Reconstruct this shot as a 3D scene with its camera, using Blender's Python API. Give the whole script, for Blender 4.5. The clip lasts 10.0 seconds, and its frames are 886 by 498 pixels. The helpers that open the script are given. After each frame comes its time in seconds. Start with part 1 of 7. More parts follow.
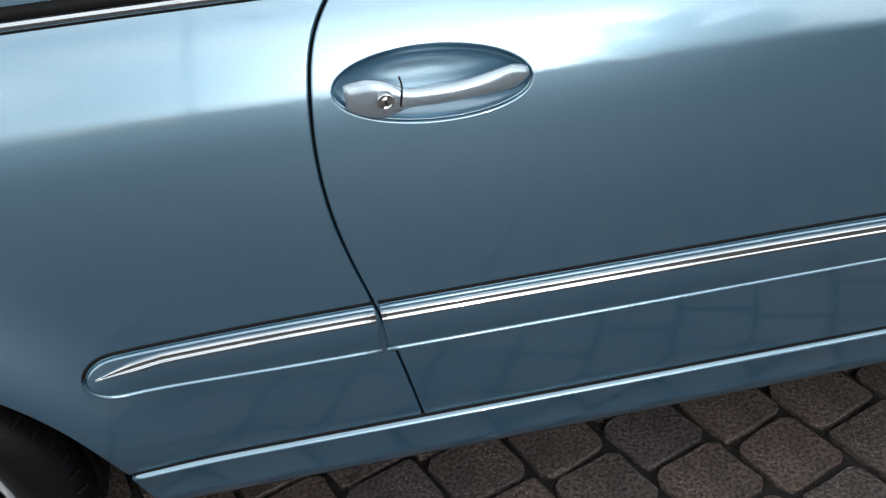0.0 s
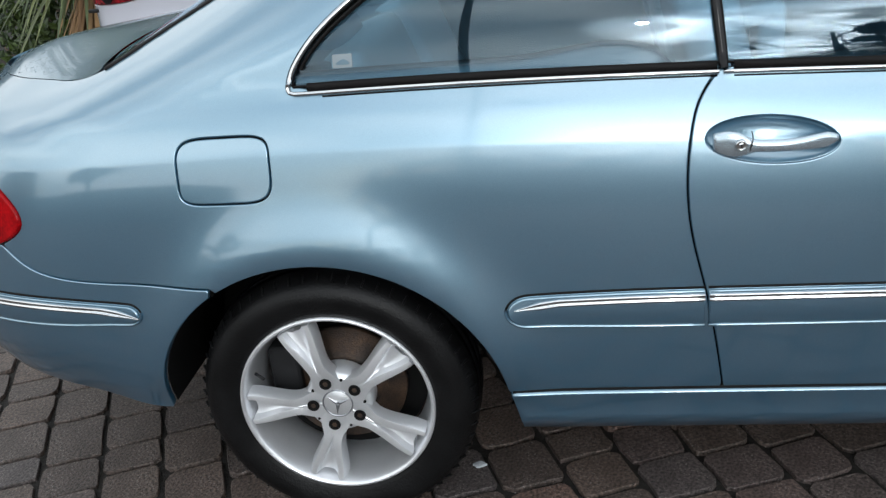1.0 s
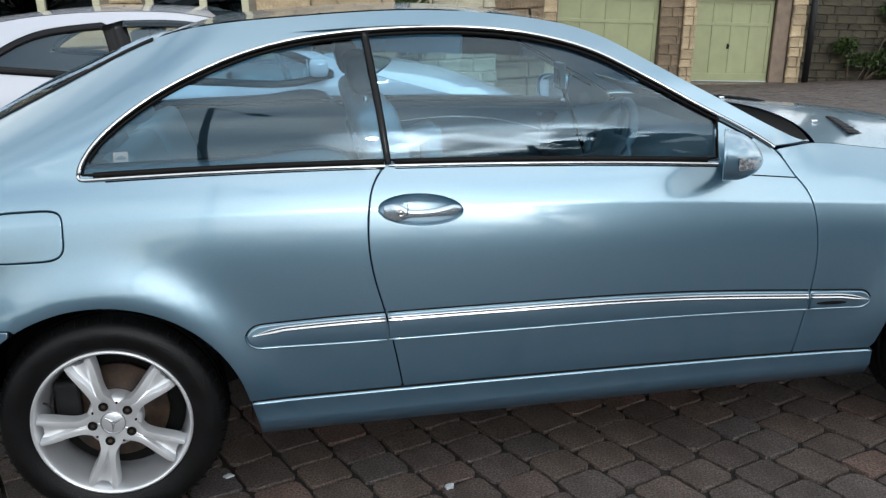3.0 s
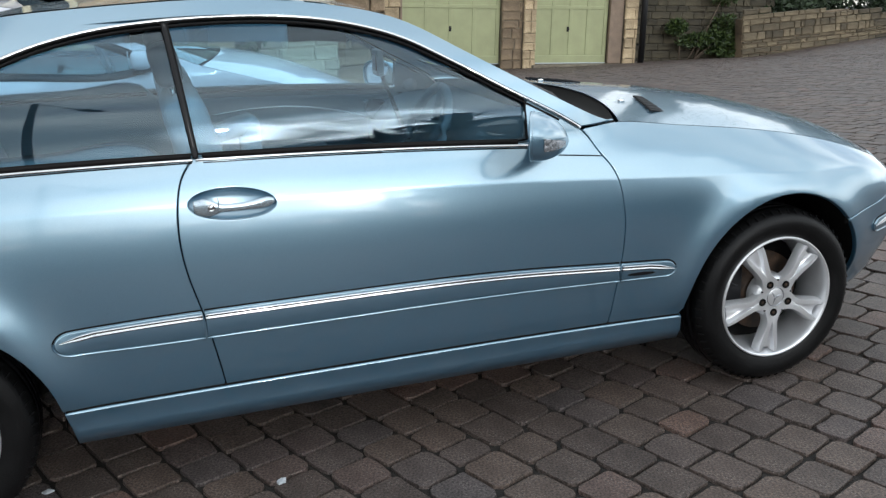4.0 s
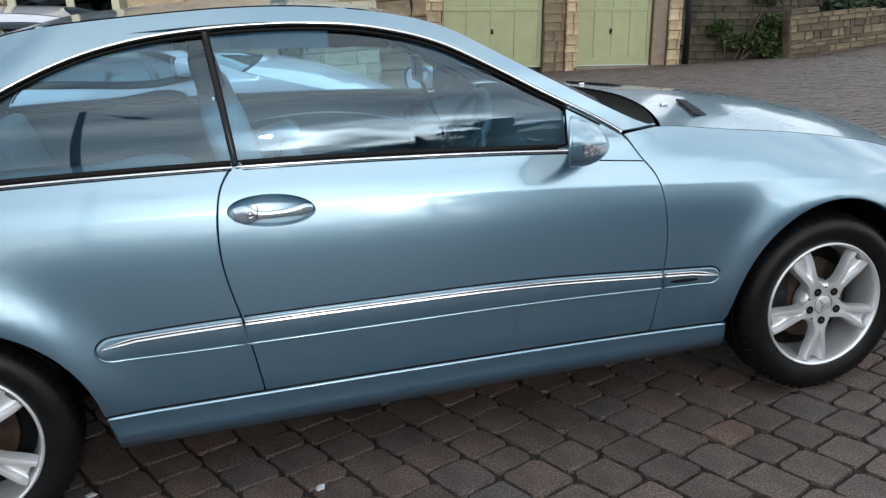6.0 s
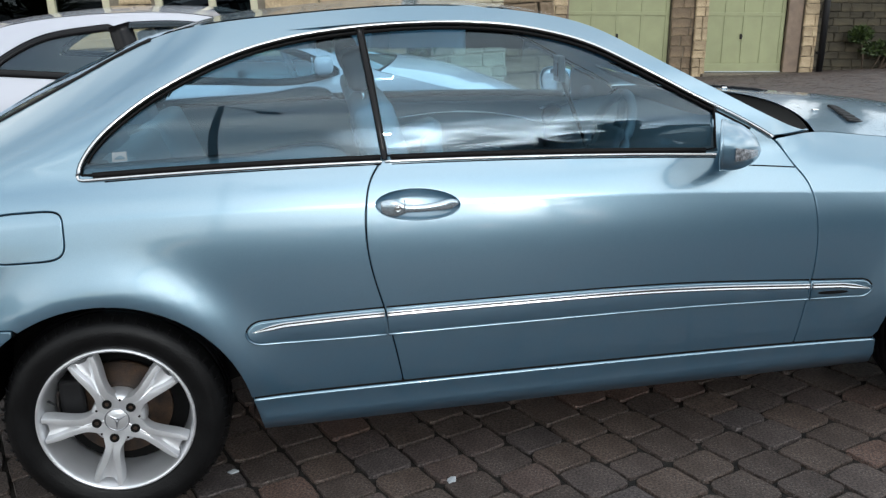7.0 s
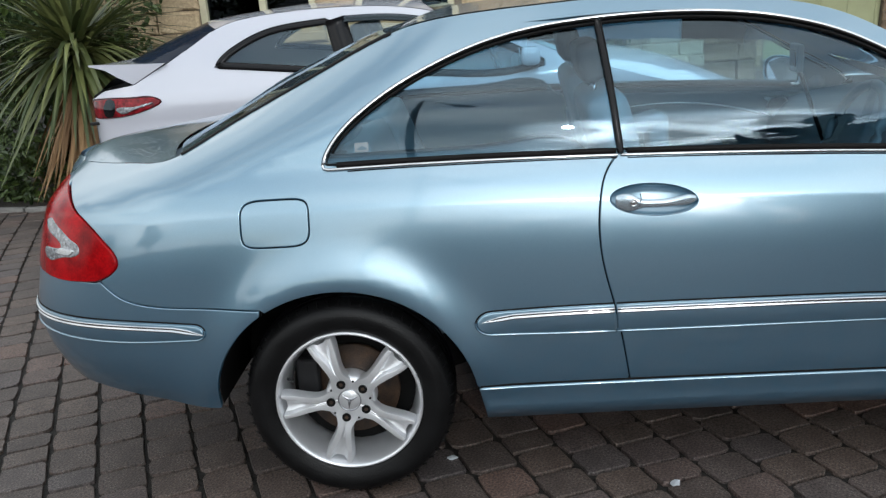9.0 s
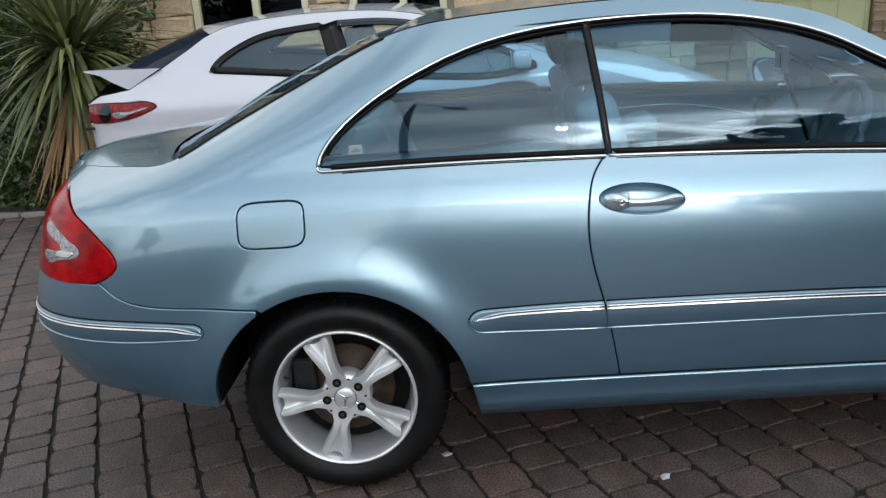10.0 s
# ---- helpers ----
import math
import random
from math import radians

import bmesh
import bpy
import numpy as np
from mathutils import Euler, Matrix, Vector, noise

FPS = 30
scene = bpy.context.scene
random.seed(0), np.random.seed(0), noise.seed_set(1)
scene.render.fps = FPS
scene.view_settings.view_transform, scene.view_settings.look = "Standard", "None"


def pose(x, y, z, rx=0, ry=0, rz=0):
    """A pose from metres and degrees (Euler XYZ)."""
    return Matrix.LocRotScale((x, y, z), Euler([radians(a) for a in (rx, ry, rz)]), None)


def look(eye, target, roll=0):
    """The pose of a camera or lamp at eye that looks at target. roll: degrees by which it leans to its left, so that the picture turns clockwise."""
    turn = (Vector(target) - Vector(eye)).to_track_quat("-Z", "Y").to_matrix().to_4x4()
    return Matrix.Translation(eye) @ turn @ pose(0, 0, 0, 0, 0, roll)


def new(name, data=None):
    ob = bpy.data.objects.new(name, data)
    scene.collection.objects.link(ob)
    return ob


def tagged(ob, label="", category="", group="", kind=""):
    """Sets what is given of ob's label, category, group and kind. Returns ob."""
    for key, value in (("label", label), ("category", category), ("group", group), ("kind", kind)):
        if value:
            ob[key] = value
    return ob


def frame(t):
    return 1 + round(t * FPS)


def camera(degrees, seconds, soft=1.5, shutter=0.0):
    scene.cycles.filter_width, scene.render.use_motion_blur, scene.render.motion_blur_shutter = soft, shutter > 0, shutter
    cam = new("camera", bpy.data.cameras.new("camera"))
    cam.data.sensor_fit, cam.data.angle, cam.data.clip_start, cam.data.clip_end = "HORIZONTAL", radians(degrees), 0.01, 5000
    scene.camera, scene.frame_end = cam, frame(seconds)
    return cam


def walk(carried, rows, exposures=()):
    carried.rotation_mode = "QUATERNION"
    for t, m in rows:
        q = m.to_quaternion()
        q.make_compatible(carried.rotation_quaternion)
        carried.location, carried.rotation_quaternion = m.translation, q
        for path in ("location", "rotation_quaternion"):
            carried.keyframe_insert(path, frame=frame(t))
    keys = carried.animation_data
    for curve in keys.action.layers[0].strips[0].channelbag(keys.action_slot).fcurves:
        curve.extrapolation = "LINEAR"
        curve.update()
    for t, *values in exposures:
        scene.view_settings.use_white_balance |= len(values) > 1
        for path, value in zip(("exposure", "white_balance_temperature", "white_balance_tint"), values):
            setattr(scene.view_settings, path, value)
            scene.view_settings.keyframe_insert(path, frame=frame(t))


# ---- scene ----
cam = camera(52.0, 10.0, soft=1.35)
PATH = [
    (0, (0.803, -0.957, 1.324), (0.945, 0.677, 0.179), -7.5),
    (0.5, (0.642, -1.291, 1.367), (0.602, 0.469, 0.417), -5.4),
    (1, (0.542, -1.627, 1.417), (0.249, 0.18, 0.612), -6.2),
    (1.5, (0.535, -1.868, 1.426), (0.099, -0.029, 0.772), -5.5),
    (2, (0.494, -2.082, 1.497), (0.189, -0.201, 0.891), -4.1),
    (2.5, (0.503, -2.28, 1.489), (0.506, -0.362, 0.922), -2.4),
    (3, (0.594, -2.424, 1.48), (0.878, -0.526, 0.916), -2.0),
    (3.2, (0.636, -2.468, 1.465), (1.015, -0.585, 0.909), -1.9),
    (4.3, (0.733, -2.446, 1.482), (1.32, -0.635, 0.87), -2.6),
    (4.5, (0.741, -2.443, 1.481), (1.319, -0.629, 0.87), -2.9),
    (5, (0.744, -2.437, 1.48), (1.302, -0.614, 0.876), -3.2),
    (5.2, (0.743, -2.436, 1.481), (1.295, -0.61, 0.88), -3.4),
    (6.3, (0.721, -2.437, 1.483), (1.159, -0.576, 0.897), -3.0),
    (6.5, (0.7, -2.439, 1.481), (1.096, -0.567, 0.899), -2.9),
    (7, (0.644, -2.442, 1.477), (0.892, -0.542, 0.906), -3.1),
    (7.5, (0.599, -2.43, 1.474), (0.698, -0.514, 0.91), -3.6),
    (8, (0.521, -2.417, 1.483), (0.483, -0.5, 0.916), -4.2),
    (8.5, (0.495, -2.406, 1.489), (0.372, -0.493, 0.919), -4.7),
    (9, (0.483, -2.416, 1.492), (0.351, -0.503, 0.924), -4.6),
    (9.5, (0.486, -2.438, 1.494), (0.36, -0.524, 0.93), -4.6),
    (10, (0.491, -2.47, 1.497), (0.371, -0.555, 0.935), -4.9),
]
walk(cam, [(t, look(eye, target, roll)) for t, eye, target, roll in PATH], [(t, stops, 6160, 13.0) for t, stops in ((0.0, 0.18), (0.5, 0.22), (1.0, 0.24), (1.5, 0.22), (3.0, 0.15), (4.5, 0.26), (6.5, 0.18), (7.5, 0.14), (9.0, 0.12), (10.0, 0.0))])

# ---- world and sun ----
def nodes_of(owner):
    owner.use_nodes = True
    owner.node_tree.nodes.clear()
    return owner.node_tree.nodes, owner.node_tree.links


world = bpy.data.worlds.new("sky")
scene.world = world
wn, wl = nodes_of(world)
w_out, w_bg, w_sky = wn.new("ShaderNodeOutputWorld"), wn.new("ShaderNodeBackground"), wn.new("ShaderNodeTexSky")
w_sky.sky_type, w_sky.sun_disc = "NISHITA", False
w_sky.sun_elevation, w_sky.sun_rotation = radians(22), radians(175)
w_sky.air_density, w_sky.dust_density = 1.0, 0.4
w_tc, w_map, w_noise, w_ramp, w_mix = (wn.new(k) for k in ("ShaderNodeTexCoord", "ShaderNodeMapping", "ShaderNodeTexNoise", "ShaderNodeValToRGB", "ShaderNodeMixRGB"))
w_map.inputs["Scale"].default_value = (1.0, 1.0, 2.6)
w_noise.inputs["Scale"].default_value, w_noise.inputs["Detail"].default_value = 1.7, 5
w_noise.inputs["Roughness"].default_value = 0.55
w_ramp.color_ramp.elements[0].position, w_ramp.color_ramp.elements[1].position = 0.26, 0.46
w_cloud = wn.new("ShaderNodeTexNoise")
w_cloud.inputs["Scale"].default_value, w_cloud.inputs["Detail"].default_value = 2.3, 4
w_tone = wn.new("ShaderNodeValToRGB")
w_tone.color_ramp.elements[0].position, w_tone.color_ramp.elements[1].position = 0.36, 0.66
w_tone.color_ramp.elements[0].color, w_tone.color_ramp.elements[1].color = (6.0, 7.0, 7.3, 1), (15.5, 15.5, 14.3, 1)
wl.new(w_tc.outputs["Generated"], w_map.inputs["Vector"])
wl.new(w_map.outputs["Vector"], w_noise.inputs["Vector"])
wl.new(w_map.outputs["Vector"], w_cloud.inputs["Vector"])
wl.new(w_noise.outputs["Fac"], w_ramp.inputs["Fac"])
wl.new(w_cloud.outputs["Fac"], w_tone.inputs["Fac"])
# cloud thins out overhead
w_sep, w_high, w_cover = wn.new("ShaderNodeSeparateXYZ"), wn.new("ShaderNodeMapRange"), wn.new("ShaderNodeMath")
wl.new(w_tc.outputs["Generated"], w_sep.inputs["Vector"])
wl.new(w_sep.outputs["Z"], w_high.inputs["Value"])
w_high.inputs["From Min"].default_value, w_high.inputs["From Max"].default_value = 0.55, 0.85
w_high.inputs["To Min"].default_value, w_high.inputs["To Max"].default_value = 1.0, 0.72
w_cover.operation = "MULTIPLY"
wl.new(w_ramp.outputs["Color"], w_cover.inputs[0])
wl.new(w_high.outputs["Result"], w_cover.inputs[1])
wl.new(w_cover.outputs["Value"], w_mix.inputs["Fac"])
wl.new(w_sky.outputs["Color"], w_mix.inputs["Color1"])
wl.new(w_tone.outputs["Color"], w_mix.inputs["Color2"])
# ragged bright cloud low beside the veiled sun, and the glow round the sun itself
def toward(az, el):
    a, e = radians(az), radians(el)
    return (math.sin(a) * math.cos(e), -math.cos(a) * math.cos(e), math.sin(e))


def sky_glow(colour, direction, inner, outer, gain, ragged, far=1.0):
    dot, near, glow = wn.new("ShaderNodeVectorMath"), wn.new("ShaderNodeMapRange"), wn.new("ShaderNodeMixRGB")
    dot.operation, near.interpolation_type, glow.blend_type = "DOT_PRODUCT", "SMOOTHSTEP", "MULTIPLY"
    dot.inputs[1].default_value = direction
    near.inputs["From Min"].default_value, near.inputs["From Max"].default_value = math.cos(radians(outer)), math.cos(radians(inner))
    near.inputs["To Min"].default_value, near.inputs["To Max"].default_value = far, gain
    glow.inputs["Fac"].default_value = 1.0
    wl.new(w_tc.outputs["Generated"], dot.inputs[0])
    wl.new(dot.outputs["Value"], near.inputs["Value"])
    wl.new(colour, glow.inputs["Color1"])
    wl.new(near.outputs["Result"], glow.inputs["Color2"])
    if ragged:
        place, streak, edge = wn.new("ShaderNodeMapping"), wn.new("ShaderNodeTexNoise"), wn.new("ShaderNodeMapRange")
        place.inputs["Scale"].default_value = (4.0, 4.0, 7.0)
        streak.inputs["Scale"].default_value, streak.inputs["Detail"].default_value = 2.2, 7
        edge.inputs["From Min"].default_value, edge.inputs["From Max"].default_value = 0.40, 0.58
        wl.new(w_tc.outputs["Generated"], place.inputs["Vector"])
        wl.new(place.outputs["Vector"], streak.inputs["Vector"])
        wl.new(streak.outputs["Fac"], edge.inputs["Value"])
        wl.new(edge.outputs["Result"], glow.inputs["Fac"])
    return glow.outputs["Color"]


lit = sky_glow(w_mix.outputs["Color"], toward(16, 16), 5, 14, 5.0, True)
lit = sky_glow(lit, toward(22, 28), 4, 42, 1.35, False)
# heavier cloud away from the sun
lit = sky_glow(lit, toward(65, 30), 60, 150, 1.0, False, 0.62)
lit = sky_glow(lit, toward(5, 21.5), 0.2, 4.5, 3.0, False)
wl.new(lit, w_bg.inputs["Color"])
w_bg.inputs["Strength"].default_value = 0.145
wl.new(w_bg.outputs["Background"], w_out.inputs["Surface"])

sun = new("sun", bpy.data.lights.new("sun", "SUN"))
sun.data.energy, sun.data.angle, sun.data.color = 0.30, radians(0.8), (1.0, 0.95, 0.88)
SUN_FROM = Vector((0.085, -0.923, 0.375))
sun.matrix_world = look(SUN_FROM * 30, (0, 0, 0))


# ---- materials ----
def principled(name, base, rough=0.5, metal=0.0, coat=0.0, spec=0.5):
    m = bpy.data.materials.new(name)
    n, l = nodes_of(m)
    out, p = n.new("ShaderNodeOutputMaterial"), n.new("ShaderNodeBsdfPrincipled")
    l.new(p.outputs["BSDF"], out.inputs["Surface"])
    p.inputs["Base Color"].default_value = (*base, 1)
    p.inputs["Roughness"].default_value, p.inputs["Metallic"].default_value = rough, metal
    p.inputs["Specular IOR Level"].default_value = spec
    p.inputs["Coat Weight"].default_value, p.inputs["Coat Roughness"].default_value = coat, 0.02
    return m, n, l, p


def varied(name, base, rough=0.6, metal=0.0, coat=0.0, spec=0.5, scale=8.0, amount=0.25, fine=120.0, bump=0.2, bump_scale=None, object_random=0.0, dist=0.01, second=None):
    """A surface with variation at two scales in tone and a fine relief."""
    m, n, l, p = principled(name, base, rough, metal, coat, spec)
    tc = n.new("ShaderNodeTexCoord")
    big, small = n.new("ShaderNodeTexNoise"), n.new("ShaderNodeTexNoise")
    big.inputs["Scale"].default_value, big.inputs["Detail"].default_value = scale, 6
    small.inputs["Scale"].default_value, small.inputs["Detail"].default_value = fine, 4
    for t in (big, small):
        l.new(tc.outputs["Object"], t.inputs["Vector"])
    ramp = n.new("ShaderNodeValToRGB")
    lo, hi = [max(0, c * (1 - amount)) for c in base], [min(1, c * (1 + amount)) for c in base]
    if second:
        hi = second
    ramp.color_ramp.elements[0].position, ramp.color_ramp.elements[1].position = 0.32, 0.68
    ramp.color_ramp.elements[0].color, ramp.color_ramp.elements[1].color = (*lo, 1), (*hi, 1)
    l.new(big.outputs["Fac"], ramp.inputs["Fac"])
    mul = n.new("ShaderNodeMixRGB")
    mul.blend_type, mul.inputs["Fac"].default_value = "OVERLAY", min(1.0, amount * 1.6)
    l.new(ramp.outputs["Color"], mul.inputs["Color1"])
    l.new(small.outputs["Fac"], mul.inputs["Color2"])
    last = mul.outputs["Color"]
    if object_random:
        info, hsv, mr = n.new("ShaderNodeObjectInfo"), n.new("ShaderNodeHueSaturation"), n.new("ShaderNodeMapRange")
        mr.inputs["To Min"].default_value, mr.inputs["To Max"].default_value = 1 - object_random, 1 + object_random
        l.new(info.outputs["Random"], mr.inputs["Value"])
        l.new(mr.outputs["Result"], hsv.inputs["Value"])
        l.new(last, hsv.inputs["Color"])
        last = hsv.outputs["Color"]
    l.new(last, p.inputs["Base Color"])
    rr = n.new("ShaderNodeMapRange")
    rr.inputs["To Min"].default_value, rr.inputs["To Max"].default_value = max(0, rough - 0.12), min(1, rough + 0.12)
    l.new(big.outputs["Fac"], rr.inputs["Value"])
    l.new(rr.outputs["Result"], p.inputs["Roughness"])
    if bump:
        b = n.new("ShaderNodeBump")
        b.inputs["Strength"].default_value, b.inputs["Distance"].default_value = bump, dist
        l.new(small.outputs["Fac"], b.inputs["Height"])
        l.new(b.outputs["Normal"], p.inputs["Normal"])
    return m


def drops(n, l, coord, strength=0.6):
    """Relief of rain drops: round beads of two sizes, thinned out in patches. Returns the normal."""
    add = None
    patch_ = n.new("ShaderNodeTexNoise")
    patch_.inputs["Scale"].default_value = 7
    l.new(coord, patch_.inputs["Vector"])
    gate = n.new("ShaderNodeMapRange")
    gate.inputs["From Min"].default_value, gate.inputs["From Max"].default_value = 0.42, 0.56
    l.new(patch_.outputs["Fac"], gate.inputs["Value"])
    for size, weight in ((70, 1.0), (150, 0.5)):
        v, r = n.new("ShaderNodeTexVoronoi"), n.new("ShaderNodeMapRange")
        v.inputs["Scale"].default_value = size
        l.new(coord, v.inputs["Vector"])
        r.interpolation_type = "SMOOTHSTEP"
        r.inputs["From Min"].default_value, r.inputs["From Max"].default_value = 0.27, 0.06
        r.inputs["To Min"].default_value, r.inputs["To Max"].default_value = 0.0, weight
        l.new(v.outputs["Distance"], r.inputs["Value"])
        if add is None:
            add = r.outputs["Result"]
        else:
            m = n.new("ShaderNodeMath")
            m.operation = "MAXIMUM"
            l.new(add, m.inputs[0])
            l.new(r.outputs["Result"], m.inputs[1])
            add = m.outputs["Value"]
    mul = n.new("ShaderNodeMath")
    mul.operation = "MULTIPLY"
    l.new(add, mul.inputs[0])
    l.new(gate.outputs["Result"], mul.inputs[1])
    b = n.new("ShaderNodeBump")
    b.inputs["Strength"].default_value, b.inputs["Distance"].default_value = strength, 0.004
    l.new(mul.outputs["Value"], b.inputs["Height"])
    return b.outputs["Normal"]


def car_paint(name, pigment, flake=None, share=0.66, rough=0.30, wet=False):
    """Pigment mixed with a lobe of silvery flake, both under one clear coat."""
    m, n, l, p = principled(name, pigment, 0.5, 0.0, 1.0)
    tc, grain, dust = n.new("ShaderNodeTexCoord"), n.new("ShaderNodeTexNoise"), n.new("ShaderNodeTexNoise")
    grain.inputs["Scale"].default_value, grain.inputs["Detail"].default_value = 900, 2
    dust.inputs["Scale"].default_value, dust.inputs["Detail"].default_value = 6, 6
    l.new(tc.outputs["Object"], grain.inputs["Vector"])
    l.new(tc.outputs["Object"], dust.inputs["Vector"])
    mr = n.new("ShaderNodeMapRange")
    mr.inputs["To Min"].default_value, mr.inputs["To Max"].default_value = 0.03, 0.10
    l.new(dust.outputs["Fac"], mr.inputs["Value"])
    lobes = [p]
    if flake:
        f, both = n.new("ShaderNodeBsdfPrincipled"), n.new("ShaderNodeMixShader")
        f.inputs["Metallic"].default_value, f.inputs["Roughness"].default_value, f.inputs["Coat Weight"].default_value = 1.0, rough, 1.0
        tint = n.new("ShaderNodeMixRGB")
        tint.blend_type, tint.inputs["Fac"].default_value, tint.inputs["Color1"].default_value = "OVERLAY", 0.22, (*flake, 1)
        l.new(grain.outputs["Fac"], tint.inputs["Color2"])
        l.new(tint.outputs["Color"], f.inputs["Base Color"])
        both.inputs["Fac"].default_value = share
        l.new(p.outputs["BSDF"], both.inputs[1])
        l.new(f.outputs["BSDF"], both.inputs[2])
        l.new(both.outputs["Shader"], n["Material Output"].inputs["Surface"])
        lobes.append(f)
    for q in lobes:
        q.inputs["Coat IOR"].default_value = 1.74
        l.new(mr.outputs["Result"], q.inputs["Coat Roughness"])
    if wet:
        nor = drops(n, l, tc.outputs["Object"])
        for q in lobes:
            l.new(nor, q.inputs["Coat Normal"])
    return m


def pane_glass(name, tint, gloss_ior=1.5, rough=0.0, wet=False):
    m = bpy.data.materials.new(name)
    n, l = nodes_of(m)
    out, mix, tr, gl, fr = (n.new(k) for k in ("ShaderNodeOutputMaterial", "ShaderNodeMixShader", "ShaderNodeBsdfTransparent", "ShaderNodeBsdfGlossy", "ShaderNodeFresnel"))
    tr.inputs["Color"].default_value = (*tint, 1)
    gl.inputs["Color"].default_value = (0.74, 0.90, 1.0, 1)
    gl.inputs["Roughness"].default_value = rough
    fr.inputs["IOR"].default_value = gloss_ior
    l.new(fr.outputs["Fac"], mix.inputs["Fac"])
    if wet:
        tc = n.new("ShaderNodeTexCoord")
        l.new(drops(n, l, tc.outputs["Object"], 0.25), gl.inputs["Normal"])
    l.new(tr.outputs["BSDF"], mix.inputs[1])
    l.new(gl.outputs["BSDF"], mix.inputs[2])
    l.new(mix.outputs["Shader"], out.inputs["Surface"])
    return m


BLUE, FLAKE = (0.008, 0.092, 0.182), (0.306, 0.432, 0.506)
PAINT = car_paint("blue_paint", BLUE, FLAKE)
WET_PAINT = car_paint("blue_paint_wet", BLUE, FLAKE, wet=True)
WHITE_PAINT = car_paint("white_paint", (0.48, 0.49, 0.55))
CHROME = principled("chrome", (0.60, 0.61, 0.62), 0.09, 1.0)[0]
SATIN = principled("satin_silver", (0.56, 0.58, 0.60), 0.22, 1.0)[0]
ALLOY = varied("alloy_silver", (0.70, 0.71, 0.73), 0.34, 0.68, 0.2, scale=9, amount=0.08, fine=300, bump=0.03)
RUBBER = varied("tyre_rubber", (0.004, 0.004, 0.0043), 0.42, spec=0.20, scale=14, amount=0.35, fine=200, bump=0.15)
BLACK = principled("black_plastic", (0.010, 0.010, 0.011), 0.5, spec=0.25)[0]
BLACK_GLOSS = principled("black_gloss", (0.008, 0.008, 0.009), 0.2, spec=0.2)[0]
SEAL = principled("window_seal", (0.006, 0.0055, 0.0055), 0.55, spec=0.12)[0]
HANDLE_SILVER = principled("handle_silver", (0.46, 0.54, 0.60), 0.24, 0.75, 0.6)[0]
DARK = principled("dark_cavity", (0.006, 0.006, 0.006), 0.9, spec=0.12)[0]
RUST = varied("rusty_disc", (0.030, 0.022, 0.018), 0.6, 0.3, scale=25, amount=0.5, fine=220, bump=0.2, second=(0.075, 0.042, 0.024))
SIDE_GLASS = pane_glass("side_glass", (0.64, 0.85, 0.95), 1.75, 0.004)
SCREEN_GLASS = pane_glass("screen_glass", (0.62, 0.72, 0.73), 1.7)
WET_GLASS = pane_glass("wet_rear_glass", (0.50, 0.60, 0.61), 1.38, 0.0, True)
DARK_GLASS = pane_glass("privacy_glass", (0.10, 0.12, 0.14), 1.55)
RED_LENS = varied("red_lens", (0.22, 0.002, 0.004), 0.10, spec=0.16, scale=16, amount=0.35, fine=150, bump=0.05, second=(0.36, 0.003, 0.005))
CLEAR_LENS = varied("clear_lens", (0.26, 0.27, 0.29), 0.14, 0.55, 0.8, scale=70, amount=0.5, fine=95, bump=0.9, dist=0.006)
LEATHER = varied("grey_leather", (0.27, 0.37, 0.44), 0.5, scale=7, amount=0.04, fine=260, bump=0.04, dist=0.001)
TRIM_GREY = varied("grey_door_trim", (0.10, 0.165, 0.21), 0.6, scale=7, amount=0.03, fine=300, bump=0.0)
DASH = varied("dark_dash", (0.13, 0.175, 0.21), 0.55, scale=7, amount=0.15, fine=300, bump=0.1, dist=0.001)
MIRROR_GLASS = principled("mirror_glass", (0.9, 0.9, 0.9), 0.01, 1.0)[0]
PAPER = principled("sticker_white", (0.42, 0.45, 0.48), 0.5)[0]


# ---- mesh tools ----
def link(name, verts, faces, material, parent=None, label="", normals=None, smooth=True):
    me = bpy.data.meshes.new(name)
    me.from_pydata([tuple(map(float, v)) for v in verts], [], [tuple(map(int, f)) for f in faces])
    for m in (material if isinstance(material, (list, tuple)) else [material]):
        me.materials.append(m)
    if smooth:
        me.polygons.foreach_set("use_smooth", [True] * len(me.polygons))
    me.update()
    if normals is not None:
        me.normals_split_custom_set_from_vertices([tuple(map(float, n)) for n in normals])
    ob = new(name, me)
    if parent is not None:
        ob.parent = parent
    if label:
        tagged(ob, label)
    return ob


def part(name, bm, material, parent, label="", smooth=False, angle=None):
    me = bpy.data.meshes.new(name)
    bm.normal_update()
    bm.to_mesh(me)
    bm.free()
    for m in (material if isinstance(material, (list, tuple)) else [material]):
        me.materials.append(m)
    if smooth:
        me.polygons.foreach_set("use_smooth", [True] * len(me.polygons))
        if angle:
            me.set_sharp_from_angle(angle=radians(angle))
    ob = new(name, me)
    if parent is not None:
        ob.parent = parent
    if label:
        tagged(ob, label)
    return ob


def thing(name, label, category, group="", kind="", at=None):
    ob = new(name)
    if at is not None:
        ob.matrix_world = at
    return tagged(ob, label, category, group, kind)


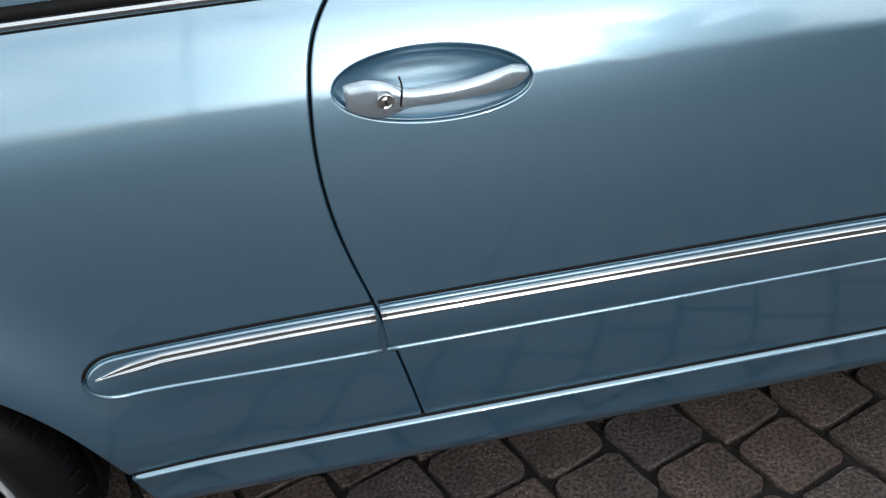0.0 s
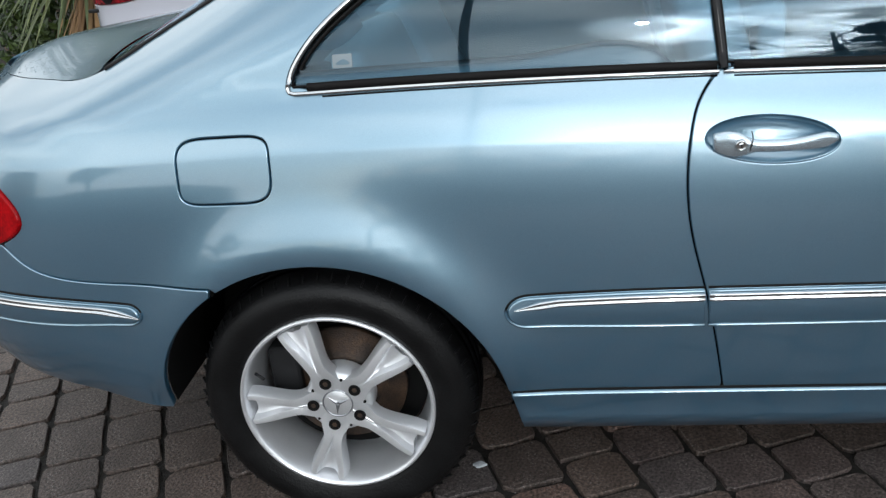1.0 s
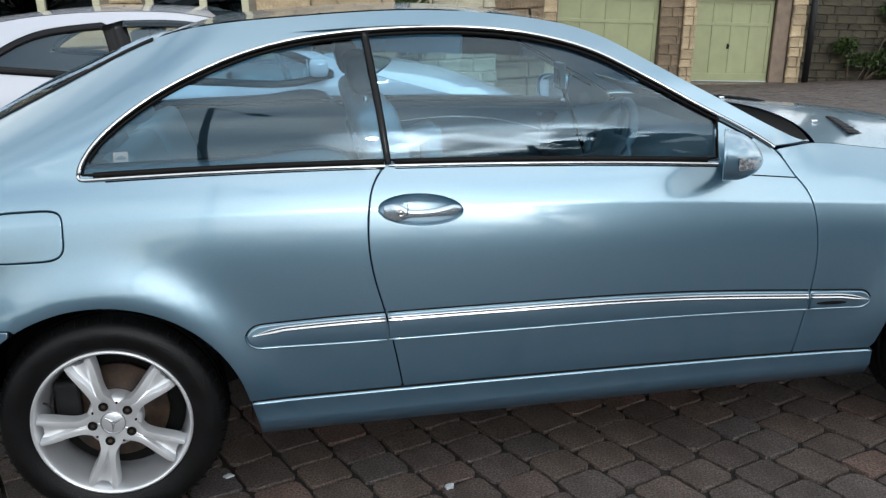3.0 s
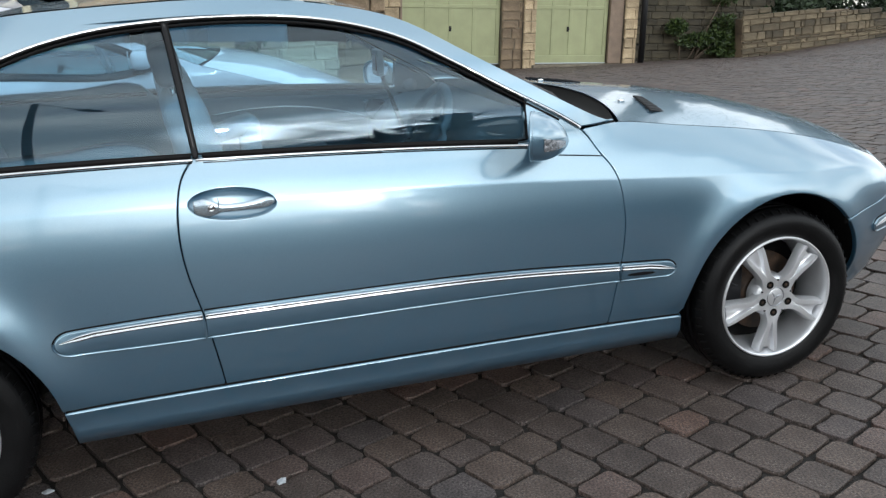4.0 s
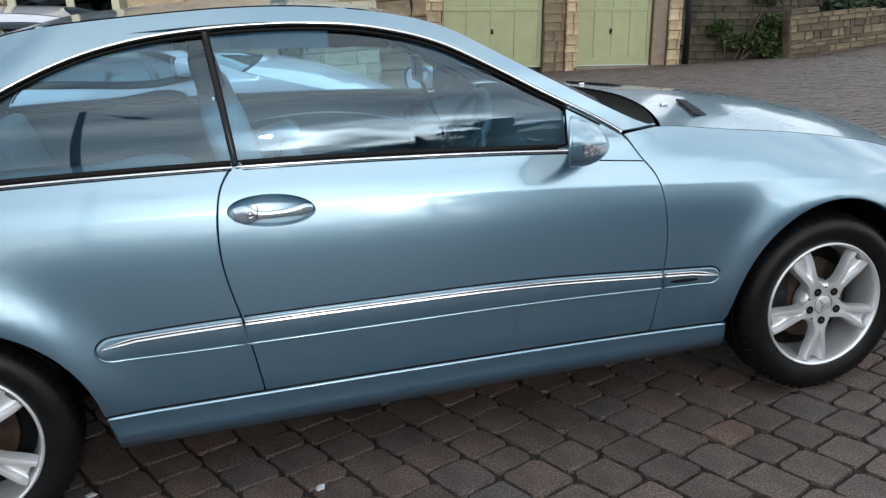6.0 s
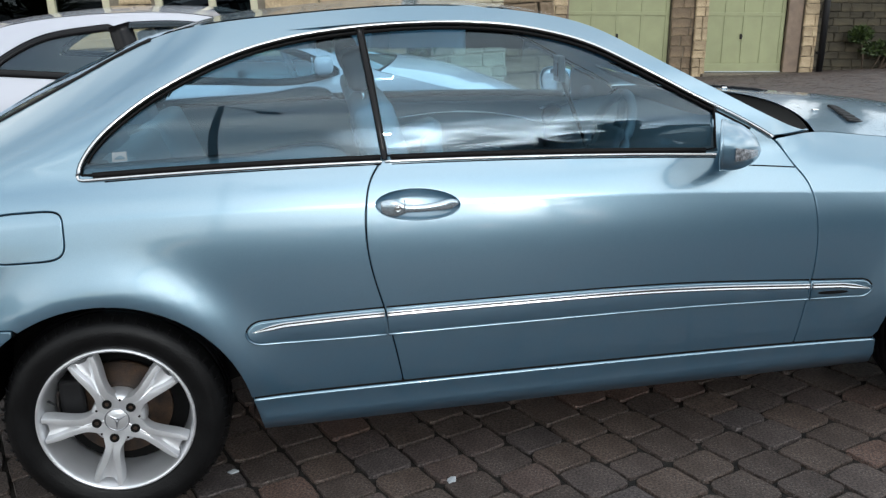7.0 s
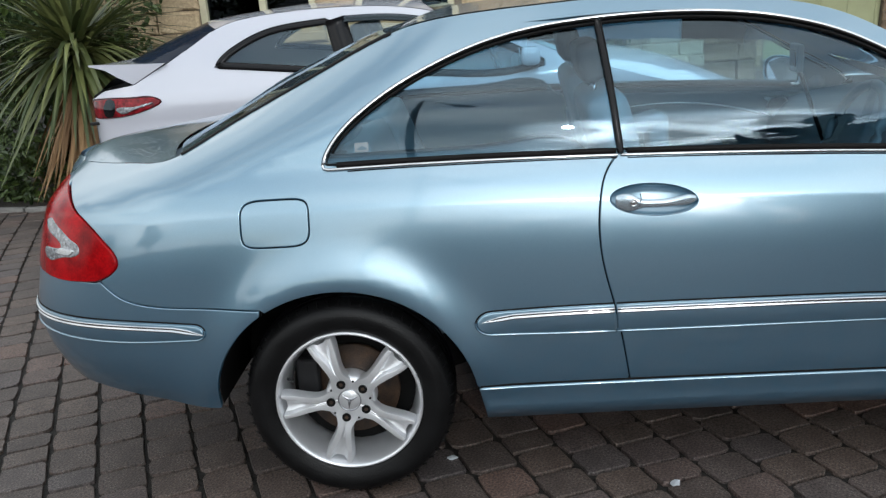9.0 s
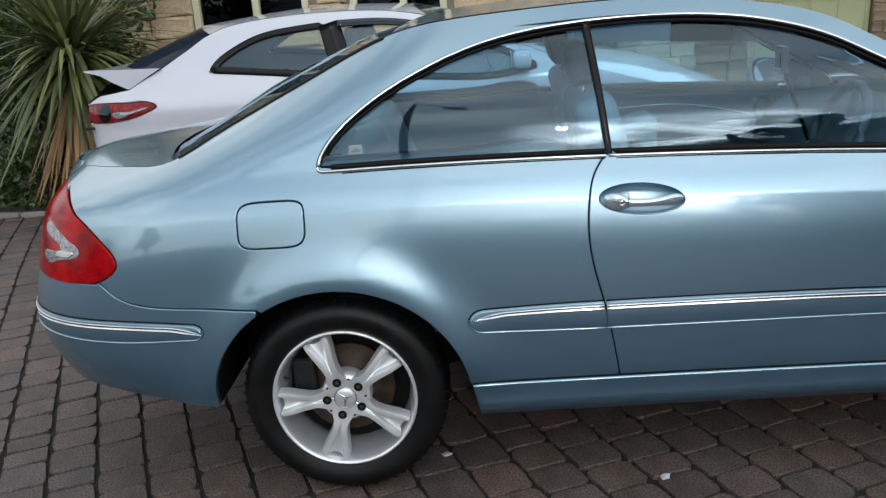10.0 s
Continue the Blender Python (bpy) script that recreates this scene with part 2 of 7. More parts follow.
def box_bm(size, centre=(0, 0, 0), bevel=0.0, segments=2, bm=None, m=None):
    own = bmesh.new()
    bmesh.ops.create_cube(own, size=1)
    for v in own.verts:
        v.co = Vector((v.co.x * size[0], v.co.y * size[1], v.co.z * size[2]))
    if bevel:
        bmesh.ops.bevel(own, geom=list(own.edges), offset=bevel, segments=segments, affect="EDGES", profile=0.6)
    mat = Matrix.Translation(centre)
    if m is not None:
        mat = mat @ m
    own.transform(mat)
    if bm is None:
        return own
    me = bpy.data.meshes.new("tmp")
    own.to_mesh(me)
    own.free()
    bm.from_mesh(me)
    bpy.data.meshes.remove(me)
    return bm


def lathe(profile, steps=64, axis_y=True, phase=0.0):
    """Verts and faces of a profile of (radius, along) turned about the y axis."""
    vs, fs, n = [], [], len(profile)
    for i in range(steps):
        a = 2 * math.pi * i / steps + phase
        for r, y in profile:
            vs.append((r * math.cos(a), y, r * math.sin(a)))
    for i in range(steps):
        j = (i + 1) % steps
        for k in range(n - 1):
            fs.append((i * n + k, i * n + k + 1, j * n + k + 1, j * n + k))
    return vs, fs


def sweep(points, normals, profile, closed=False, cap=True):
    """A bar along points; profile is a list of (across, out); out follows the normals."""
    pts, nor = [Vector(p) for p in points], [Vector(n).normalized() for n in normals]
    vs, fs, k, n = [], [], len(profile), len(pts)
    for i, p in enumerate(pts):
        a = pts[(i - 1) % n] if closed or i else pts[i]
        b = pts[(i + 1) % n] if closed or i < n - 1 else pts[i]
        t = (b - a).normalized()
        side = nor[i].cross(t).normalized()
        vs += [tuple(p + side * u + nor[i] * o) for u, o in profile]
    for i in range(n if closed else n - 1):
        j = (i + 1) % n
        for q in range(k):
            r = (q + 1) % k
            fs.append((i * k + q, i * k + r, j * k + r, j * k + q))
    if cap and not closed:
        fs += [tuple(range(k)), tuple(reversed(range((n - 1) * k, n * k)))]
    return vs, fs


def round_profile(width, height, n=8):
    return [(width / 2 * math.cos(math.pi * i / n), height * math.sin(math.pi * i / n)) for i in range(n + 1)] + [(-width / 2, -height * 0.5), (width / 2, -height * 0.5)]


def tube(points, radius, n=10):
    """Verts and faces of a round bar along points; radius may be a list."""
    pts = [Vector(p) for p in points]
    rad = radius if isinstance(radius, (list, tuple)) else [radius] * len(pts)
    vs, fs, up = [], [], Vector((0, 0, 1))
    for i, p in enumerate(pts):
        t = (pts[min(i + 1, len(pts) - 1)] - pts[max(i - 1, 0)]).normalized()
        ref = up if abs(t.z) < 0.9 else Vector((1, 0, 0))
        u = t.cross(ref).normalized()
        w = u.cross(t)
        vs += [tuple(p + (u * math.cos(2 * math.pi * k / n) + w * math.sin(2 * math.pi * k / n)) * rad[i]) for k in range(n)]
    for i in range(len(pts) - 1):
        for k in range(n):
            fs.append((i * n + k, i * n + (k + 1) % n, (i + 1) * n + (k + 1) % n, (i + 1) * n + k))
    fs += [tuple(reversed(range(n))), tuple(range((len(pts) - 1) * n, len(pts) * n))]
    return vs, fs


def grid_faces(rows, cols, flip=False):
    fs = []
    for i in range(rows - 1):
        for j in range(cols - 1):
            f = (i * cols + j, i * cols + j + 1, (i + 1) * cols + j + 1, (i + 1) * cols + j)
            fs.append(f[::-1] if flip else f)
    return fs


class Spline:
    """Natural cubic spline through (x, y) knots, straight beyond them."""

    def __init__(self, xs, ys):
        self.x, self.y = np.array(xs, float), np.array(ys, float)
        n, h = len(xs), np.diff(self.x)
        a, r = np.eye(n), np.zeros(n)
        for i in range(1, n - 1):
            a[i, i - 1:i + 2] = h[i - 1], 2 * (h[i - 1] + h[i]), h[i]
            r[i] = 6 * ((self.y[i + 1] - self.y[i]) / h[i] - (self.y[i] - self.y[i - 1]) / h[i - 1])
        self.m = np.linalg.solve(a, r)

    def __call__(self, v):
        v = np.asarray(v, float)
        i = np.clip(np.searchsorted(self.x, v) - 1, 0, len(self.x) - 2)
        x0, x1, y0, y1, m0, m1 = self.x[i], self.x[i + 1], self.y[i], self.y[i + 1], self.m[i], self.m[i + 1]
        h = x1 - x0
        c = np.clip(v, self.x[0], self.x[-1])
        b, t = (x1 - c) / h, (c - x0) / h
        out = b * y0 + t * y1 + ((b ** 3 - b) * m0 + (t ** 3 - t) * m1) * h * h / 6
        s0 = (y1 - y0) / h - h * (2 * m0 + m1) / 6
        s1 = (y1 - y0) / h + h * (m0 + 2 * m1) / 6
        return out + np.where(v < self.x[0], (v - self.x[0]) * s0, 0) + np.where(v > self.x[-1], (v - self.x[-1]) * s1, 0)


def smooth01(t):
    t = np.clip(t, 0, 1)
    return t * t * (3 - 2 * t)


def curve2(points, step=0.012, closed=False):
    """A smooth line through plan points (chord-length cubic), sampled at even steps."""
    p = np.array(points, float)
    if closed:
        p = np.vstack([p[-3:], p, p[:4]])
    s = np.concatenate([[0], np.cumsum(np.hypot(*np.diff(p, axis=0).T))])
    fx, fy = Spline(s, p[:, 0]), Spline(s, p[:, 1])
    a, b = (s[3], s[-4]) if closed else (s[0], s[-1])
    n = max(2, int((b - a) / step) + 1)
    t = np.linspace(a, b, n + (1 if closed else 0))[:n]
    return list(zip(fx(t), fy(t)))


def straight2(points, step=0.012):
    out = []
    for (x0, y0), (x1, y1) in zip(points, points[1:]):
        n = max(1, int(math.hypot(x1 - x0, y1 - y0) / step))
        out += [(x0 + (x1 - x0) * i / n, y0 + (y1 - y0) * i / n) for i in range(n)]
    return out + [points[-1]]


def tidy(outline, gap=0.004):
    """Drops points that lie on top of their neighbours."""
    out = []
    for p in outline:
        if not out or math.hypot(p[0] - out[-1][0], p[1] - out[-1][1]) > gap:
            out.append((float(p[0]), float(p[1])))
    while math.hypot(out[0][0] - out[-1][0], out[0][1] - out[-1][1]) < gap:
        out.pop()
    area = sum(a[0] * b[1] - b[0] * a[1] for a, b in zip(out, out[1:] + out[:1]))
    return out if area > 0 else out[::-1]


def inset(outline, d):
    """The anticlockwise outline moved inwards by d."""
    p = np.array(outline)
    a, b = p - np.roll(p, 1, 0), np.roll(p, -1, 0) - p
    a /= np.linalg.norm(a, axis=1)[:, None]
    b /= np.linalg.norm(b, axis=1)[:, None]
    na, nb = np.stack([-a[:, 1], a[:, 0]], 1), np.stack([-b[:, 1], b[:, 0]], 1)
    n = na + nb
    n /= np.maximum(np.linalg.norm(n, axis=1), 0.3)[:, None]
    c = np.maximum((n * na).sum(1), 0.5)
    return p + n * (d / c)[:, None]


def inside(points, outline):
    x, y = np.asarray(points)[:, 0], np.asarray(points)[:, 1]
    o, c = np.asarray(outline), np.zeros(len(x), bool)
    for (x0, y0), (x1, y1) in zip(o, np.roll(o, -1, 0)):
        if y0 != y1:
            c ^= ((y0 > y) != (y1 > y)) & (x < (x1 - x0) * (y - y0) / (y1 - y0) + x0)
    return c


def far_from(points, outline, d):
    p, keep = np.asarray(points), np.ones(len(points), bool)
    o = np.asarray(outline)
    for i in range(0, len(p), 4000):
        q = p[i:i + 4000]
        keep[i:i + 4000] = ((q[:, None, :] - o[None]) ** 2).sum(2).min(1) > d * d
    return keep


from mathutils import geometry


def triangulate(outline, holes, step, dense=(), rows=()):
    """Triangles that fill an outline with holes; dense: (x0, z0, x1, z1, step) boxes of finer points."""
    loops = [np.asarray(outline)] + [np.asarray(h) for h in holes]
    lo, hi = loops[0].min(0), loops[0].max(0)
    pts = []
    if len(rows):
        g = np.array(rows)
        ok = inside(g, loops[0])
        for h in loops[1:]:
            ok &= ~inside(g, h)
        g = g[ok]
        for l in loops:
            if len(g):
                g = g[far_from(g, l, 0.0035)]
        pts += list(map(tuple, g))
    for (a, b, c, d, s) in ((lo[0], lo[1], hi[0], hi[1], step), *dense):
        xs, zs = np.arange(a, c, s), np.arange(b, d, s * 0.87)
        g = np.array([(x + (s / 2 if k % 2 else 0), z) for k, z in enumerate(zs) for x in xs])
        ok = inside(g, loops[0])
        for h in loops[1:]:
            ok &= ~inside(g, h)
        g = g[ok]
        for l in loops:
            if len(g):
                g = g[far_from(g, l, s * 0.45)]
        if len(pts) and len(g):
            g = g[far_from(g, np.array(pts), s * 0.5)]
        pts += list(map(tuple, g))
    verts, edges = [], []
    for l in loops:
        k = len(verts)
        verts += [Vector((float(x), float(y))) for x, y in l]
        edges += [(k + i, k + (i + 1) % len(l)) for i in range(len(l))]
    n_edge = len(verts)
    verts += [Vector((float(x), float(y))) for x, y in pts]
    v, _, f, orig, _, _ = geometry.delaunay_2d_cdt(verts, edges, [], 0, 1e-6)
    v = np.array([tuple(c) for c in v])
    f = np.array([t for t in f if len(t) == 3])
    mid = v[f].mean(1)
    ok = inside(mid, loops[0])
    for h in loops[1:]:
        ok &= ~inside(mid, h)
    return v, f[ok]


def surface_normal(surf, x, z, e=0.0015):
    dx = (surf(x + e, z) - surf(x - e, z)) / (2 * e)
    dz = (surf(x, z + e) - surf(x, z - e)) / (2 * e)
    n = np.stack([dx, -np.ones_like(dx), dz], 1)
    return n / np.linalg.norm(n, axis=1)[:, None]


def panel(name, outline, surf, material, parent, holes=(), gap=0.0017, lip=0.0026, depth=0.014, step=0.035, dense=(), label="", mirror=None, lift=0.0, rows=()):
    """A sheet on the surface y = surf(x, z) within an outline of (x, z), with rolled edges and a return flange."""
    loops = [inset(tidy(outline), gap + lip)] + [inset(tidy(h), -gap - lip) for h in holes]
    v, f = triangulate(loops[0], loops[1:], step, dense, rows)
    base = lambda x, z: surf(x, z) - lift
    P = np.stack([v[:, 0], base(v[:, 0], v[:, 1]), v[:, 1]], 1)
    N = surface_normal(base, v[:, 0], v[:, 1])
    verts, norms, faces = list(P), list(N), []
    for a, b, c in f:
        n = np.cross(P[b] - P[a], P[c] - P[a])
        faces.append((a, b, c) if n @ N[a] > 0 else (a, c, b))
    for i, l in enumerate(loops):
        outer = inset([tuple(q) for q in l], -lip) if i == 0 else inset([tuple(q) for q in l], lip)
        out2 = outer - l
        n0 = surface_normal(base, l[:, 0], l[:, 1])
        o3 = np.stack([out2[:, 0], np.zeros(len(l)), out2[:, 1]], 1)
        o3 -= n0 * (o3 * n0).sum(1)[:, None]
        o3 /= np.maximum(np.linalg.norm(o3, axis=1), 1e-9)[:, None]
        p0 = np.stack([l[:, 0], base(l[:, 0], l[:, 1]), l[:, 1]], 1)
        p1 = p0 + o3 * lip * 0.7 - n0 * lip * 0.3
        p2 = p0 + o3 * lip - n0 * lip
        p3 = p2 - n0 * depth
        n1, n2 = n0 * 0.75 + o3 * 0.66, n0 * 0.3 + o3 * 0.95
        k, m = len(verts), len(l)
        for ring, nn in ((p0, n0), (p1, n1), (p2, n2), (p3, o3)):
            verts += list(ring)
            norms += list(nn / np.linalg.norm(nn, axis=1)[:, None])
        for r in range(3):
            for q in range(m):
                w = (q + 1) % m
                fa = (k + r * m + q, k + (r + 1) * m + q, k + (r + 1) * m + w, k + r * m + w)
                a, b, c = (np.array(verts[j]) for j in fa[:3])
                faces.append(fa if np.cross(b - a, c - a) @ (norms[fa[0]] + norms[fa[1]]) > 0 else fa[::-1])
    if mirror is not None:
        verts = [(p[0], 2 * mirror - p[1], p[2]) for p in verts]
        norms = [(n[0], -n[1], n[2]) for n in norms]
        faces = [t[::-1] for t in faces]
    return link(name, verts, faces, material, parent, label, norms)


# ---- the blue coupe: its surfaces ----
MID = 0.87
# lean of the flank (inwards per metre of height) against height, with a crisp crease below the waist
LEAN_Z = np.arange(0.10, 1.60, 0.0005)
LEAN = np.interp(LEAN_Z, [0.10, 0.20, 0.235, 0.27, 0.355, 0.372, 0.45, 0.56, 0.70, 0.78, 0.83, 0.865, 0.88], [-1.7, -1.3, -0.75, -0.24, -0.24, -0.13, -0.10, -0.035, 0.030, 0.100, 0.160, 0.205, 0.22])
HIGH = np.interp(LEAN_Z, [0.87, 0.94, 0.985, 1.00, 1.02, 1.08, 1.20, 1.34, 1.50], [0.36, 0.47, 0.58, 0.40, 0.24, 0.29, 0.55, 1.00, 1.15])
STEP = smooth01((LEAN_Z - 0.877) / 0.012)
LEAN = LEAN * (1 - STEP) + HIGH * STEP
LEAN = np.convolve(np.pad(LEAN, 9, mode="edge"), np.ones(19) / 19, mode="valid")
FLANK = np.cumsum(LEAN) * 0.0005
FLANK = FLANK - FLANK.min() + 0.002
CREASE = Spline([-1.1, -0.545, 0.19, 0.5, 0.914, 1.226, 1.565, 1.93, 2.33, 2.8, 3.1, 3.5], [0.870, 0.888, 0.897, 0.891, 0.875, 0.862, 0.846, 0.820, 0.780, 0.715, 0.655, 0.55])


def SIDE(z):
    return np.interp(z, LEAN_Z, FLANK)


BELT = Spline([-1.1, -0.5, 0.0, 0.8, 1.4, 1.75, 2.05, 2.35, 2.8, 3.1, 3.5], [0.955, 0.985, 1.000, 0.990, 0.962, 0.937, 0.912, 0.885, 0.815, 0.74, 0.62])
REAR_END = Spline([0.20, 0.35, 0.55, 0.70, 0.85, 1.0], [-0.98, -1.045, -1.10, -1.07, -1.03, -0.985])
FRONT_END = Spline([0.15, 0.35, 0.50, 0.65, 0.80, 0.95], [3.50, 3.60, 3.65, 3.63, 3.55, 3.38])
DECK_EDGE = Spline([-1.0, -0.8, -0.6, -0.4, -0.2, 0.0, 0.2, 0.4, 0.6], [0.992, 1.013, 1.042, 1.096, 1.176, 1.268, 1.352, 1.396, 1.405])
REAR_EDGE = Spline([-1.0, -0.864, -0.757, -0.627, -0.53, -0.473, -0.40, -0.248, -0.045, 0.099, 0.215, 0.40, 0.60], [0.985, 1.003, 1.012, 1.022, 1.032, 1.048, 1.083, 1.157, 1.251, 1.318, 1.362, 1.392, 1.402])
HOOD_EDGE = Spline([2.02, 2.14, 2.34, 2.55, 2.80, 3.11, 3.30, 3.5], [0.975, 0.970, 0.942, 0.912, 0.868, 0.788, 0.718, 0.62])


def corner(t, n, b):
    t = np.clip(t, 0, 0.9995)
    return b * (1 - (1 - t ** n) ** (1 / n))


def side_y(x, z):
    x, z = np.asarray(x, float), np.asarray(z, float)
    zz = z + (0.883 - CREASE(x)) * smooth01((z - 0.50) / 0.36)
    y = SIDE(zz) + 0.02 * ((x - 1.2) / 1.7) ** 2
    # the flanks over the wheels
    for cx in (0.0, 2.72):
        r = np.hypot(x - cx, z - 0.31)
        y = y - 0.026 * np.exp(-((r - 0.375) / 0.085) ** 2) / (1 + np.exp(-(z - 0.36) / 0.03))
    # the rear bumper tucks under
    y = y + 1.1 * np.maximum(0.49 - z, 0) ** 2 * smooth01((-0.42 - x) / 0.2)
    # rear deck edge and rear pillar roll inwards
    d, w = DECK_EDGE(x) - z, 0.115 + 0.10 * smooth01((x + 0.6) / 0.8)
    full = np.maximum(0.335 - SIDE(DECK_EDGE(x) + 0.883 - CREASE(x)), 0)
    y = y + full * np.clip(1 - d / w, 0, 1.3) ** 2 * smooth01((0.55 - x) / 0.45)
    # bonnet edge
    d = HOOD_EDGE(x) - z
    full = np.maximum(0.15 - SIDE(HOOD_EDGE(x) + 0.883 - CREASE(x)), 0)
    y = y + full * np.clip(1 - d / 0.10, 0, 1.3) ** 2 * smooth01((x - 1.98) / 0.25)
    y = y + corner((REAR_END(z) + 0.62 - x) / 0.62, 2.3, 0.55)
    y = y + corner((x - FRONT_END(z) + 1.05) / 1.05, 2.3, 0.65)
    return y


HANDLE = (0.9025, 0.871, 0.117, 0.041)


def door_y(x, z):
    """The door skin with the scooped bowl behind the handle."""
    cx, cz, a, b = HANDLE
    dx = np.asarray(x) - cx
    r = np.hypot(dx / a, (np.asarray(z) - cz + 0.07 * dx) / b)
    return side_y(x, z) + 0.0045 + 0.025 * np.clip(1 - r ** 2.2, 0, 1) ** 0.6


def bowl_point(r, a):
    cx, cz, w, h = HANDLE
    dx = r * w * math.cos(a)
    return cx + dx, cz + r * h * math.sin(a) - 0.07 * dx


BOWL_RIM = [bowl_point(1.0, a) for a in np.linspace(0, 2 * math.pi, 72)[:-1]]


def on_side(pts, out=0.0, surf=side_y):
    x, z = np.array([p[0] for p in pts]), np.array([p[1] for p in pts])
    n = surface_normal(surf, x, z)
    p = np.stack([x, surf(x, z), z], 1) + n * out
    return [Vector(q) for q in p], [Vector(q) for q in n]


def flip_y(vs, fs):
    return [(v[0], 2 * MID - v[1], v[2]) for v in vs], [f[::-1] for f in fs]


def trim(name, pts, profile, material, parent, out=0.0, closed=False, label="", surf=side_y, mirror=False):
    p, n = on_side(pts, out, surf)
    vs, fs = sweep(p, n, profile, closed)
    if mirror:
        vs, fs = flip_y(vs, fs)
    return link(name, vs, fs, material, parent, label)


def arch(cx, a, b, t0, t1, cz=0.31, step=0.02):
    n = int(abs(t1 - t0) * a / step)
    return [(cx + a * math.cos(t0 + (t1 - t0) * i / n), cz + b * math.sin(t0 + (t1 - t0) * i / n)) for i in range(n + 1)]


# outlines in (along, up)
SILL_TOP = Spline([0.38, 0.83, 1.36, 2.06, 2.34], [0.337, 0.338, 0.334, 0.318, 0.306])
SILL_BOT = Spline([0.38, 0.83, 1.36, 2.06, 2.38], [0.205, 0.208, 0.205, 0.192, 0.180])
DOOR_REAR = curve2([(0.8125, 0.995), (0.778, 0.950), (0.757, 0.876), (0.751, 0.795), (0.759, 0.700), (0.786, 0.580), (0.8275, 0.338)])
DOOR_FRONT = curve2([(1.992, 0.962), (2.016, 0.935), (2.044, 0.889), (2.074, 0.848), (2.094, 0.793), (2.104, 0.720), (2.106, 0.646), (2.100, 0.572), (2.088, 0.490), (2.062, 0.318)])
BELT_LINE = [(x, float(BELT(x)) + 0.012) for x in np.arange(0.0, 1.83, 0.03)]
TOP_LINE = curve2([(-0.006, 1.020), (-0.001, 1.036), (0.007, 1.051), (0.042, 1.095), (0.123, 1.160), (0.208, 1.211), (0.289, 1.249), (0.373, 1.282), (0.453, 1.307), (0.533, 1.325), (0.618, 1.338), (0.72, 1.347), (0.838, 1.352), (1.002, 1.351), (1.164, 1.339), (1.252, 1.326), (1.329, 1.309), (1.408, 1.286), (1.489, 1.253), (1.565, 1.212), (1.647, 1.166), (1.729, 1.118), (1.810, 1.073), (1.897, 1.025), (1.950, 0.993), (1.985, 0.970)])
RAIL = [(x, float(REAR_EDGE(x))) for x in np.arange(-0.473, 0.60, 0.02)] + curve2([(0.60, 1.402), (0.85, 1.408), (1.10, 1.397), (1.30, 1.370), (1.443, 1.334), (1.515, 1.303), (1.581, 1.265), (1.661, 1.217), (1.742, 1.170), (1.822, 1.125), (1.942, 1.057), (2.026, 1.013), (2.10, 0.983), (2.135, 0.974)], 0.02)
REAR_ARCH = arch(-0.005, 0.388, 0.358, math.radians(-6), math.radians(184))
FRONT_ARCH = arch(2.722, 0.376, 0.378, math.radians(-14), math.radians(180))


def sub(line, x0, x1):
    return [p for p in line if x0 <= p[0] <= x1]


car = thing("car", "light metallic blue two-door coupe parked on block paving", "car")
BUMP_SEAM = curve2([(-0.705, 0.722), (-0.643, 0.673), (-0.563, 0.648), (-0.426, 0.634), (-0.30, 0.628), (-0.222, 0.625)])
LAMP_EDGE = curve2([(-0.905, 0.962), (-0.840, 0.942), (-0.784, 0.915), (-0.719, 0.876), (-0.670, 0.832), (-0.640, 0.797), (-0.636, 0.772), (-0.655, 0.748), (-0.705, 0.722)])
arch_up = [p for p in REAR_ARCH if p[1] >= 0.335 or p[0] < 0]
quarter_outline = (sub([(x, float(SILL_TOP(x))) for x in np.arange(0.384, 0.83, 0.02)], 0, 2) + DOOR_REAR[::-1]
                   + [p for p in BELT_LINE[::-1] if p[0] < 0.81 and p[0] > 0.0] + TOP_LINE + straight2([(2.0, 0.9715), (2.12, 0.9745)], 0.03)
                   + RAIL[::-1] + [(x, float(REAR_EDGE(x))) for x in np.arange(-0.49, -0.95, -0.02)]
                   + LAMP_EDGE + BUMP_SEAM + [p for p in REAR_ARCH[::-1] if p[0] > -0.222 and p[1] > 0.345])
FLAP = [(-0.1555 + 0.0985 * math.copysign(abs(math.cos(a)) ** 0.42, math.cos(a)) + 0.08 * 0.0655 * math.sin(a), 0.8675 + 0.0655 * math.copysign(abs(math.sin(a)) ** 0.42, math.sin(a))) for a in np.linspace(0, 2 * math.pi, 81)[:-1]]
door_outline = DOOR_REAR + [(x, float(SILL_TOP(x))) for x in np.arange(0.84, 2.06, 0.02)] + DOOR_FRONT[::-1] + [p for p in TOP_LINE[::-1] if 1.815 < p[0] < 1.970] + [(1.800, 1.03), (1.808, float(BELT(1.81)) + 0.014)] + [p for p in BELT_LINE[::-1] if 0.82 < p[0] < 1.80]
fender_outline = DOOR_FRONT + [(x, float(SILL_TOP(x))) for x in np.arange(2.07, 2.345, 0.02)] + [p for p in FRONT_ARCH[::-1] if p[1] > 0.32 and p[0] < 2.999]
FBUMP_SEAM = curve2([(3.004, 0.561), (3.05, 0.567), (3.10, 0.572), (3.20, 0.580), (3.33, 0.612), (3.43, 0.655)])
fender_outline += FBUMP_SEAM + curve2([(3.43, 0.655), (3.43, 0.69), (3.38, 0.705)]) + [(x, float(HOOD_EDGE(x))) for x in np.arange(3.34, 2.13, -0.02)] + [(2.115, 0.9715), (2.05, 0.9695), (2.006, 0.967)]
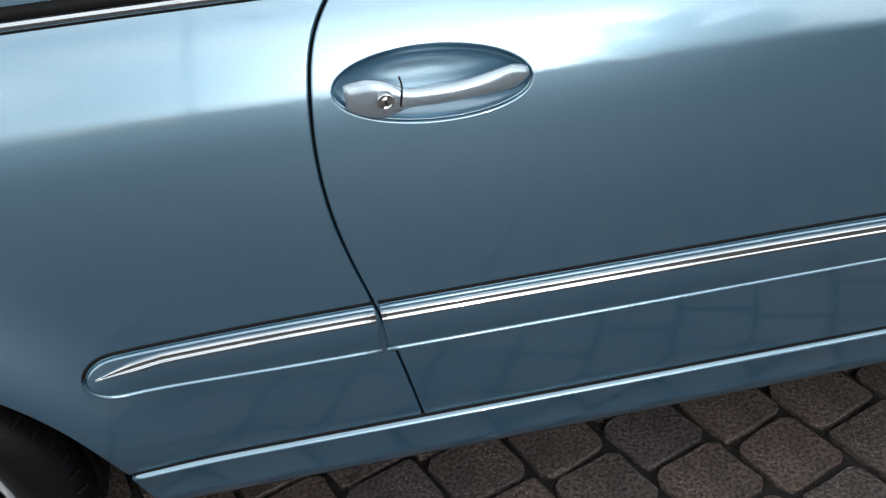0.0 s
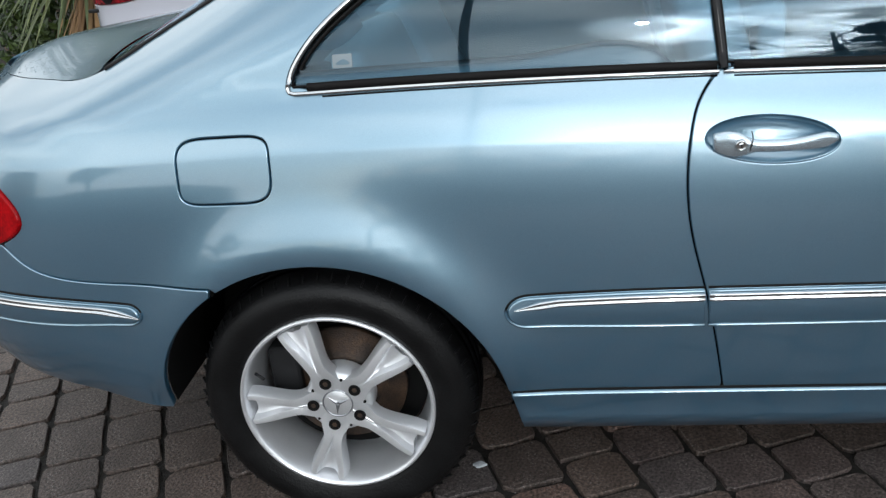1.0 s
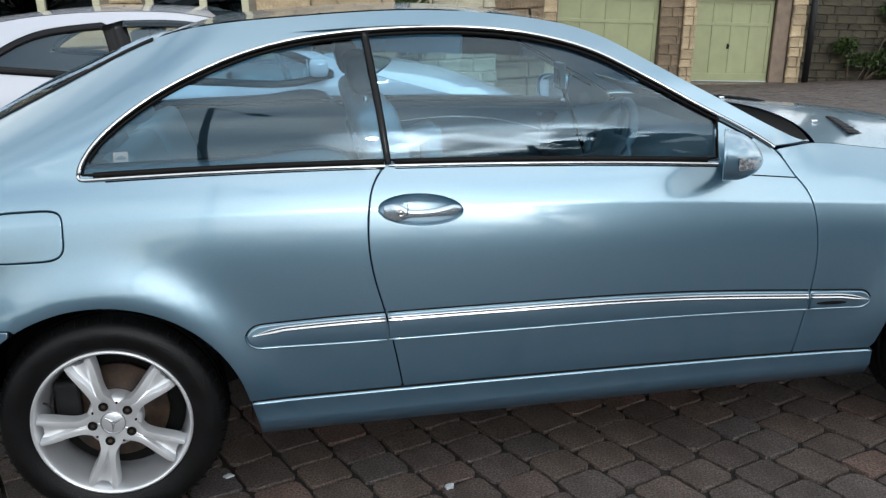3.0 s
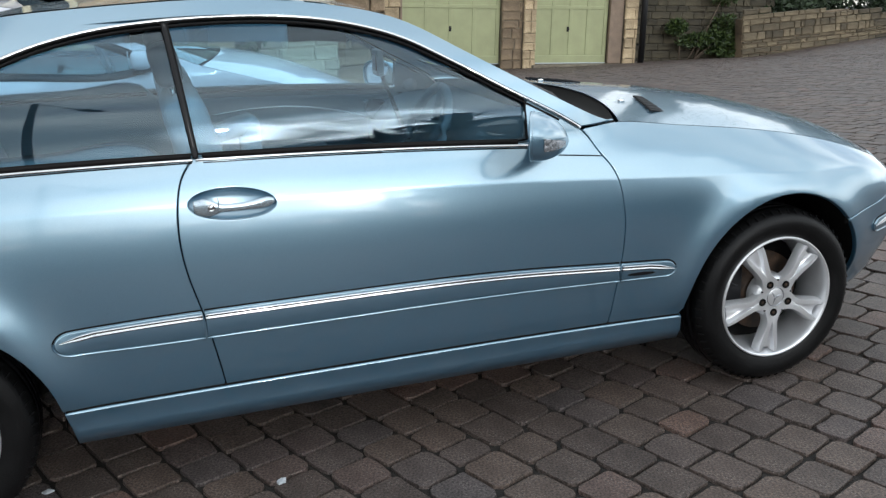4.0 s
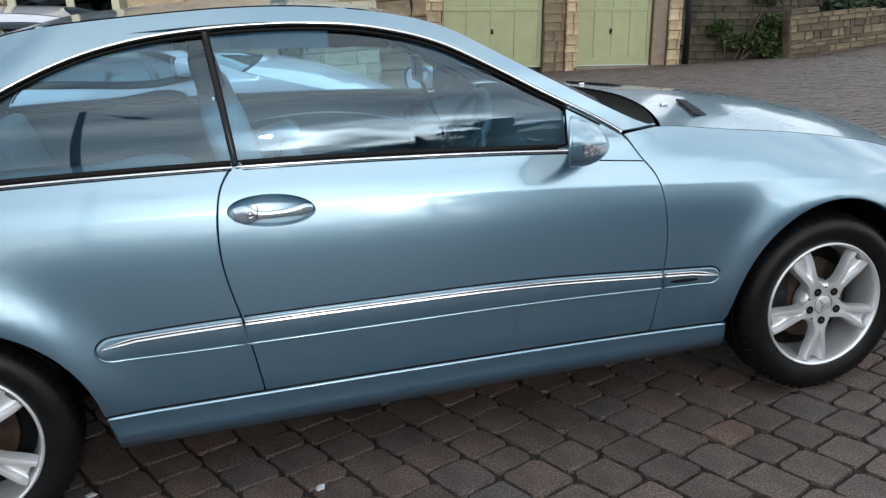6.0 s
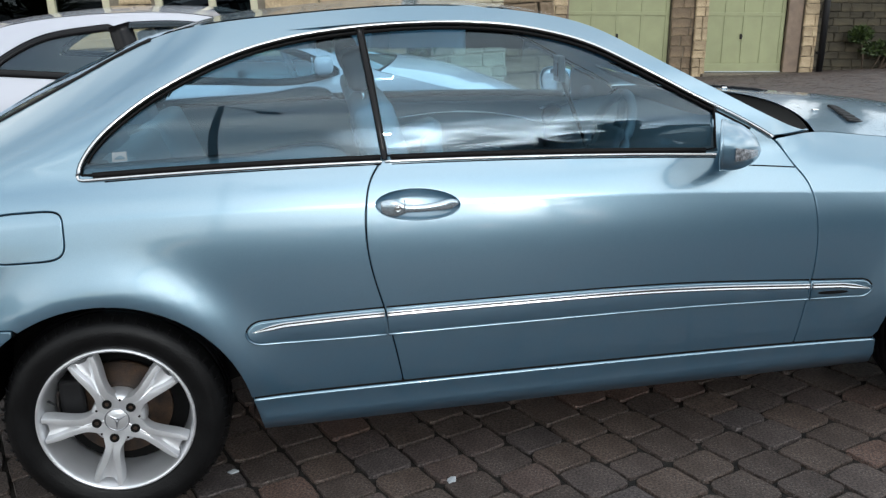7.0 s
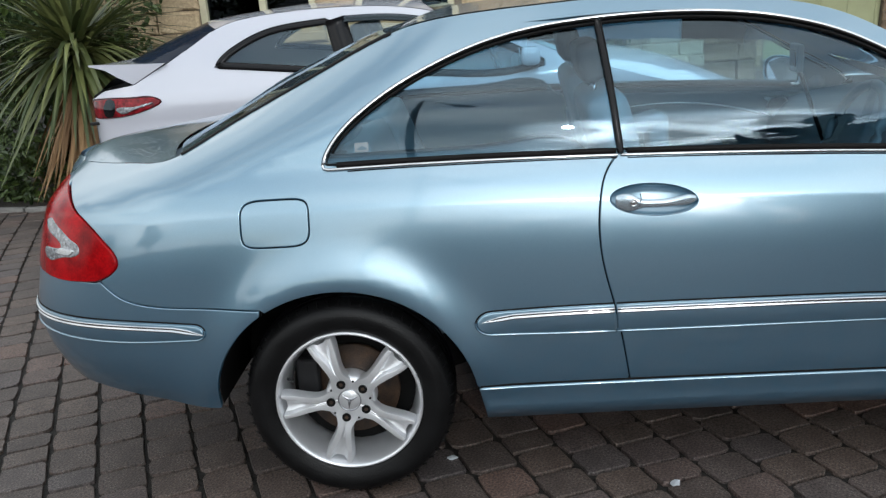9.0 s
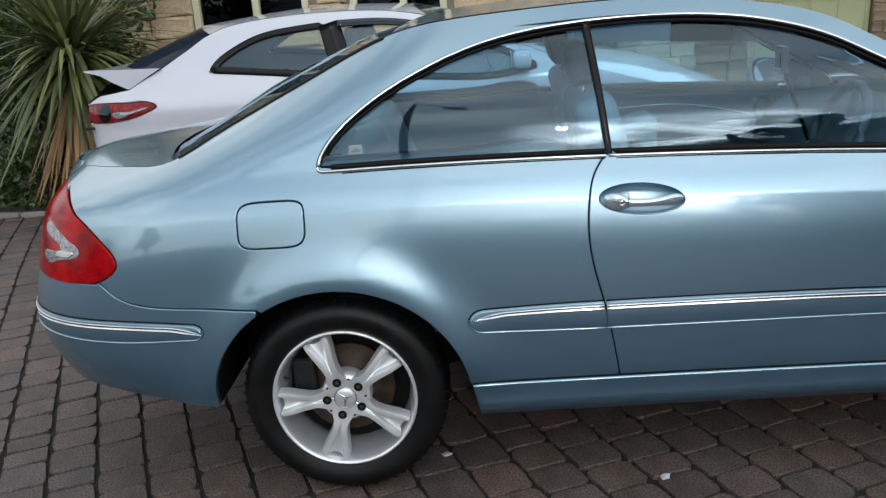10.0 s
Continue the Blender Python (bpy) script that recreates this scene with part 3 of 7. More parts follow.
rear_bumper_outline = BUMP_SEAM + [p for p in REAR_ARCH if p[0] < -0.222 and p[1] > 0.30] + curve2([(-0.398, 0.296), (-0.54, 0.308), (-0.66, 0.327), (-0.76, 0.343), (-0.88, 0.348), (-0.975, 0.362), (-1.045, 0.42), (-1.085, 0.51), (-1.082, 0.58), (-1.06, 0.68), (-1.045, 0.722)]) + straight2([(-1.04, 0.722), (-0.72, 0.716)])
front_bumper_outline = FBUMP_SEAM + curve2([(3.43, 0.655), (3.58, 0.64), (3.615, 0.52), (3.58, 0.36), (3.48, 0.23)]) + straight2([(3.46, 0.225), (3.09, 0.238)]) + [p for p in FRONT_ARCH if p[0] > 3.0 and 0.25 < p[1] < 0.555]
sill_outline = [(x, float(SILL_TOP(x))) for x in np.arange(0.384, 2.345, 0.02)] + [(2.350, 0.25), (2.385, 0.180)] + [(x, float(SILL_BOT(x))) for x in np.arange(2.36, 0.41, -0.02)] + [(0.402, 0.205)]


def sill_y(x, z):
    return side_y(x, z) - 0.010 - 0.006 * np.exp(-((z - SILL_BOT(x) - 0.05) / 0.03) ** 2)


def crease_z(x):
    z = float(CREASE(x))
    for _ in range(20):
        z = 0.883 - (0.883 - float(CREASE(x))) * float(smooth01((z - 0.50) / 0.36))
    return z


CREASE_ROWS = [(x, crease_z(x) + d) for x in np.arange(-0.9, 3.1, 0.02) for d in (-0.020, -0.012, -0.007, -0.0035, 0.0, 0.0035, 0.007, 0.012, 0.020)]
PARTS = {}
for tag, mirror in (("near", None), ("far", MID)):
    big = 0.035 if mirror is None else 0.06
    PARTS[tag] = dict(
        quarter=panel("rear_quarter", quarter_outline, side_y, PAINT, car, [FLAP], step=big, rows=CREASE_ROWS),
        door=panel("door", door_outline, side_y, PAINT, car, [BOWL_RIM], step=big, dense=[(0.76, 0.800, 1.05, 0.945, 0.014)] if mirror is None else (), rows=CREASE_ROWS),
        fender=panel("front_wing", fender_outline, side_y, PAINT, car, step=big, rows=CREASE_ROWS),
        rear=panel("rear_bumper", rear_bumper_outline, side_y, PAINT, car, step=0.028),
        front=panel("front_bumper", front_bumper_outline, side_y, PAINT, car, step=0.028),
        sill=panel("sill", sill_outline, sill_y, PAINT, car, gap=0.003, lip=0.005, step=0.025))
    if mirror is not None:
        for ob in PARTS[tag].values():
            ob.data.transform(Matrix.Translation((0, 2 * MID, 0)) @ Matrix.Diagonal((1, -1, 1, 1)))
            ob.data.flip_normals()
for tag, mirror in (("near", False), ("far", True)):
    rings, spin = [0.0001, 0.2, 0.4, 0.55, 0.68, 0.78, 0.86, 0.92, 0.96, 0.985, 1.0, 1.03], 72
    p2 = np.array([bowl_point(r, 2 * math.pi * k / spin) for r in rings for k in range(spin)])
    pts = np.stack([p2[:, 0], door_y(p2[:, 0], p2[:, 1]), p2[:, 1]], 1)
    nor = surface_normal(door_y, p2[:, 0], p2[:, 1], 0.0006)
    fs = [(i * spin + k, i * spin + (k + 1) % spin, (i + 1) * spin + (k + 1) % spin, (i + 1) * spin + k) for i in range(len(rings) - 1) for k in range(spin)]
    ob = link("handle_bowl", pts, [f[::-1] for f in fs], PAINT, PARTS[tag]["door"], "", nor)
    if mirror:
        ob.data.transform(Matrix.Translation((0, 2 * MID, 0)) @ Matrix.Diagonal((1, -1, 1, 1)))
        ob.data.flip_normals()
near = PARTS["near"]
panel("fuel_flap", FLAP, side_y, PAINT, near["quarter"], step=0.03, rows=CREASE_ROWS)


# ---- roof, screens, bonnet, boot ----
def patch(edge, mid, rise, rows, flat=0.0, cols=14):
    """Cross lines from the edge line to the middle line, mirrored to the other flank."""
    vs, m = [], 2 * cols - 1
    for (e, c, r) in zip(edge, mid, rise):
        e, c = Vector(e), Vector(c)
        half = []
        for j in range(cols):
            t = j / (cols - 1)
            p = e.lerp(c, t)
            p.z = e.z + (c.z - e.z) * (1 - (1 - t) ** r)
            p.x = e.x + (c.x - e.x) * (1 - (1 - t) ** 1.8)
            half.append(p)
        vs += [tuple(p) for p in half] + [(p.x, 2 * MID - p.y, p.z) for p in half[-2::-1]]
    return vs, grid_faces(len(edge), m)


def edge_points(xs, zf, inner=0.004):
    p, _ = on_side([(x, float(zf(x))) for x in xs])
    return [Vector((q.x, q.y + inner, q.z)) for q in p]


rail = np.array(RAIL)
RAILF = Spline(rail[::3, 0], rail[::3, 1])


def shell(name, xs, zf, mid_x, mid_z, power, material, label="", inner=0.004, rows=None, cols=14):
    e = edge_points(xs, zf, inner)
    mid = [(mx, MID, mz) for mx, mz in zip(mid_x, mid_z)]
    vs, fs = patch(e, mid, [power] * len(e) if isinstance(power, float) else list(power), len(e), cols=cols)
    a, b, c = (Vector(vs[i]) for i in fs[0][:3])
    if (b - a).cross(c - a).z < 0:
        fs = [f[::-1] for f in fs]
    return link(name, vs, fs, material, car, label)


def along(x0, x1, n):
    return np.linspace(x0, x1, n)


# roof: its edge runs along the rails
rx = along(0.215, 1.44, 40)
rt = (rx - rx[0]) / (rx[-1] - rx[0])
roof_mid = Spline([0.10, 0.23, 0.39, 0.535, 0.75, 1.05, 1.30], [1.326, 1.366, 1.391, 1.406, 1.417, 1.409, 1.380])
rm = 0.20 + 1.10 * rt
shell("roof", rx, RAILF, rm, roof_mid(rm), 0.72 + 1.48 * smooth01(rt / 0.35), WET_PAINT, "blue roof beaded with rain drops")
# rear screen
bx = along(-0.465, 0.205, 24)
bt = (bx - bx[0]) / (bx[-1] - bx[0])
bm_x = -0.60 + 0.79 * bt
rear_screen = shell("rear_window", bx, lambda x: RAILF(x) - 0.004, bm_x, Spline([-0.60, -0.433, -0.32, -0.19, -0.06, 0.09, 0.19], [1.019, 1.102, 1.167, 1.227, 1.279, 1.335, 1.358])(bm_x), [0.72] * 24, WET_GLASS, "dark tinted rear window with rain drops", 0.012)
# windscreen
sx = along(1.455, 1.90, 24)
st = (sx - sx[0]) / (sx[-1] - sx[0])
sm_x = 1.29 + 0.85 * st
shell("windscreen", sx, lambda x: RAILF(x) - 0.014, sm_x, Spline([1.29, 1.5, 1.8, 2.14], [1.380, 1.280, 1.130, 0.968])(sm_x), 1.5, SCREEN_GLASS, "", 0.022)
# boot lid
kx = along(-0.958, -0.485, 24)
kt = (kx - kx[0]) / (kx[-1] - kx[0])
km = -1.03 + 0.42 * kt
boot = shell("boot_lid", kx, lambda x: REAR_EDGE(x) - 0.0035, km, Spline([-1.03, -0.97, -0.85, -0.61], [0.986, 1.012, 1.028, 1.030])(km), 1.5, WET_PAINT, "blue boot lid covered in rain drops", 0.001)
# bonnet
hx = along(2.15, 3.40, 40)
ht = (hx - hx[0]) / (hx[-1] - hx[0])
hm = 2.33 + 1.21 * ht
hood_mid = Spline([2.33, 2.6, 2.95, 3.25, 3.45, 3.54], [0.974, 0.957, 0.900, 0.822, 0.742, 0.680])
hood = shell("bonnet", hx, lambda x: HOOD_EDGE(x) - 0.003, hm, hood_mid(hm), 1.7, WET_PAINT, "blue bonnet with rain drops and twin vents", 0.005)
# cowl under the windscreen
c_edge = [Vector((x, float(side_y(x, float(RAILF(x)))) + 0.020, float(RAILF(x)) - 0.018)) for x in (1.90, 1.98, 2.06)] + [Vector((2.125, 0.165, 0.953)), Vector((2.152, 0.178, 0.960))]
link("cowl", *patch(c_edge, [(2.14, MID, 0.968), (2.18, MID, 0.945), (2.24, MID, 0.935), (2.30, MID, 0.945), (2.335, MID, 0.968)], [1.5] * 5, 5), DARK, car, "black plastic cowl")
# dark trough between boot lid and rear window
t_edge = [Vector((x, float(side_y(x, float(RAILF(x)))) + 0.012, float(RAILF(x)) - 0.022)) for x in (-0.53, -0.48, -0.44)]
link("screen_trough", *patch(t_edge, [(-0.66, MID, 1.005), (-0.60, MID, 1.004), (-0.55, MID, 1.016)], [1.8] * 3, 3), DARK, car, "black trough under the rear window")
# seal round the rear window and shallow joint lines of the lids
SCREEN_EDGE = [(x, float(REAR_EDGE(x)) - 0.003) for x in np.arange(-0.470, 0.20, 0.02)]
for mir in (False, True):
    trim("screen_seal", SCREEN_EDGE, [(0.006, -0.010), (0.006, 0.002), (0.003, 0.004), (-0.008, 0.003), (-0.016, -0.006)], SEAL, car, 0.0, mirror=mir)


# ---- side windows: seals, chrome, glass ----
def loop_offset(outline, d):
    return [tuple(p) for p in inset(tidy(outline), d)]


top_rear = [p for p in TOP_LINE if p[0] <= 0.782]
top_door = [p for p in TOP_LINE if 0.797 <= p[0] <= 1.816]
rear_glass_outline = [p for p in BELT_LINE if 0.0 <= p[0] <= 0.805] + straight2([(0.818, 1.004), (0.784, 1.345)], 0.03) + top_rear[::-1]
door_glass_outline = [p for p in BELT_LINE if 0.845 <= p[0] <= 1.79] + straight2([(1.806, 0.95), (1.812, 1.058)], 0.03) + top_door[::-1] + straight2([(0.794, 1.346), (0.826, 1.004)], 0.03)


# the panes run straight down behind the waist
GLASS_LEAN = np.where(LEAN_Z < 1.025, np.interp(LEAN_Z, [0.90, 1.025], [0.19, 0.245]), LEAN)
SUNK = np.cumsum((LEAN - GLASS_LEAN)[::-1])[::-1] * 0.0005


def glass_y(x, z):
    return side_y(x, z) + 0.010 + np.interp(z, LEAN_Z, SUNK)


def seal_ring(name, outline, wide, material, parent, out, mirror):
    o = tidy(outline)
    mid = inset(o, wide / 2)
    return trim(name, [tuple(p) for p in mid], [(wide / 2, -0.006), (wide / 2, 0.003), (wide / 4, 0.006), (-wide / 4, 0.006), (-wide / 2, 0.002), (-wide / 2, -0.006)], material, parent, out, True, mirror=mirror)


for tag, mir in (("near", False), ("far", True)):
    q, d = PARTS[tag]["quarter"], PARTS[tag]["door"]
    for host, outline, nm in ((q, rear_glass_outline, "rear_side_window"), (d, door_glass_outline, "door_window")):
        g = panel(nm, outline, glass_y, SIDE_GLASS, host, gap=0.006, lip=0.0, depth=0.003, step=0.05 if mir else 0.02, label="clear side glass with a faint green tint")
        if mir:
            g.data.transform(Matrix.Translation((0, 2 * MID, 0)) @ Matrix.Diagonal((1, -1, 1, 1)))
            g.data.flip_normals()
        seal_ring("window_seal", outline, 0.0055, SEAL, host, 0.0, mir)
    for host, x0, x1 in ((q, 0.012, 0.814), (d, 0.824, 1.79)):
        trim("waist_rubber", [(x, z + 0.0005) for x, z in BELT_LINE if x0 <= x <= x1], [(0.0080, -0.030), (0.0080, 0.004), (0.0055, 0.0075), (-0.0045, 0.0075), (-0.0075, 0.003), (-0.0075, -0.030)], SEAL, host, 0.0, mirror=mir)
    # chrome over the windows and along the waist
    chrome = round_profile(0.0100, 0.005, 6)
    trim("chrome_strip", TOP_LINE, chrome, CHROME, q, 0.006, mirror=mir)
    tl = np.array(TOP_LINE)
    tn = np.gradient(tl, axis=0)
    tn /= np.linalg.norm(tn, axis=1)[:, None]
    trim("top_seal", [(p[0] + n_[1] * 0.0115, p[1] - n_[0] * 0.0115) for p, n_ in zip(tl, tn)][3:-6], [(0.0035, -0.006), (0.0035, 0.001), (0.0015, 0.0035), (-0.0020, 0.0035), (-0.0035, -0.001), (-0.0035, -0.006)], SEAL, q, 0.0, mirror=mir)
    trim("chrome_joint", [(p[0] - n_[1] * 0.0062, p[1] + n_[0] * 0.0062) for p, n_ in zip(tl, tn)], [(0.0022, -0.003), (0.0022, 0.0014), (-0.0022, 0.0014), (-0.0022, -0.003)], SEAL, q, 0.0, mirror=mir)
    trim("chrome_joint", [(x, z - 0.0175) for x, z in BELT_LINE if 0.04 <= x <= 0.812], [(0.0016, -0.003), (0.0016, 0.0012), (-0.0016, 0.0012), (-0.0016, -0.003)], SEAL, q, 0.0, mirror=mir)
    trim("chrome_joint", [(x, z - 0.0180) for x, z in BELT_LINE if 0.822 <= x <= 1.80], [(0.0016, -0.003), (0.0016, 0.0012), (-0.0016, 0.0012), (-0.0016, -0.003)], SEAL, d, 0.0, mirror=mir)
    trim("chrome_strip", [(-0.0095, 1.020), (-0.0100, 1.011), (-0.0065, 1.0040), (0.004, 1.0010)] + [(x, z - 0.0115) for x, z in BELT_LINE if 0.02 <= x <= 0.812] + [(0.813, float(BELT(0.813)) + 0.0005)], round_profile(0.0095, 0.005, 6), CHROME, q, 0.004, mirror=mir)
    trim("chrome_strip", [(x, z - 0.0115) for x, z in [(0.821, float(BELT(0.821)) + 0.012)] + BELT_LINE if 0.820 <= x <= 1.80], round_profile(0.0095, 0.005, 6), CHROME, d, 0.004, mirror=mir)
    trim("sail_joint", curve2([(1.83, 0.906), (1.92, 0.895), (1.99, 0.887), (2.046, 0.880)]), [(0.0018, -0.003), (0.0018, 0.0010), (-0.0018, 0.0010), (-0.0018, -0.003)], SEAL, d, 0.0, mirror=mir)
    trim("pillar_cover", straight2([(0.822, 0.996), (0.787, 1.344)], 0.03), [(0.008, -0.01), (0.008, 0.005), (0.005, 0.0085), (-0.005, 0.0085), (-0.008, 0.005), (-0.008, -0.01)], BLACK_GLOSS, d, 0.0, mirror=mir)


# ---- rub strips ----
M_TOP = Spline([0.40, 0.65, 0.80, 1.20, 1.73, 2.08, 2.28], [0.576, 0.582, 0.582, 0.578, 0.562, 0.534, 0.518])
M_BOT = Spline([0.40, 0.65, 0.80, 1.20, 1.73, 2.08, 2.28], [0.514, 0.506, 0.504, 0.500, 0.491, 0.476, 0.467])


def strip_outline(x0, x1, round0, round1, top=M_TOP, bot=M_BOT):
    def end(x, sign):
        zt, zb = float(top(x)), float(bot(x))
        r = (zt - zb) / 2
        return [(x + sign * r * 1.35 * math.cos(a), (zt + zb) / 2 - r * math.sin(a)) for a in np.linspace(-math.pi / 2, math.pi / 2, 12)][1:-1]
    xs = np.arange(x0, x1, 0.02)
    out = [(x, float(top(x))) for x in xs] + [(x1, float(top(x1)))]
    if round1:
        out += end(x1, 1)
    out += [(x1, float(bot(x1)))] + [(x, float(bot(x))) for x in xs[::-1]]
    if round0:
        out += end(x0, -1)[::-1]
    return out


def rub_strip(host, x0, x1, r0, r1, mirror, top=M_TOP, bot=M_BOT, bare=0.012):
    o = strip_outline(x0, x1, r0, r1, top, bot)

    def surf(x, z):
        zt, zb = top(x), bot(x)
        u = np.clip((z - zb) / (zt - zb), 0, 1)
        return side_y(x, z) - 0.0065 - 0.003 * np.sin(np.pi * u)
    s = panel("rub_strip", o, surf, PAINT, host, gap=0.001, lip=0.003, depth=0.012, step=0.02, label="body-coloured rub strip with a chrome inlay")
    line = [(x, float(top(x)) - 0.0165 - (0.009 * max(0.0, 1 - (x - x0 + 0.03) / 0.09) if r0 else 0.0) - (0.009 * max(0.0, 1 - (x1 - x + 0.03) / 0.09) if r1 else 0.0)) for x in list(np.arange(x0 - (0.030 if r0 else -0.002), x1 + (0.030 if r1 else -0.012), 0.01)) + [x1 + (0.030 if r1 else -0.002)]]
    flat = [(0.009, -0.004), (0.009, 0.001), (0.0075, 0.0035), (0.0055, 0.0042), (0.004, 0.003), (0.001, 0.0004), (-0.002, 0.003), (-0.0035, 0.0042), (-0.0055, 0.0035), (-0.0078, 0.001), (-0.008, -0.004)]
    p, nrm = on_side(line, 0.0, surf)
    vs, fs = sweep(p, nrm, flat)
    for i, (x, _) in enumerate(line):
        k = min(1.0, 0.15 + (x - x0 + 0.03) / 0.06 if r0 else 1.0, 0.15 + (x1 - x + 0.03) / 0.06 if r1 else 1.0)
        for j in range(i * len(flat), (i + 1) * len(flat)):
            vs[j] = tuple(p[i] + (Vector(vs[j]) - p[i]) * max(k, 0.12))
    c = link("chrome_inlay", vs, fs, CHROME, s)
    # bright ledge along foot and round tip, dark strip painting seam shadow above
    def tip(x, sign, a0, a1):
        zt, zb = float(top(x)), float(bot(x))
        r = (zt - zb) / 2 + 0.003
        return [(x + sign * r * 1.35 * math.cos(a), (zt + zb) / 2 - r * math.sin(a)) for a in np.linspace(a0, a1, 12)]
    xs = list(np.arange(x0 + 0.001, x1 - 0.012, 0.02)) + [x1 - 0.001]
    q = math.pi / 2
    foot = (tip(x0, -1, -0.2, q)[:-1] if r0 else []) + [(x, float(bot(x)) - 0.003) for x in xs] + (tip(x1, 1, q, -0.2)[1:] if r1 else [])
    head = (tip(x0, -1, 0.5, -q)[:-1] if r0 else []) + [(x, float(top(x)) + 0.003) for x in xs] + (tip(x1, 1, -q, 0.3)[1:] if r1 else [])
    e = trim("strip_ledge", foot, [(0.0042, -0.004), (0.0040, 0.0035), (-0.0003, 0.0075), (-0.0026, 0.006), (-0.004, -0.004)], PAINT, s, 0.0)
    g = trim("strip_shadow", head, [(0.0024, -0.004), (0.0024, 0.0012), (-0.0024, 0.0016), (-0.0024, -0.004)], SEAL, s, 0.0)
    for ob in (s, c, e, g):
        if mirror:
            ob.data.transform(Matrix.Translation((0, 2 * MID, 0)) @ Matrix.Diagonal((1, -1, 1, 1)))
            ob.data.flip_normals()


B_TOP, B_BOT = Spline([-1.09, -0.85, -0.6, -0.40], [0.600, 0.602, 0.598, 0.580]), Spline([-1.09, -0.85, -0.6, -0.40], [0.545, 0.540, 0.538, 0.540])
F_TOP, F_BOT = Spline([3.15, 3.3, 3.52], [0.512, 0.520, 0.530]), Spline([3.15, 3.3, 3.52], [0.468, 0.464, 0.466])
for tag, mir in (("near", False), ("far", True)):
    P = PARTS[tag]
    rub_strip(P["quarter"], 0.440, 0.7865, True, False, mir)
    rub_strip(P["door"], 0.7905, 2.0865, False, False, mir)
    rub_strip(P["fender"], 2.0915, 2.255, False, True, mir)
    rub_strip(P["rear"], -1.075, -0.430, False, True, mir, B_TOP, B_BOT, 0.04)
    rub_strip(P["front"], 3.23, 3.50, True, False, mir, F_TOP, F_BOT, 0.04)


# small dark maker's plate on the wing strip
for tag, mir in (("near", False), ("far", True)):
    plate = [(2.165 + 0.052 * math.cos(a), float(M_BOT(2.165 + 0.052 * math.cos(a))) + 0.017 + 0.0062 * math.sin(a)) for a in np.linspace(0, 2 * math.pi, 33)[:-1]]
    ob = panel("strip_plate", plate, lambda x, z: side_y(x, z) - 0.0098, BLACK_GLOSS, PARTS[tag]["fender"], gap=0, lip=0.001, depth=0.004, step=0.01)
    if mir:
        ob.data.transform(Matrix.Translation((0, 2 * MID, 0)) @ Matrix.Diagonal((1, -1, 1, 1)))
        ob.data.flip_normals()


# ---- door handles ----
def pull_handle(host, mirror):
    cx, cz, a, b = HANDLE
    xs = np.linspace(0.797, 1.016, 34)
    vs, n = [], 14
    for x in xs:
        t = (x - xs[0]) / (xs[-1] - xs[0])
        h = 0.0118 + 0.0135 * (1 - smooth01((t - 0.16) / 0.20)) * min(1, (t + 0.02) * 7) ** 0.5 + 0.0035 * smooth01((t - 0.6) / 0.3)
        h *= min(1.0, (1.02 - t) * 9) ** 0.5
        zc = 0.873 - 0.004 * t - 0.007 * math.sin(math.pi * t)
        y = float(side_y(x, 0.876)) - 0.017 * math.sin(math.pi * min(1, max(0, t * 0.94 + 0.03))) ** 0.5 + 0.002
        for k in range(n):
            ang = 2 * math.pi * k / n
            vs.append((x, y + 0.011 * math.cos(ang) * (1.0 if math.cos(ang) > 0 else 0.75), zc + h * math.sin(ang)))
    fs = []
    for i in range(len(xs) - 1):
        for k in range(n):
            fs.append((i * n + k, i * n + (k + 1) % n, (i + 1) * n + (k + 1) % n, (i + 1) * n + k))
    fs += [tuple(range(n))[::-1], tuple(range((len(xs) - 1) * n, len(xs) * n))]
    if mirror:
        vs, fs = flip_y(vs, fs)
    h = link("door_handle", vs, fs, HANDLE_SILVER, host, "silver-blue pull handle in an oval scoop")
    # joint between lock cover and grip
    y0 = float(side_y(0.862, 0.876)) - 0.0245
    ring = [(0.862 + 0.002 * math.sin(t * 3), y0 + 0.012 * abs(t) ** 2, 0.873 + 0.022 * t) for t in np.linspace(-0.95, 0.95, 9)]
    vs, fs = tube(ring, 0.0011, 6)
    if mirror:
        vs, fs = flip_y(vs, fs)
    link("joint", vs, fs, DARK, h)
    if not mirror:
        lk = [Vector((0.843, float(side_y(0.843, 0.876)) - 0.0235, 0.872))]
        prof = [(0.0001, -0.005), (0.0045, -0.005), (0.0052, -0.0042), (0.0068, -0.0042), (0.0078, -0.0052), (0.0092, -0.0052), (0.0102, -0.003), (0.0102, 0.006)]
        vs, fs = lathe(prof, 28)
        o = link("lock_cylinder", [(v[0] + lk[0].x, v[1] + lk[0].y, v[2] + lk[0].z) for v in vs], fs, CHROME, h, "round chrome key lock")
        part("key_slot", box_bm((0.0018, 0.002, 0.006), lk[0] + Vector((0, -0.0055, 0)), 0.0), DARK, h)
        part("sensor", box_bm((0.007, 0.004, 0.006), (0.822, float(side_y(0.822, 0.876)) - 0.0105, 0.864), 0.001), BLACK_GLOSS, h)


pull_handle(PARTS["near"]["door"], False)
pull_handle(PARTS["far"]["door"], True)


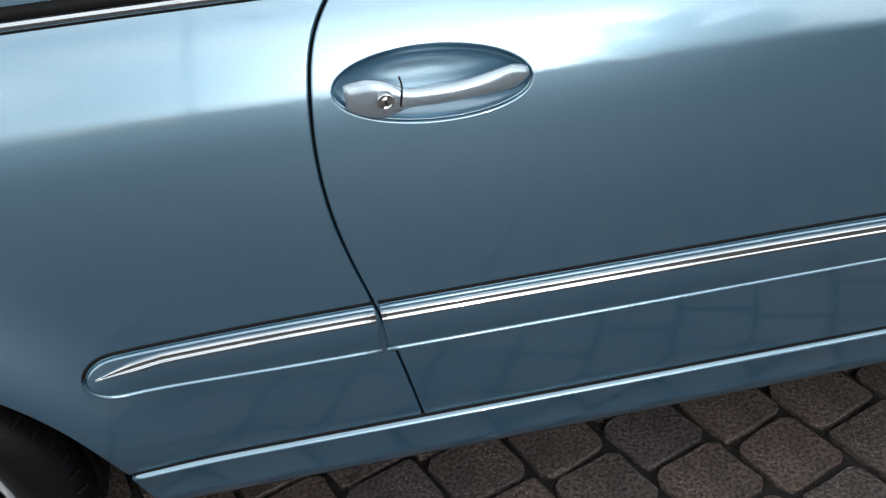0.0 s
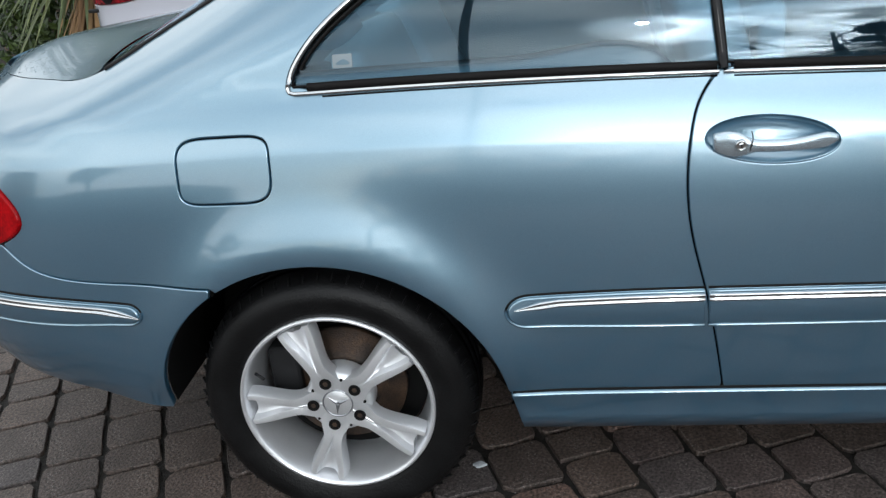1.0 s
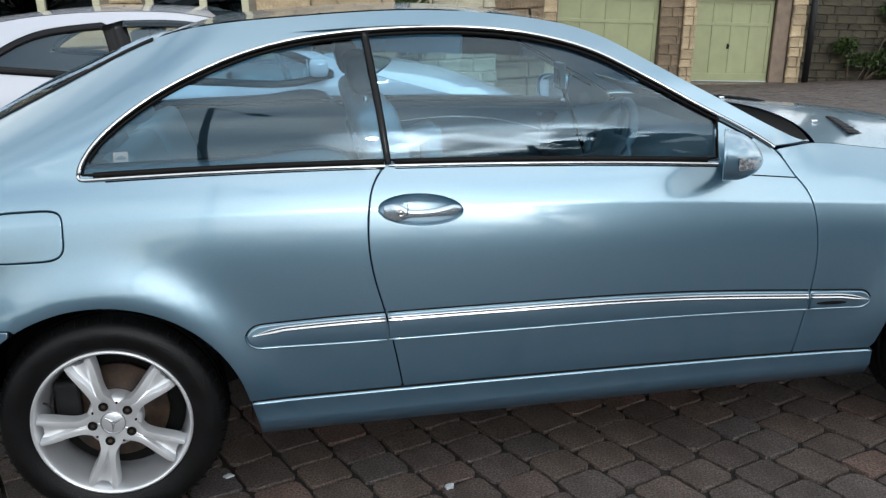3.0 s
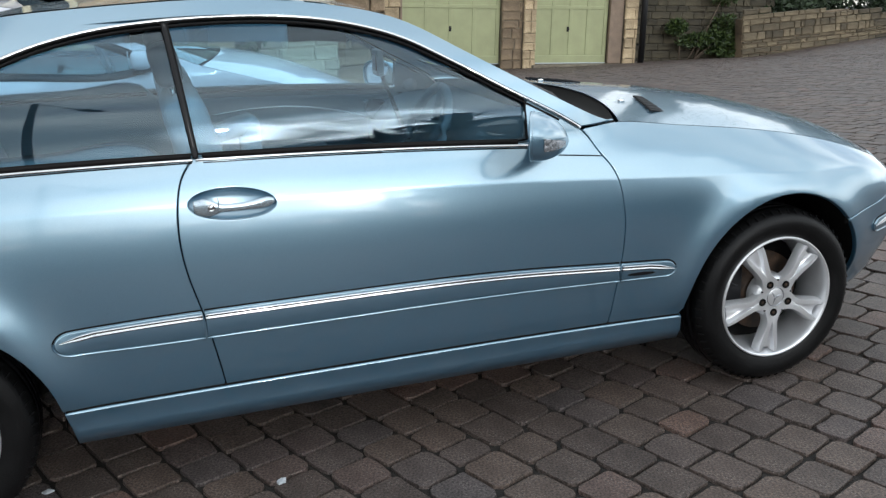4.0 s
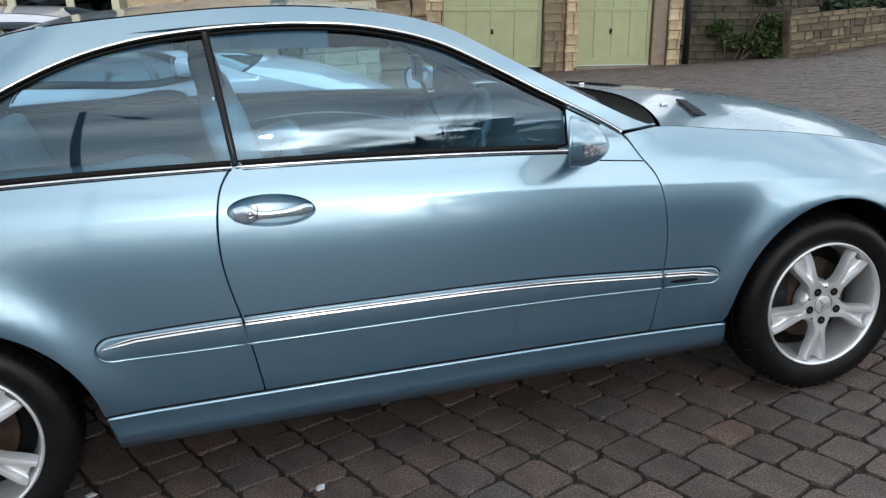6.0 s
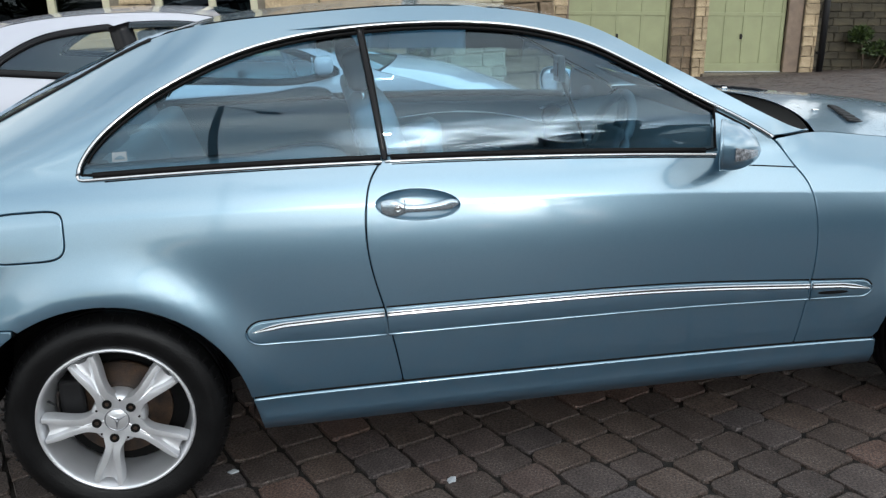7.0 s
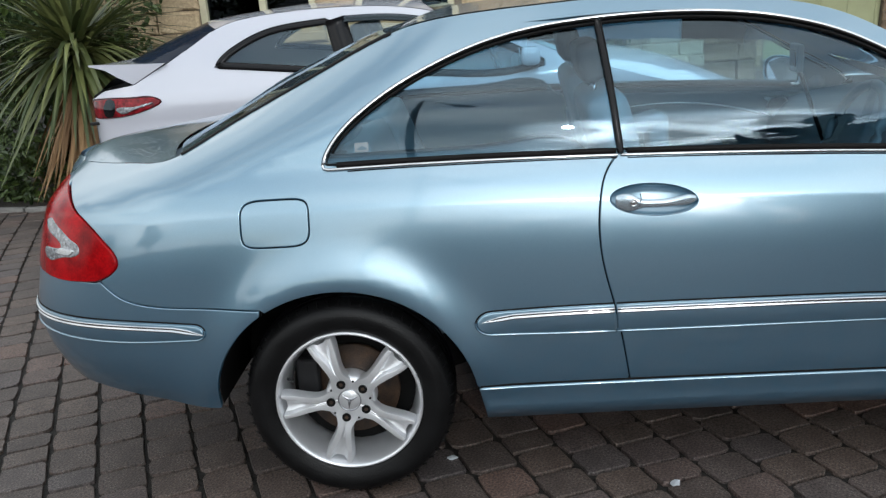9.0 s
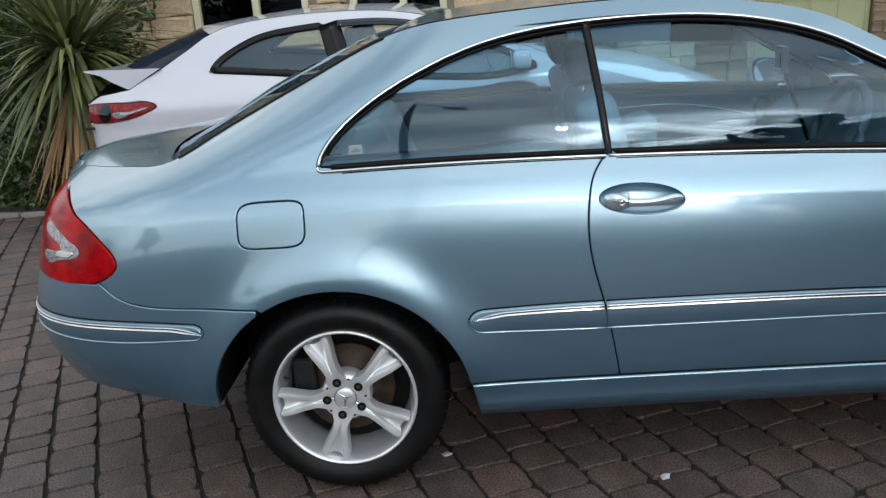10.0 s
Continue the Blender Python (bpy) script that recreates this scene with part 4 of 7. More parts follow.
# ---- mirrors ----
def door_mirror(host, mirror):
    base = Vector((1.845, float(side_y(1.845, 0.955)) - 0.005, 0.955))
    rows, cols, vs = 15, 26, []
    c = base + Vector((-0.022, -0.108, 0.022))

    def shell_point(u, a, skin=0.0):
        k = (1 - (max(0, u - 0.10) / 0.90) ** 1.9) ** 0.62
        ca, sa = math.cos(a), math.sin(a)
        w = (0.104 + skin) * k * math.copysign(abs(ca) ** 0.75, ca)
        h = 0.066 * k * math.copysign(abs(sa) ** 0.75, sa)
        return (c.x - 0.053 + 0.122 * u + 0.46 * w, c.y + w * (1.0 if ca < 0 else 0.80) - skin, c.z + h * (1.12 if sa > 0 else 0.9) - 0.020 * u)

    for i in range(rows):
        for j in range(cols):
            vs.append(shell_point(i / (rows - 1), 2 * math.pi * j / cols))
    fs = []
    for i in range(rows - 1):
        for j in range(cols):
            fs.append((i * cols + j, i * cols + (j + 1) % cols, (i + 1) * cols + (j + 1) % cols, (i + 1) * cols + j))
    fs.append(tuple(range((rows - 1) * cols, rows * cols)))
    rim = [vs[j] for j in range(cols)]
    if mirror:
        vs, fs = flip_y(vs, fs)
    m = link("door_mirror", vs, fs, PAINT, host, "blue door mirror with a clear indicator lens")
    ctr = Vector((sum(p[0] for p in rim) / cols, sum(p[1] for p in rim) / cols, sum(p[2] for p in rim) / cols))
    g = [tuple(ctr.lerp(Vector(p), 0.9) + Vector((0.006, 0, 0))) for p in rim]
    f2 = [tuple(range(cols))[::-1]]
    if mirror:
        g, f2 = flip_y(g, f2)
    link("mirror_glass", g, f2, MIRROR_GLASS, m, smooth=False)
    vs, fs = sweep([Vector(p) for p in rim], [Vector((-1, 0, 0))] * cols, [(0.002, -0.006), (0.002, 0.003), (-0.003, 0.003), (-0.004, -0.006)], True)
    if mirror:
        vs, fs = flip_y(vs, fs)
    link("mirror_frame", vs, fs, PAINT, m)
    # indicator lens let into the outer face of the shell
    vs = [shell_point(u, math.pi - a, 0.0015) for u in np.linspace(0.34, 0.90, 12) for a in np.linspace(-0.20, 0.20, 9)]
    fs = grid_faces(12, 9)
    if mirror:
        vs, fs = flip_y(vs, fs)
    link("indicator_lens", vs, fs, CLEAR_LENS, m, "clear indicator strip")
    vs, fs = tube([base + Vector((0.04, 0.03, -0.012)), base + Vector((0.03, -0.015, -0.014)), c + Vector((0.012, 0.05, -0.03))], [0.030, 0.026, 0.022], 12)
    if mirror:
        vs, fs = flip_y(vs, fs)
    link("mirror_foot", vs, fs, PAINT, m)


door_mirror(PARTS["near"]["door"], False)
door_mirror(PARTS["far"]["door"], True)


# ---- tail lamps ----
lamp_low = curve2([(-0.705, 0.720), (-0.80, 0.712), (-0.92, 0.712), (-1.03, 0.722)])
lamp_rear = curve2([(-1.03, 0.722), (-1.043, 0.80), (-1.020, 0.90), (-0.965, 0.965)])
lamp_outline = LAMP_EDGE + lamp_low + lamp_rear + [(-0.94, 0.968)]


def lamp_y(x, z):
    return side_y(x, z) - 0.006


for tag, mirror in (("near", None), ("far", MID)):
    q = PARTS[tag]["quarter"]
    t = panel("tail_lamp", lamp_outline, lamp_y, RED_LENS, car, step=0.025, lip=0.004, label="red tail lamp with a clear reversing window")
    clear = curve2([(-0.905, 0.884), (-0.868, 0.872), (-0.830, 0.854), (-0.798, 0.836), (-0.768, 0.819), (-0.765, 0.804), (-0.783, 0.790), (-0.847, 0.778), (-0.925, 0.770), (-0.935, 0.786), (-0.882, 0.802), (-0.842, 0.815), (-0.864, 0.830), (-0.900, 0.842), (-0.925, 0.866)], 0.008, True)
    c = panel("clear_window", clear, lambda x, z: lamp_y(x, z) - 0.003, CLEAR_LENS, t, gap=0, lip=0.003, depth=0.006, step=0.02, label="clear reversing window")
    bulb = curve2([(-0.860, 0.802), (-0.815, 0.809), (-0.785, 0.806), (-0.795, 0.796), (-0.845, 0.788), (-0.870, 0.791)], 0.008, True)
    b = panel("bulb_bowl", bulb, lambda x, z: lamp_y(x, z) - 0.006, SATIN, t, gap=0, lip=0.003, depth=0.004, step=0.015)
    if mirror is not None:
        for ob in (t, c, b):
            ob.data.transform(Matrix.Translation((0, 2 * MID, 0)) @ Matrix.Diagonal((1, -1, 1, 1)))
            ob.data.flip_normals()


for mir in (False, True):
    ob = panel("boot_corner", straight2([(-0.992, 0.950), (-0.895, 0.950), (-0.895, 0.996), (-0.972, 0.990), (-0.992, 0.950)], 0.012), lambda x, z: side_y(x, z) + 0.005, PAINT, car, gap=0, lip=0.001, step=0.012)
    if mir:
        ob.data.transform(Matrix.Translation((0, 2 * MID, 0)) @ Matrix.Diagonal((1, -1, 1, 1)))
        ob.data.flip_normals()


# ---- tail and nose between the corners ----
def fascia(name, ends, zs, x_mid, material, label=""):
    """Joins the two flanks across the car at the given heights."""
    vs, cols = [], 13
    for (x, y), z, xm in zip(ends, zs, x_mid):
        for j in range(cols):
            s = j / (cols - 1) * 2 - 1
            vs.append((xm + (x - xm) * abs(s) ** 2.4, MID + (MID - y) * s, z))
    return link(name, vs, grid_faces(len(zs), cols), material, car, label)


zs = [0.355, 0.42, 0.52, 0.60, 0.70]
xe = [-0.97, -1.045, -1.085, -1.075, -1.048]
fascia("rear_bumper_centre", [(x, float(side_y(x, z))) for x, z in zip(xe, zs)], zs, [-1.03, -1.08, -1.115, -1.105, -1.08], PAINT)
zs = [0.715, 0.80, 0.90, 0.965, 0.995]
xe = [-1.035, -1.043, -1.018, -0.968, -0.935]
fascia("boot_face", [(x, float(side_y(x, z))) for x, z in zip(xe, zs)], zs, [-1.065, -1.075, -1.06, -1.035, -1.028], PAINT)
zs = [0.20, 0.30, 0.42, 0.52, 0.62]
xe = [3.48, 3.555, 3.60, 3.613, 3.58]
fascia("front_bumper_centre", [(x, float(side_y(x, z))) for x, z in zip(xe, zs)], zs, [3.55, 3.61, 3.65, 3.66, 3.63], PAINT)
zs = [0.61, 0.64, 0.665, 0.682]
xe = [3.56, 3.50, 3.455, 3.415]
fascia("grille_panel", [(x, float(side_y(x, z))) for x, z in zip(xe, zs)], zs, [3.64, 3.625, 3.60, 3.550], PAINT)


# ---- wheels ----
def rim_mesh():
    prof = [(0.2215, -0.004), (0.2195, -0.011), (0.2145, -0.0115), (0.2105, -0.004), (0.2070, 0.006), (0.2030, 0.030), (0.196, 0.075), (0.190, 0.10), (0.205, 0.16), (0.2215, 0.19)]
    return lathe(prof, 72)


def spoke_mesh():
    """One broad spoke: two crisp ridges and a channel that opens into a fishtail at the rim."""
    rs, vs = np.linspace(0.034, 0.2055, 19), []
    for r in rs:
        t = (r - rs[0]) / (rs[-1] - rs[0])
        w = 0.0245 + 0.0205 * smooth01((t - 0.32) / 0.68) + 0.030 * (1 - smooth01(t / 0.36))
        front = -0.006 + 0.0065 * smooth01((0.45 - t) / 0.40) - 0.002 * math.sin(math.pi * t)
        gw = 0.06 + 0.50 * smooth01((t - 0.25) / 0.75)
        depth = 0.020 * smooth01((t - 0.26) / 0.40)
        half = [(1.0, 0.036), (0.96, 0.020), (0.90, 0.007), (0.84, 0.0015), (min(0.80, gw + 0.14), 0.0), (gw + 0.03, 0.001), (gw - 0.02, depth * 0.45), (gw * 0.80, depth * 0.85), (gw * 0.45, depth)]
        cols = [(-u, d) for u, d in half] + [(0.0, depth * 1.04)] + half[::-1]
        for u, d in cols:
            ang = u * w / max(r, 0.045)
            rr = r - 0.013 * smooth01((t - 0.80) / 0.20) * (1 - smooth01((abs(u) - gw * 0.35) / (gw * 0.75)))
            vs.append((rr * math.cos(ang), front + d, rr * math.sin(ang)))
    last = vs[-19:]
    vs += [(x * 1.004, y + 0.034, z * 1.004) for x, y, z in last]
    return vs, grid_faces(len(rs) + 1, 19)


RIM, SPOKE = rim_mesh(), spoke_mesh()
CAP_GREY = principled("cap_grey", (0.30, 0.31, 0.33), 0.35, 0.9)[0]


def wheel(x, y, face, first_angle, parent, name="wheel"):
    """A road wheel at hub (x, y, 0.31); face -1 looks to the near flank."""
    w = new(name)
    w.parent = parent
    w.matrix_local = pose(x, y, 0.314) @ (Matrix.Identity(4) if face < 0 else pose(0, 0, 0, 0, 0, 180))
    tagged(w, "five-spoke silver alloy wheel with black tyre")
    tread = 0.314
    prof = [(0.215, 0.008), (0.222, -0.006), (0.232, -0.010), (0.246, -0.0155), (0.262, -0.019), (0.276, -0.018), (0.288, -0.012), (0.296, -0.006), (0.303, 0.004), (0.309, 0.016), (tread, 0.034)]
    mid = [(tread + 0.001, 0.050), (tread - 0.006, 0.0515), (tread - 0.006, 0.058), (tread + 0.001, 0.0595), (tread + 0.002, 0.084), (tread - 0.006, 0.0855), (tread - 0.006, 0.094), (tread + 0.002, 0.0955), (tread + 0.001, 0.120), (tread - 0.006, 0.1215), (tread - 0.006, 0.129), (tread + 0.001, 0.1305)]
    prof += mid + [(0.309, 0.164), (0.296, 0.186), (0.262, 0.198), (0.232, 0.190), (0.215, 0.172)]
    vs, fs = lathe(prof, 96)
    tyre = link("tyre", vs, fs, RUBBER, w, "black rubber tyre")
    # raised moulded bars and shoulder blocks
    block = box_bm((0.012, 0.022, 0.0045), (0, 0, 0), 0.001, 1)
    shared = part("shoulder_block", block, RUBBER, tyre)
    for k in range(60):
        o = shared if k == 0 else new("shoulder_block", shared.data)
        o.parent = tyre
        o.matrix_local = Matrix.Rotation(-2 * math.pi * k / 60, 4, "Y") @ Matrix.Translation((0.3045, 0.010, 0)) @ Matrix.Rotation(radians(-38), 4, "Z")
    rim = link("rim", *RIM, ALLOY, w, "silver alloy rim")
    for k in range(5):
        a = radians(first_angle + 72 * k)
        s = link("spoke", *SPOKE, ALLOY, w) if k == 0 else new("spoke", s.data)
        s.data.set_sharp_from_angle(angle=radians(26))
        s.parent = w
        s.matrix_local = Matrix.Rotation(-a, 4, "Y")
    hubp = [(0.0001, 0.003), (0.034, 0.003), (0.0355, 0.0015), (0.040, 0.0010), (0.052, 0.0005), (0.066, 0.003), (0.076, 0.012), (0.078, 0.06)]
    hub = link("hub", *lathe(hubp, 48), ALLOY, w)
    badge = link("centre_cap", *lathe([(0.0001, 0.0000), (0.031, 0.0004), (0.034, 0.003)], 40), ALLOY, w, "plain round silver centre cap")
    for k in range(3):
        bm = bmesh.new()
        pts = [(-0.0050, 0.003), (0.0, 0.031), (0.0050, 0.003), (0.0, -0.001)]
        f = [bm.verts.new((p[0], 0.0000, p[1])) for p in pts]
        c = bm.verts.new((0, -0.0022, 0.005))
        for i in range(4):
            bm.faces.new((f[i], f[(i + 1) % 4], c))
        bm.transform(Matrix.Rotation(radians(120 * k + first_angle - 66), 4, "Y"))
        part("cap_relief", bm, CAP_GREY, badge)
    ringv, ringf = lathe([(0.0315, 0.0010), (0.0330, -0.0012), (0.0350, -0.0008), (0.0360, 0.003), (0.0315, 0.003)], 40)
    link("cap_ring", ringv, ringf, CAP_GREY, badge)
    for k in range(5):
        a = radians(first_angle + 72 * k)
        cx, cz = 0.056 * math.cos(a), 0.056 * math.sin(a)
        # dark disc proud of the hub colours in the shade of a bolt hole
        vs, fs = lathe([(0.0138, -0.002), (0.0132, -0.0050), (0.0120, -0.0054), (0.0112, -0.0036), (0.0001, -0.0034)], 18)
        link("bolt_hole_shade", [(v[0] + cx, v[1], v[2] + cz) for v in vs], fs, DARK, w)
        vs, fs = lathe([(0.0001, -0.0042), (0.0055, -0.0042), (0.0068, -0.0030), (0.0068, 0.002)], 6)
        link("wheel_bolt", [(v[0] + cx, v[1], v[2] + cz) for v in vs], fs, RUST, w, smooth=False)
        b = radians(first_angle + 72 * k)
        vs, fs = lathe([(0.0001, 0.0025), (0.0032, 0.0025), (0.0036, 0.006)], 12)
        link("dimple", [(v[0] + 0.062 * math.cos(b + 0.628), v[1] - 0.0035, v[2] + 0.062 * math.sin(b + 0.628)) for v in vs], fs, DARK, w)
    disc = link("brake_disc", *lathe([(0.060, 0.075), (0.085, 0.070), (0.088, 0.082), (0.143, 0.082), (0.143, 0.104), (0.06, 0.104)], 48), RUST, w, "rust-tinged steel brake disc")
    part("brake_caliper", box_bm((0.07, 0.05, 0.13), (-0.13, 0.085, 0.045), 0.014, 3), BLACK, w)
    vs, fs = tube([(0.172 * math.cos(2.75), 0.002, 0.172 * math.sin(2.75)), (0.196 * math.cos(2.75), 0.012, 0.196 * math.sin(2.75))], 0.0035, 8)
    link("valve", vs, fs, BLACK, w)
    # backing behind the spokes
    link("backplate", *lathe([(0.0001, 0.125), (0.19, 0.125)], 32), DARK, w)
    return w


for x, y, face, a in ((0.0, 0.030, -1, 255), (2.715, 0.030, -1, 264), (0.0, 2 * MID - 0.030, 1, 20), (2.715, 2 * MID - 0.030, 1, 50)):
    wheel(x, y, face, a, car)


# ---- wheel housings and floor ----
def housing(cx, a, b, mirror):
    pts = arch(cx, a, b, math.radians(-8), math.radians(181), 0.31, 0.04)
    vs = []
    for (x, z) in pts:
        y0 = float(side_y(x, max(z, 0.3))) + 0.022
        for y in (y0, y0 + 0.05, 0.20, 0.42):
            vs.append((x, y, z))
    fs = grid_faces(len(pts), 4)
    n = len(vs)
    vs += [(cx, 0.42, 0.15)]
    fs += [(4 * i + 3, 4 * i + 7, n) for i in range(len(pts) - 1)]
    if mirror:
        vs, fs = flip_y(vs, fs)
    link("wheel_housing", vs, fs, DARK, car, "black wheel housing")


for mir in (False, True):
    housing(-0.005, 0.390, 0.360, mir)
    housing(2.722, 0.379, 0.381, mir)
part("underbody", box_bm((1.92, 1.50, 0.10), (1.365, MID, 0.235), 0.02), DARK, car, "black underbody")
part("underbody", box_bm((0.42, 0.90, 0.14), (-0.62, MID, 0.43), 0.05), DARK, car)
part("underbody", box_bm((0.30, 1.10, 0.20), (3.25, MID, 0.32), 0.05), DARK, car)
# tray under the rear bumper, added to keep light off the paving
part("shade_tray", box_bm((0.40, 1.36, 0.06), (-0.60, MID, 0.365), 0.02), DARK, car, "black tray added under the rear bumper for shade")
part("exhaust", box_bm((0.30, 0.16, 0.10), (-0.66, 0.95, 0.36), 0.04), BLACK, car)
# trim inside the rear pillars
for mir in (False, True):
    xs, vs = np.linspace(-0.43, 0.62, 26), []
    for x in xs:
        lo = float(np.interp(x, [p[0] for p in TOP_LINE[4:]], [p[1] for p in TOP_LINE[4:]])) + 0.012 if x > 0.02 else 1.005
        hi = float(RAILF(x)) - 0.022
        for k in range(6):
            z = lo + (max(hi, lo + 0.004) - lo) * k / 5
            vs.append((x, float(side_y(x, z)) + 0.030, z))
    fs = grid_faces(26, 6)
    if mir:
        vs, fs = flip_y(vs, fs)
    link("pillar_trim", vs, fs, DASH, car, "grey trim inside the rear pillar")
# inner skins behind the shut lines
for tag, mir in (("near", False), ("far", True)):
    for nm, line in (("door_seam", DOOR_REAR), ("door_seam", DOOR_FRONT)):
        trim(nm, line[2:], [(0.02, -0.02), (0.02, -0.012), (-0.02, -0.012), (-0.02, -0.02)], DARK, PARTS[tag]["quarter"] if line is DOOR_REAR else PARTS[tag]["fender"], 0.0, mirror=mir)
    trim("sill_seam", [(x, float(SILL_TOP(x))) for x in np.arange(0.40, 2.33, 0.03)], [(0.02, -0.02), (0.02, -0.012), (-0.02, -0.012), (-0.02, -0.02)], DARK, PARTS[tag]["sill"], 0.0, mirror=mir)
    # dark strip along the sill's top: the gap's shade put into colour
    trim("sill_shadow", [(x, float(SILL_TOP(x)) + 0.0022) for x in np.arange(0.392, 2.335, 0.02)], [(0.0034, -0.012), (0.0034, 0.0012), (-0.0034, 0.0016), (-0.0034, -0.012)], SEAL, PARTS[tag]["sill"], 0.0, mirror=mir)
    trim("flap_seam", FLAP, [(0.012, -0.02), (0.012, -0.012), (-0.012, -0.012), (-0.012, -0.02)], DARK, PARTS[tag]["quarter"], 0.0, True, mirror=mir)
    trim("bumper_seam", BUMP_SEAM, [(0.02, -0.02), (0.02, -0.012), (-0.02, -0.012), (-0.02, -0.02)], DARK, PARTS[tag]["rear"], 0.0, mirror=mir)
    trim("bumper_seam", FBUMP_SEAM, [(0.02, -0.02), (0.02, -0.012), (-0.02, -0.012), (-0.02, -0.02)], DARK, PARTS[tag]["front"], 0.0, mirror=mir)


# ---- cabin ----
DARK_CLOTH = varied("dark_cloth", (0.020, 0.026, 0.032), 0.6, scale=7, amount=0.15, fine=300, bump=0.1, dist=0.001)


def cushion(name, size, centre, tilt, material, parent, label="", bevel=0.05):
    bm = box_bm(size, (0, 0, 0), min(bevel, min(size) * 0.42), 4)
    bm.transform(Matrix.Translation(centre) @ Matrix.Rotation(radians(tilt), 4, "Y"))
    return part(name, bm, material, parent, label, smooth=True, angle=50)


def front_seat(y):
    s = new("front_seat")
    s.parent = car
    tagged(s, "grey leather front seat with dark headrest")
    cushion("seat_base", (0.50, 0.50, 0.16), (1.16, y, 0.46), -6, LEATHER, s)
    cushion("backrest", (0.13, 0.48, 0.66), (0.885, y, 0.81), -14, LEATHER, s, bevel=0.06)
    for o in (-0.20, 0.20):
        cushion("bolster", (0.15, 0.09, 0.46), (0.905, y + o, 0.74), -16, LEATHER, s, bevel=0.04)
    cushion("headrest", (0.085, 0.26, 0.125), (0.782, y, 1.218), -12, DARK_CLOTH, s, "dark grey headrest", bevel=0.045)
    for o in (-0.06, 0.06):
        vs, fs = tube([(0.800, y + o, 1.08), (0.790, y + o, 1.18)], 0.007, 8)
        link("headrest_post", vs, fs, CHROME, s)
    part("belt_guide", box_bm((0.025, 0.05, 0.04), (0.80, y - 0.19, 1.045), 0.008), CHROME, s)


front_seat(0.50)
front_seat(1.24)
bench = new("rear_seat")
bench.parent = car
tagged(bench, "grey leather rear bench")
cushion("bench_base", (0.46, 1.16, 0.18), (0.42, MID, 0.50), -6, LEATHER, bench)
for y in (0.56, 1.18):
    cushion("bench_back", (0.14, 0.54, 0.56), (0.12, y, 0.76), -20, LEATHER, bench)
    cushion("headrest", (0.09, 0.24, 0.13), (-0.02, y, 1.04), -16, LEATHER, bench, bevel=0.04)
part("parcel_shelf", box_bm((0.62, 1.16, 0.03), (-0.28, MID, 1.00), 0.01), DASH, car)
# linings of both flanks
for far in (False, True):
    prof = [(0.60, 0.12), (0.66, 0.085), (0.80, 0.085), (0.90, 0.10), (0.945, 0.115), (0.960, 0.125), (0.955, 0.10)]
    vs, xs = [], np.linspace(0.0, 1.80, 37)
    for x in xs:
        drop = float(BELT(x)) - 0.985
        lift = (0.062 + 0.022 * math.exp(-((x - 0.62) / 0.12) ** 2)) * (1 - float(smooth01((x - 0.68) / 0.11)))
        for z, y in prof:
            zz = z + (drop + lift) * smooth01((z - 0.6) / 0.3)
            y2 = y - 0.018 * math.exp(-((z - 0.70) / 0.05) ** 2)
            vs.append((x, (2 * MID - y2) if far else y2, zz))
    link("side_lining", vs, grid_faces(len(xs), len(prof), far), TRIM_GREY, car, "grey moulded door and side lining")
    s = 1 if far else -1
    yy = (2 * MID - 0.135) if far else 0.135
    line = [(0.95 + 0.75 * t, yy - s * 0.012, 0.885 + 0.03 * math.sin(math.pi * t) - 0.075 * t * t) for t in np.linspace(0, 1, 20)]
    link("trim_line", *tube(line, 0.0045, 8), CHROME, car)
    link("inner_handle", *tube([(1.643 + 0.097 * t, yy - s * (0.012 + 0.02 * math.sin(math.pi * t)), 0.895 - 0.028 * t) for t in np.linspace(0, 1, 9)], 0.009, 8), CHROME, car, "chrome inner door handle")
    cushion("armrest", (0.42, 0.07, 0.07), (1.25, yy - s * 0.04, 0.70), 0, TRIM_GREY, car, bevel=0.025)
# centre armrest and console
cushion("centre_console", (0.95, 0.22, 0.24), (1.35, MID, 0.46), 0, DASH, car)
cushion("centre_armrest", (0.24, 0.13, 0.055), (0.95, 0.80, 0.945), -14, LEATHER, car, "light grey centre armrest", bevel=0.03)
cushion("armrest_post", (0.07, 0.13, 0.24), (1.045, 0.80, 0.87), 0, LEATHER, car, bevel=0.03)
# dashboard
vs, ys = [], np.linspace(0.14, 2 * MID - 0.14, 25)
dash_prof = [(1.78, 0.45), (1.74, 0.62), (1.66, 0.72), (1.67, 0.82), (1.73, 0.885), (1.84, 0.915), (2.05, 0.935)]
for y in ys:
    hump = 0.035 * math.exp(-((y - 0.50) / 0.20) ** 2)
    for x, z in dash_prof:
        vs.append((x, y, z + hump * smooth01((z - 0.7) / 0.2)))
link("dashboard", vs, grid_faces(len(ys), len(dash_prof)), DASH, car, "dark blue-grey dashboard")
for y in (0.20, 2 * MID - 0.20):
    link("air_vent", *[[(v[0] + 1.69, v[1] + y, v[2] + 0.86) for v in lathe([(0.0001, 0), (0.035, 0), (0.045, -0.012), (0.05, 0)], 20)[0]], lathe([(0.0001, 0), (0.035, 0), (0.045, -0.012), (0.05, 0)], 20)[1]], BLACK, car)
sw = new("steering_wheel")
sw.parent = car
tagged(sw, "grey steering wheel")
axis = Matrix.Translation((1.60, 0.50, 0.915)) @ Matrix.Rotation(radians(-66), 4, "Y")
ring = [axis @ Vector((0.175 * math.cos(a), 0.175 * math.sin(a), 0)) for a in np.linspace(0, 2 * math.pi, 41)]
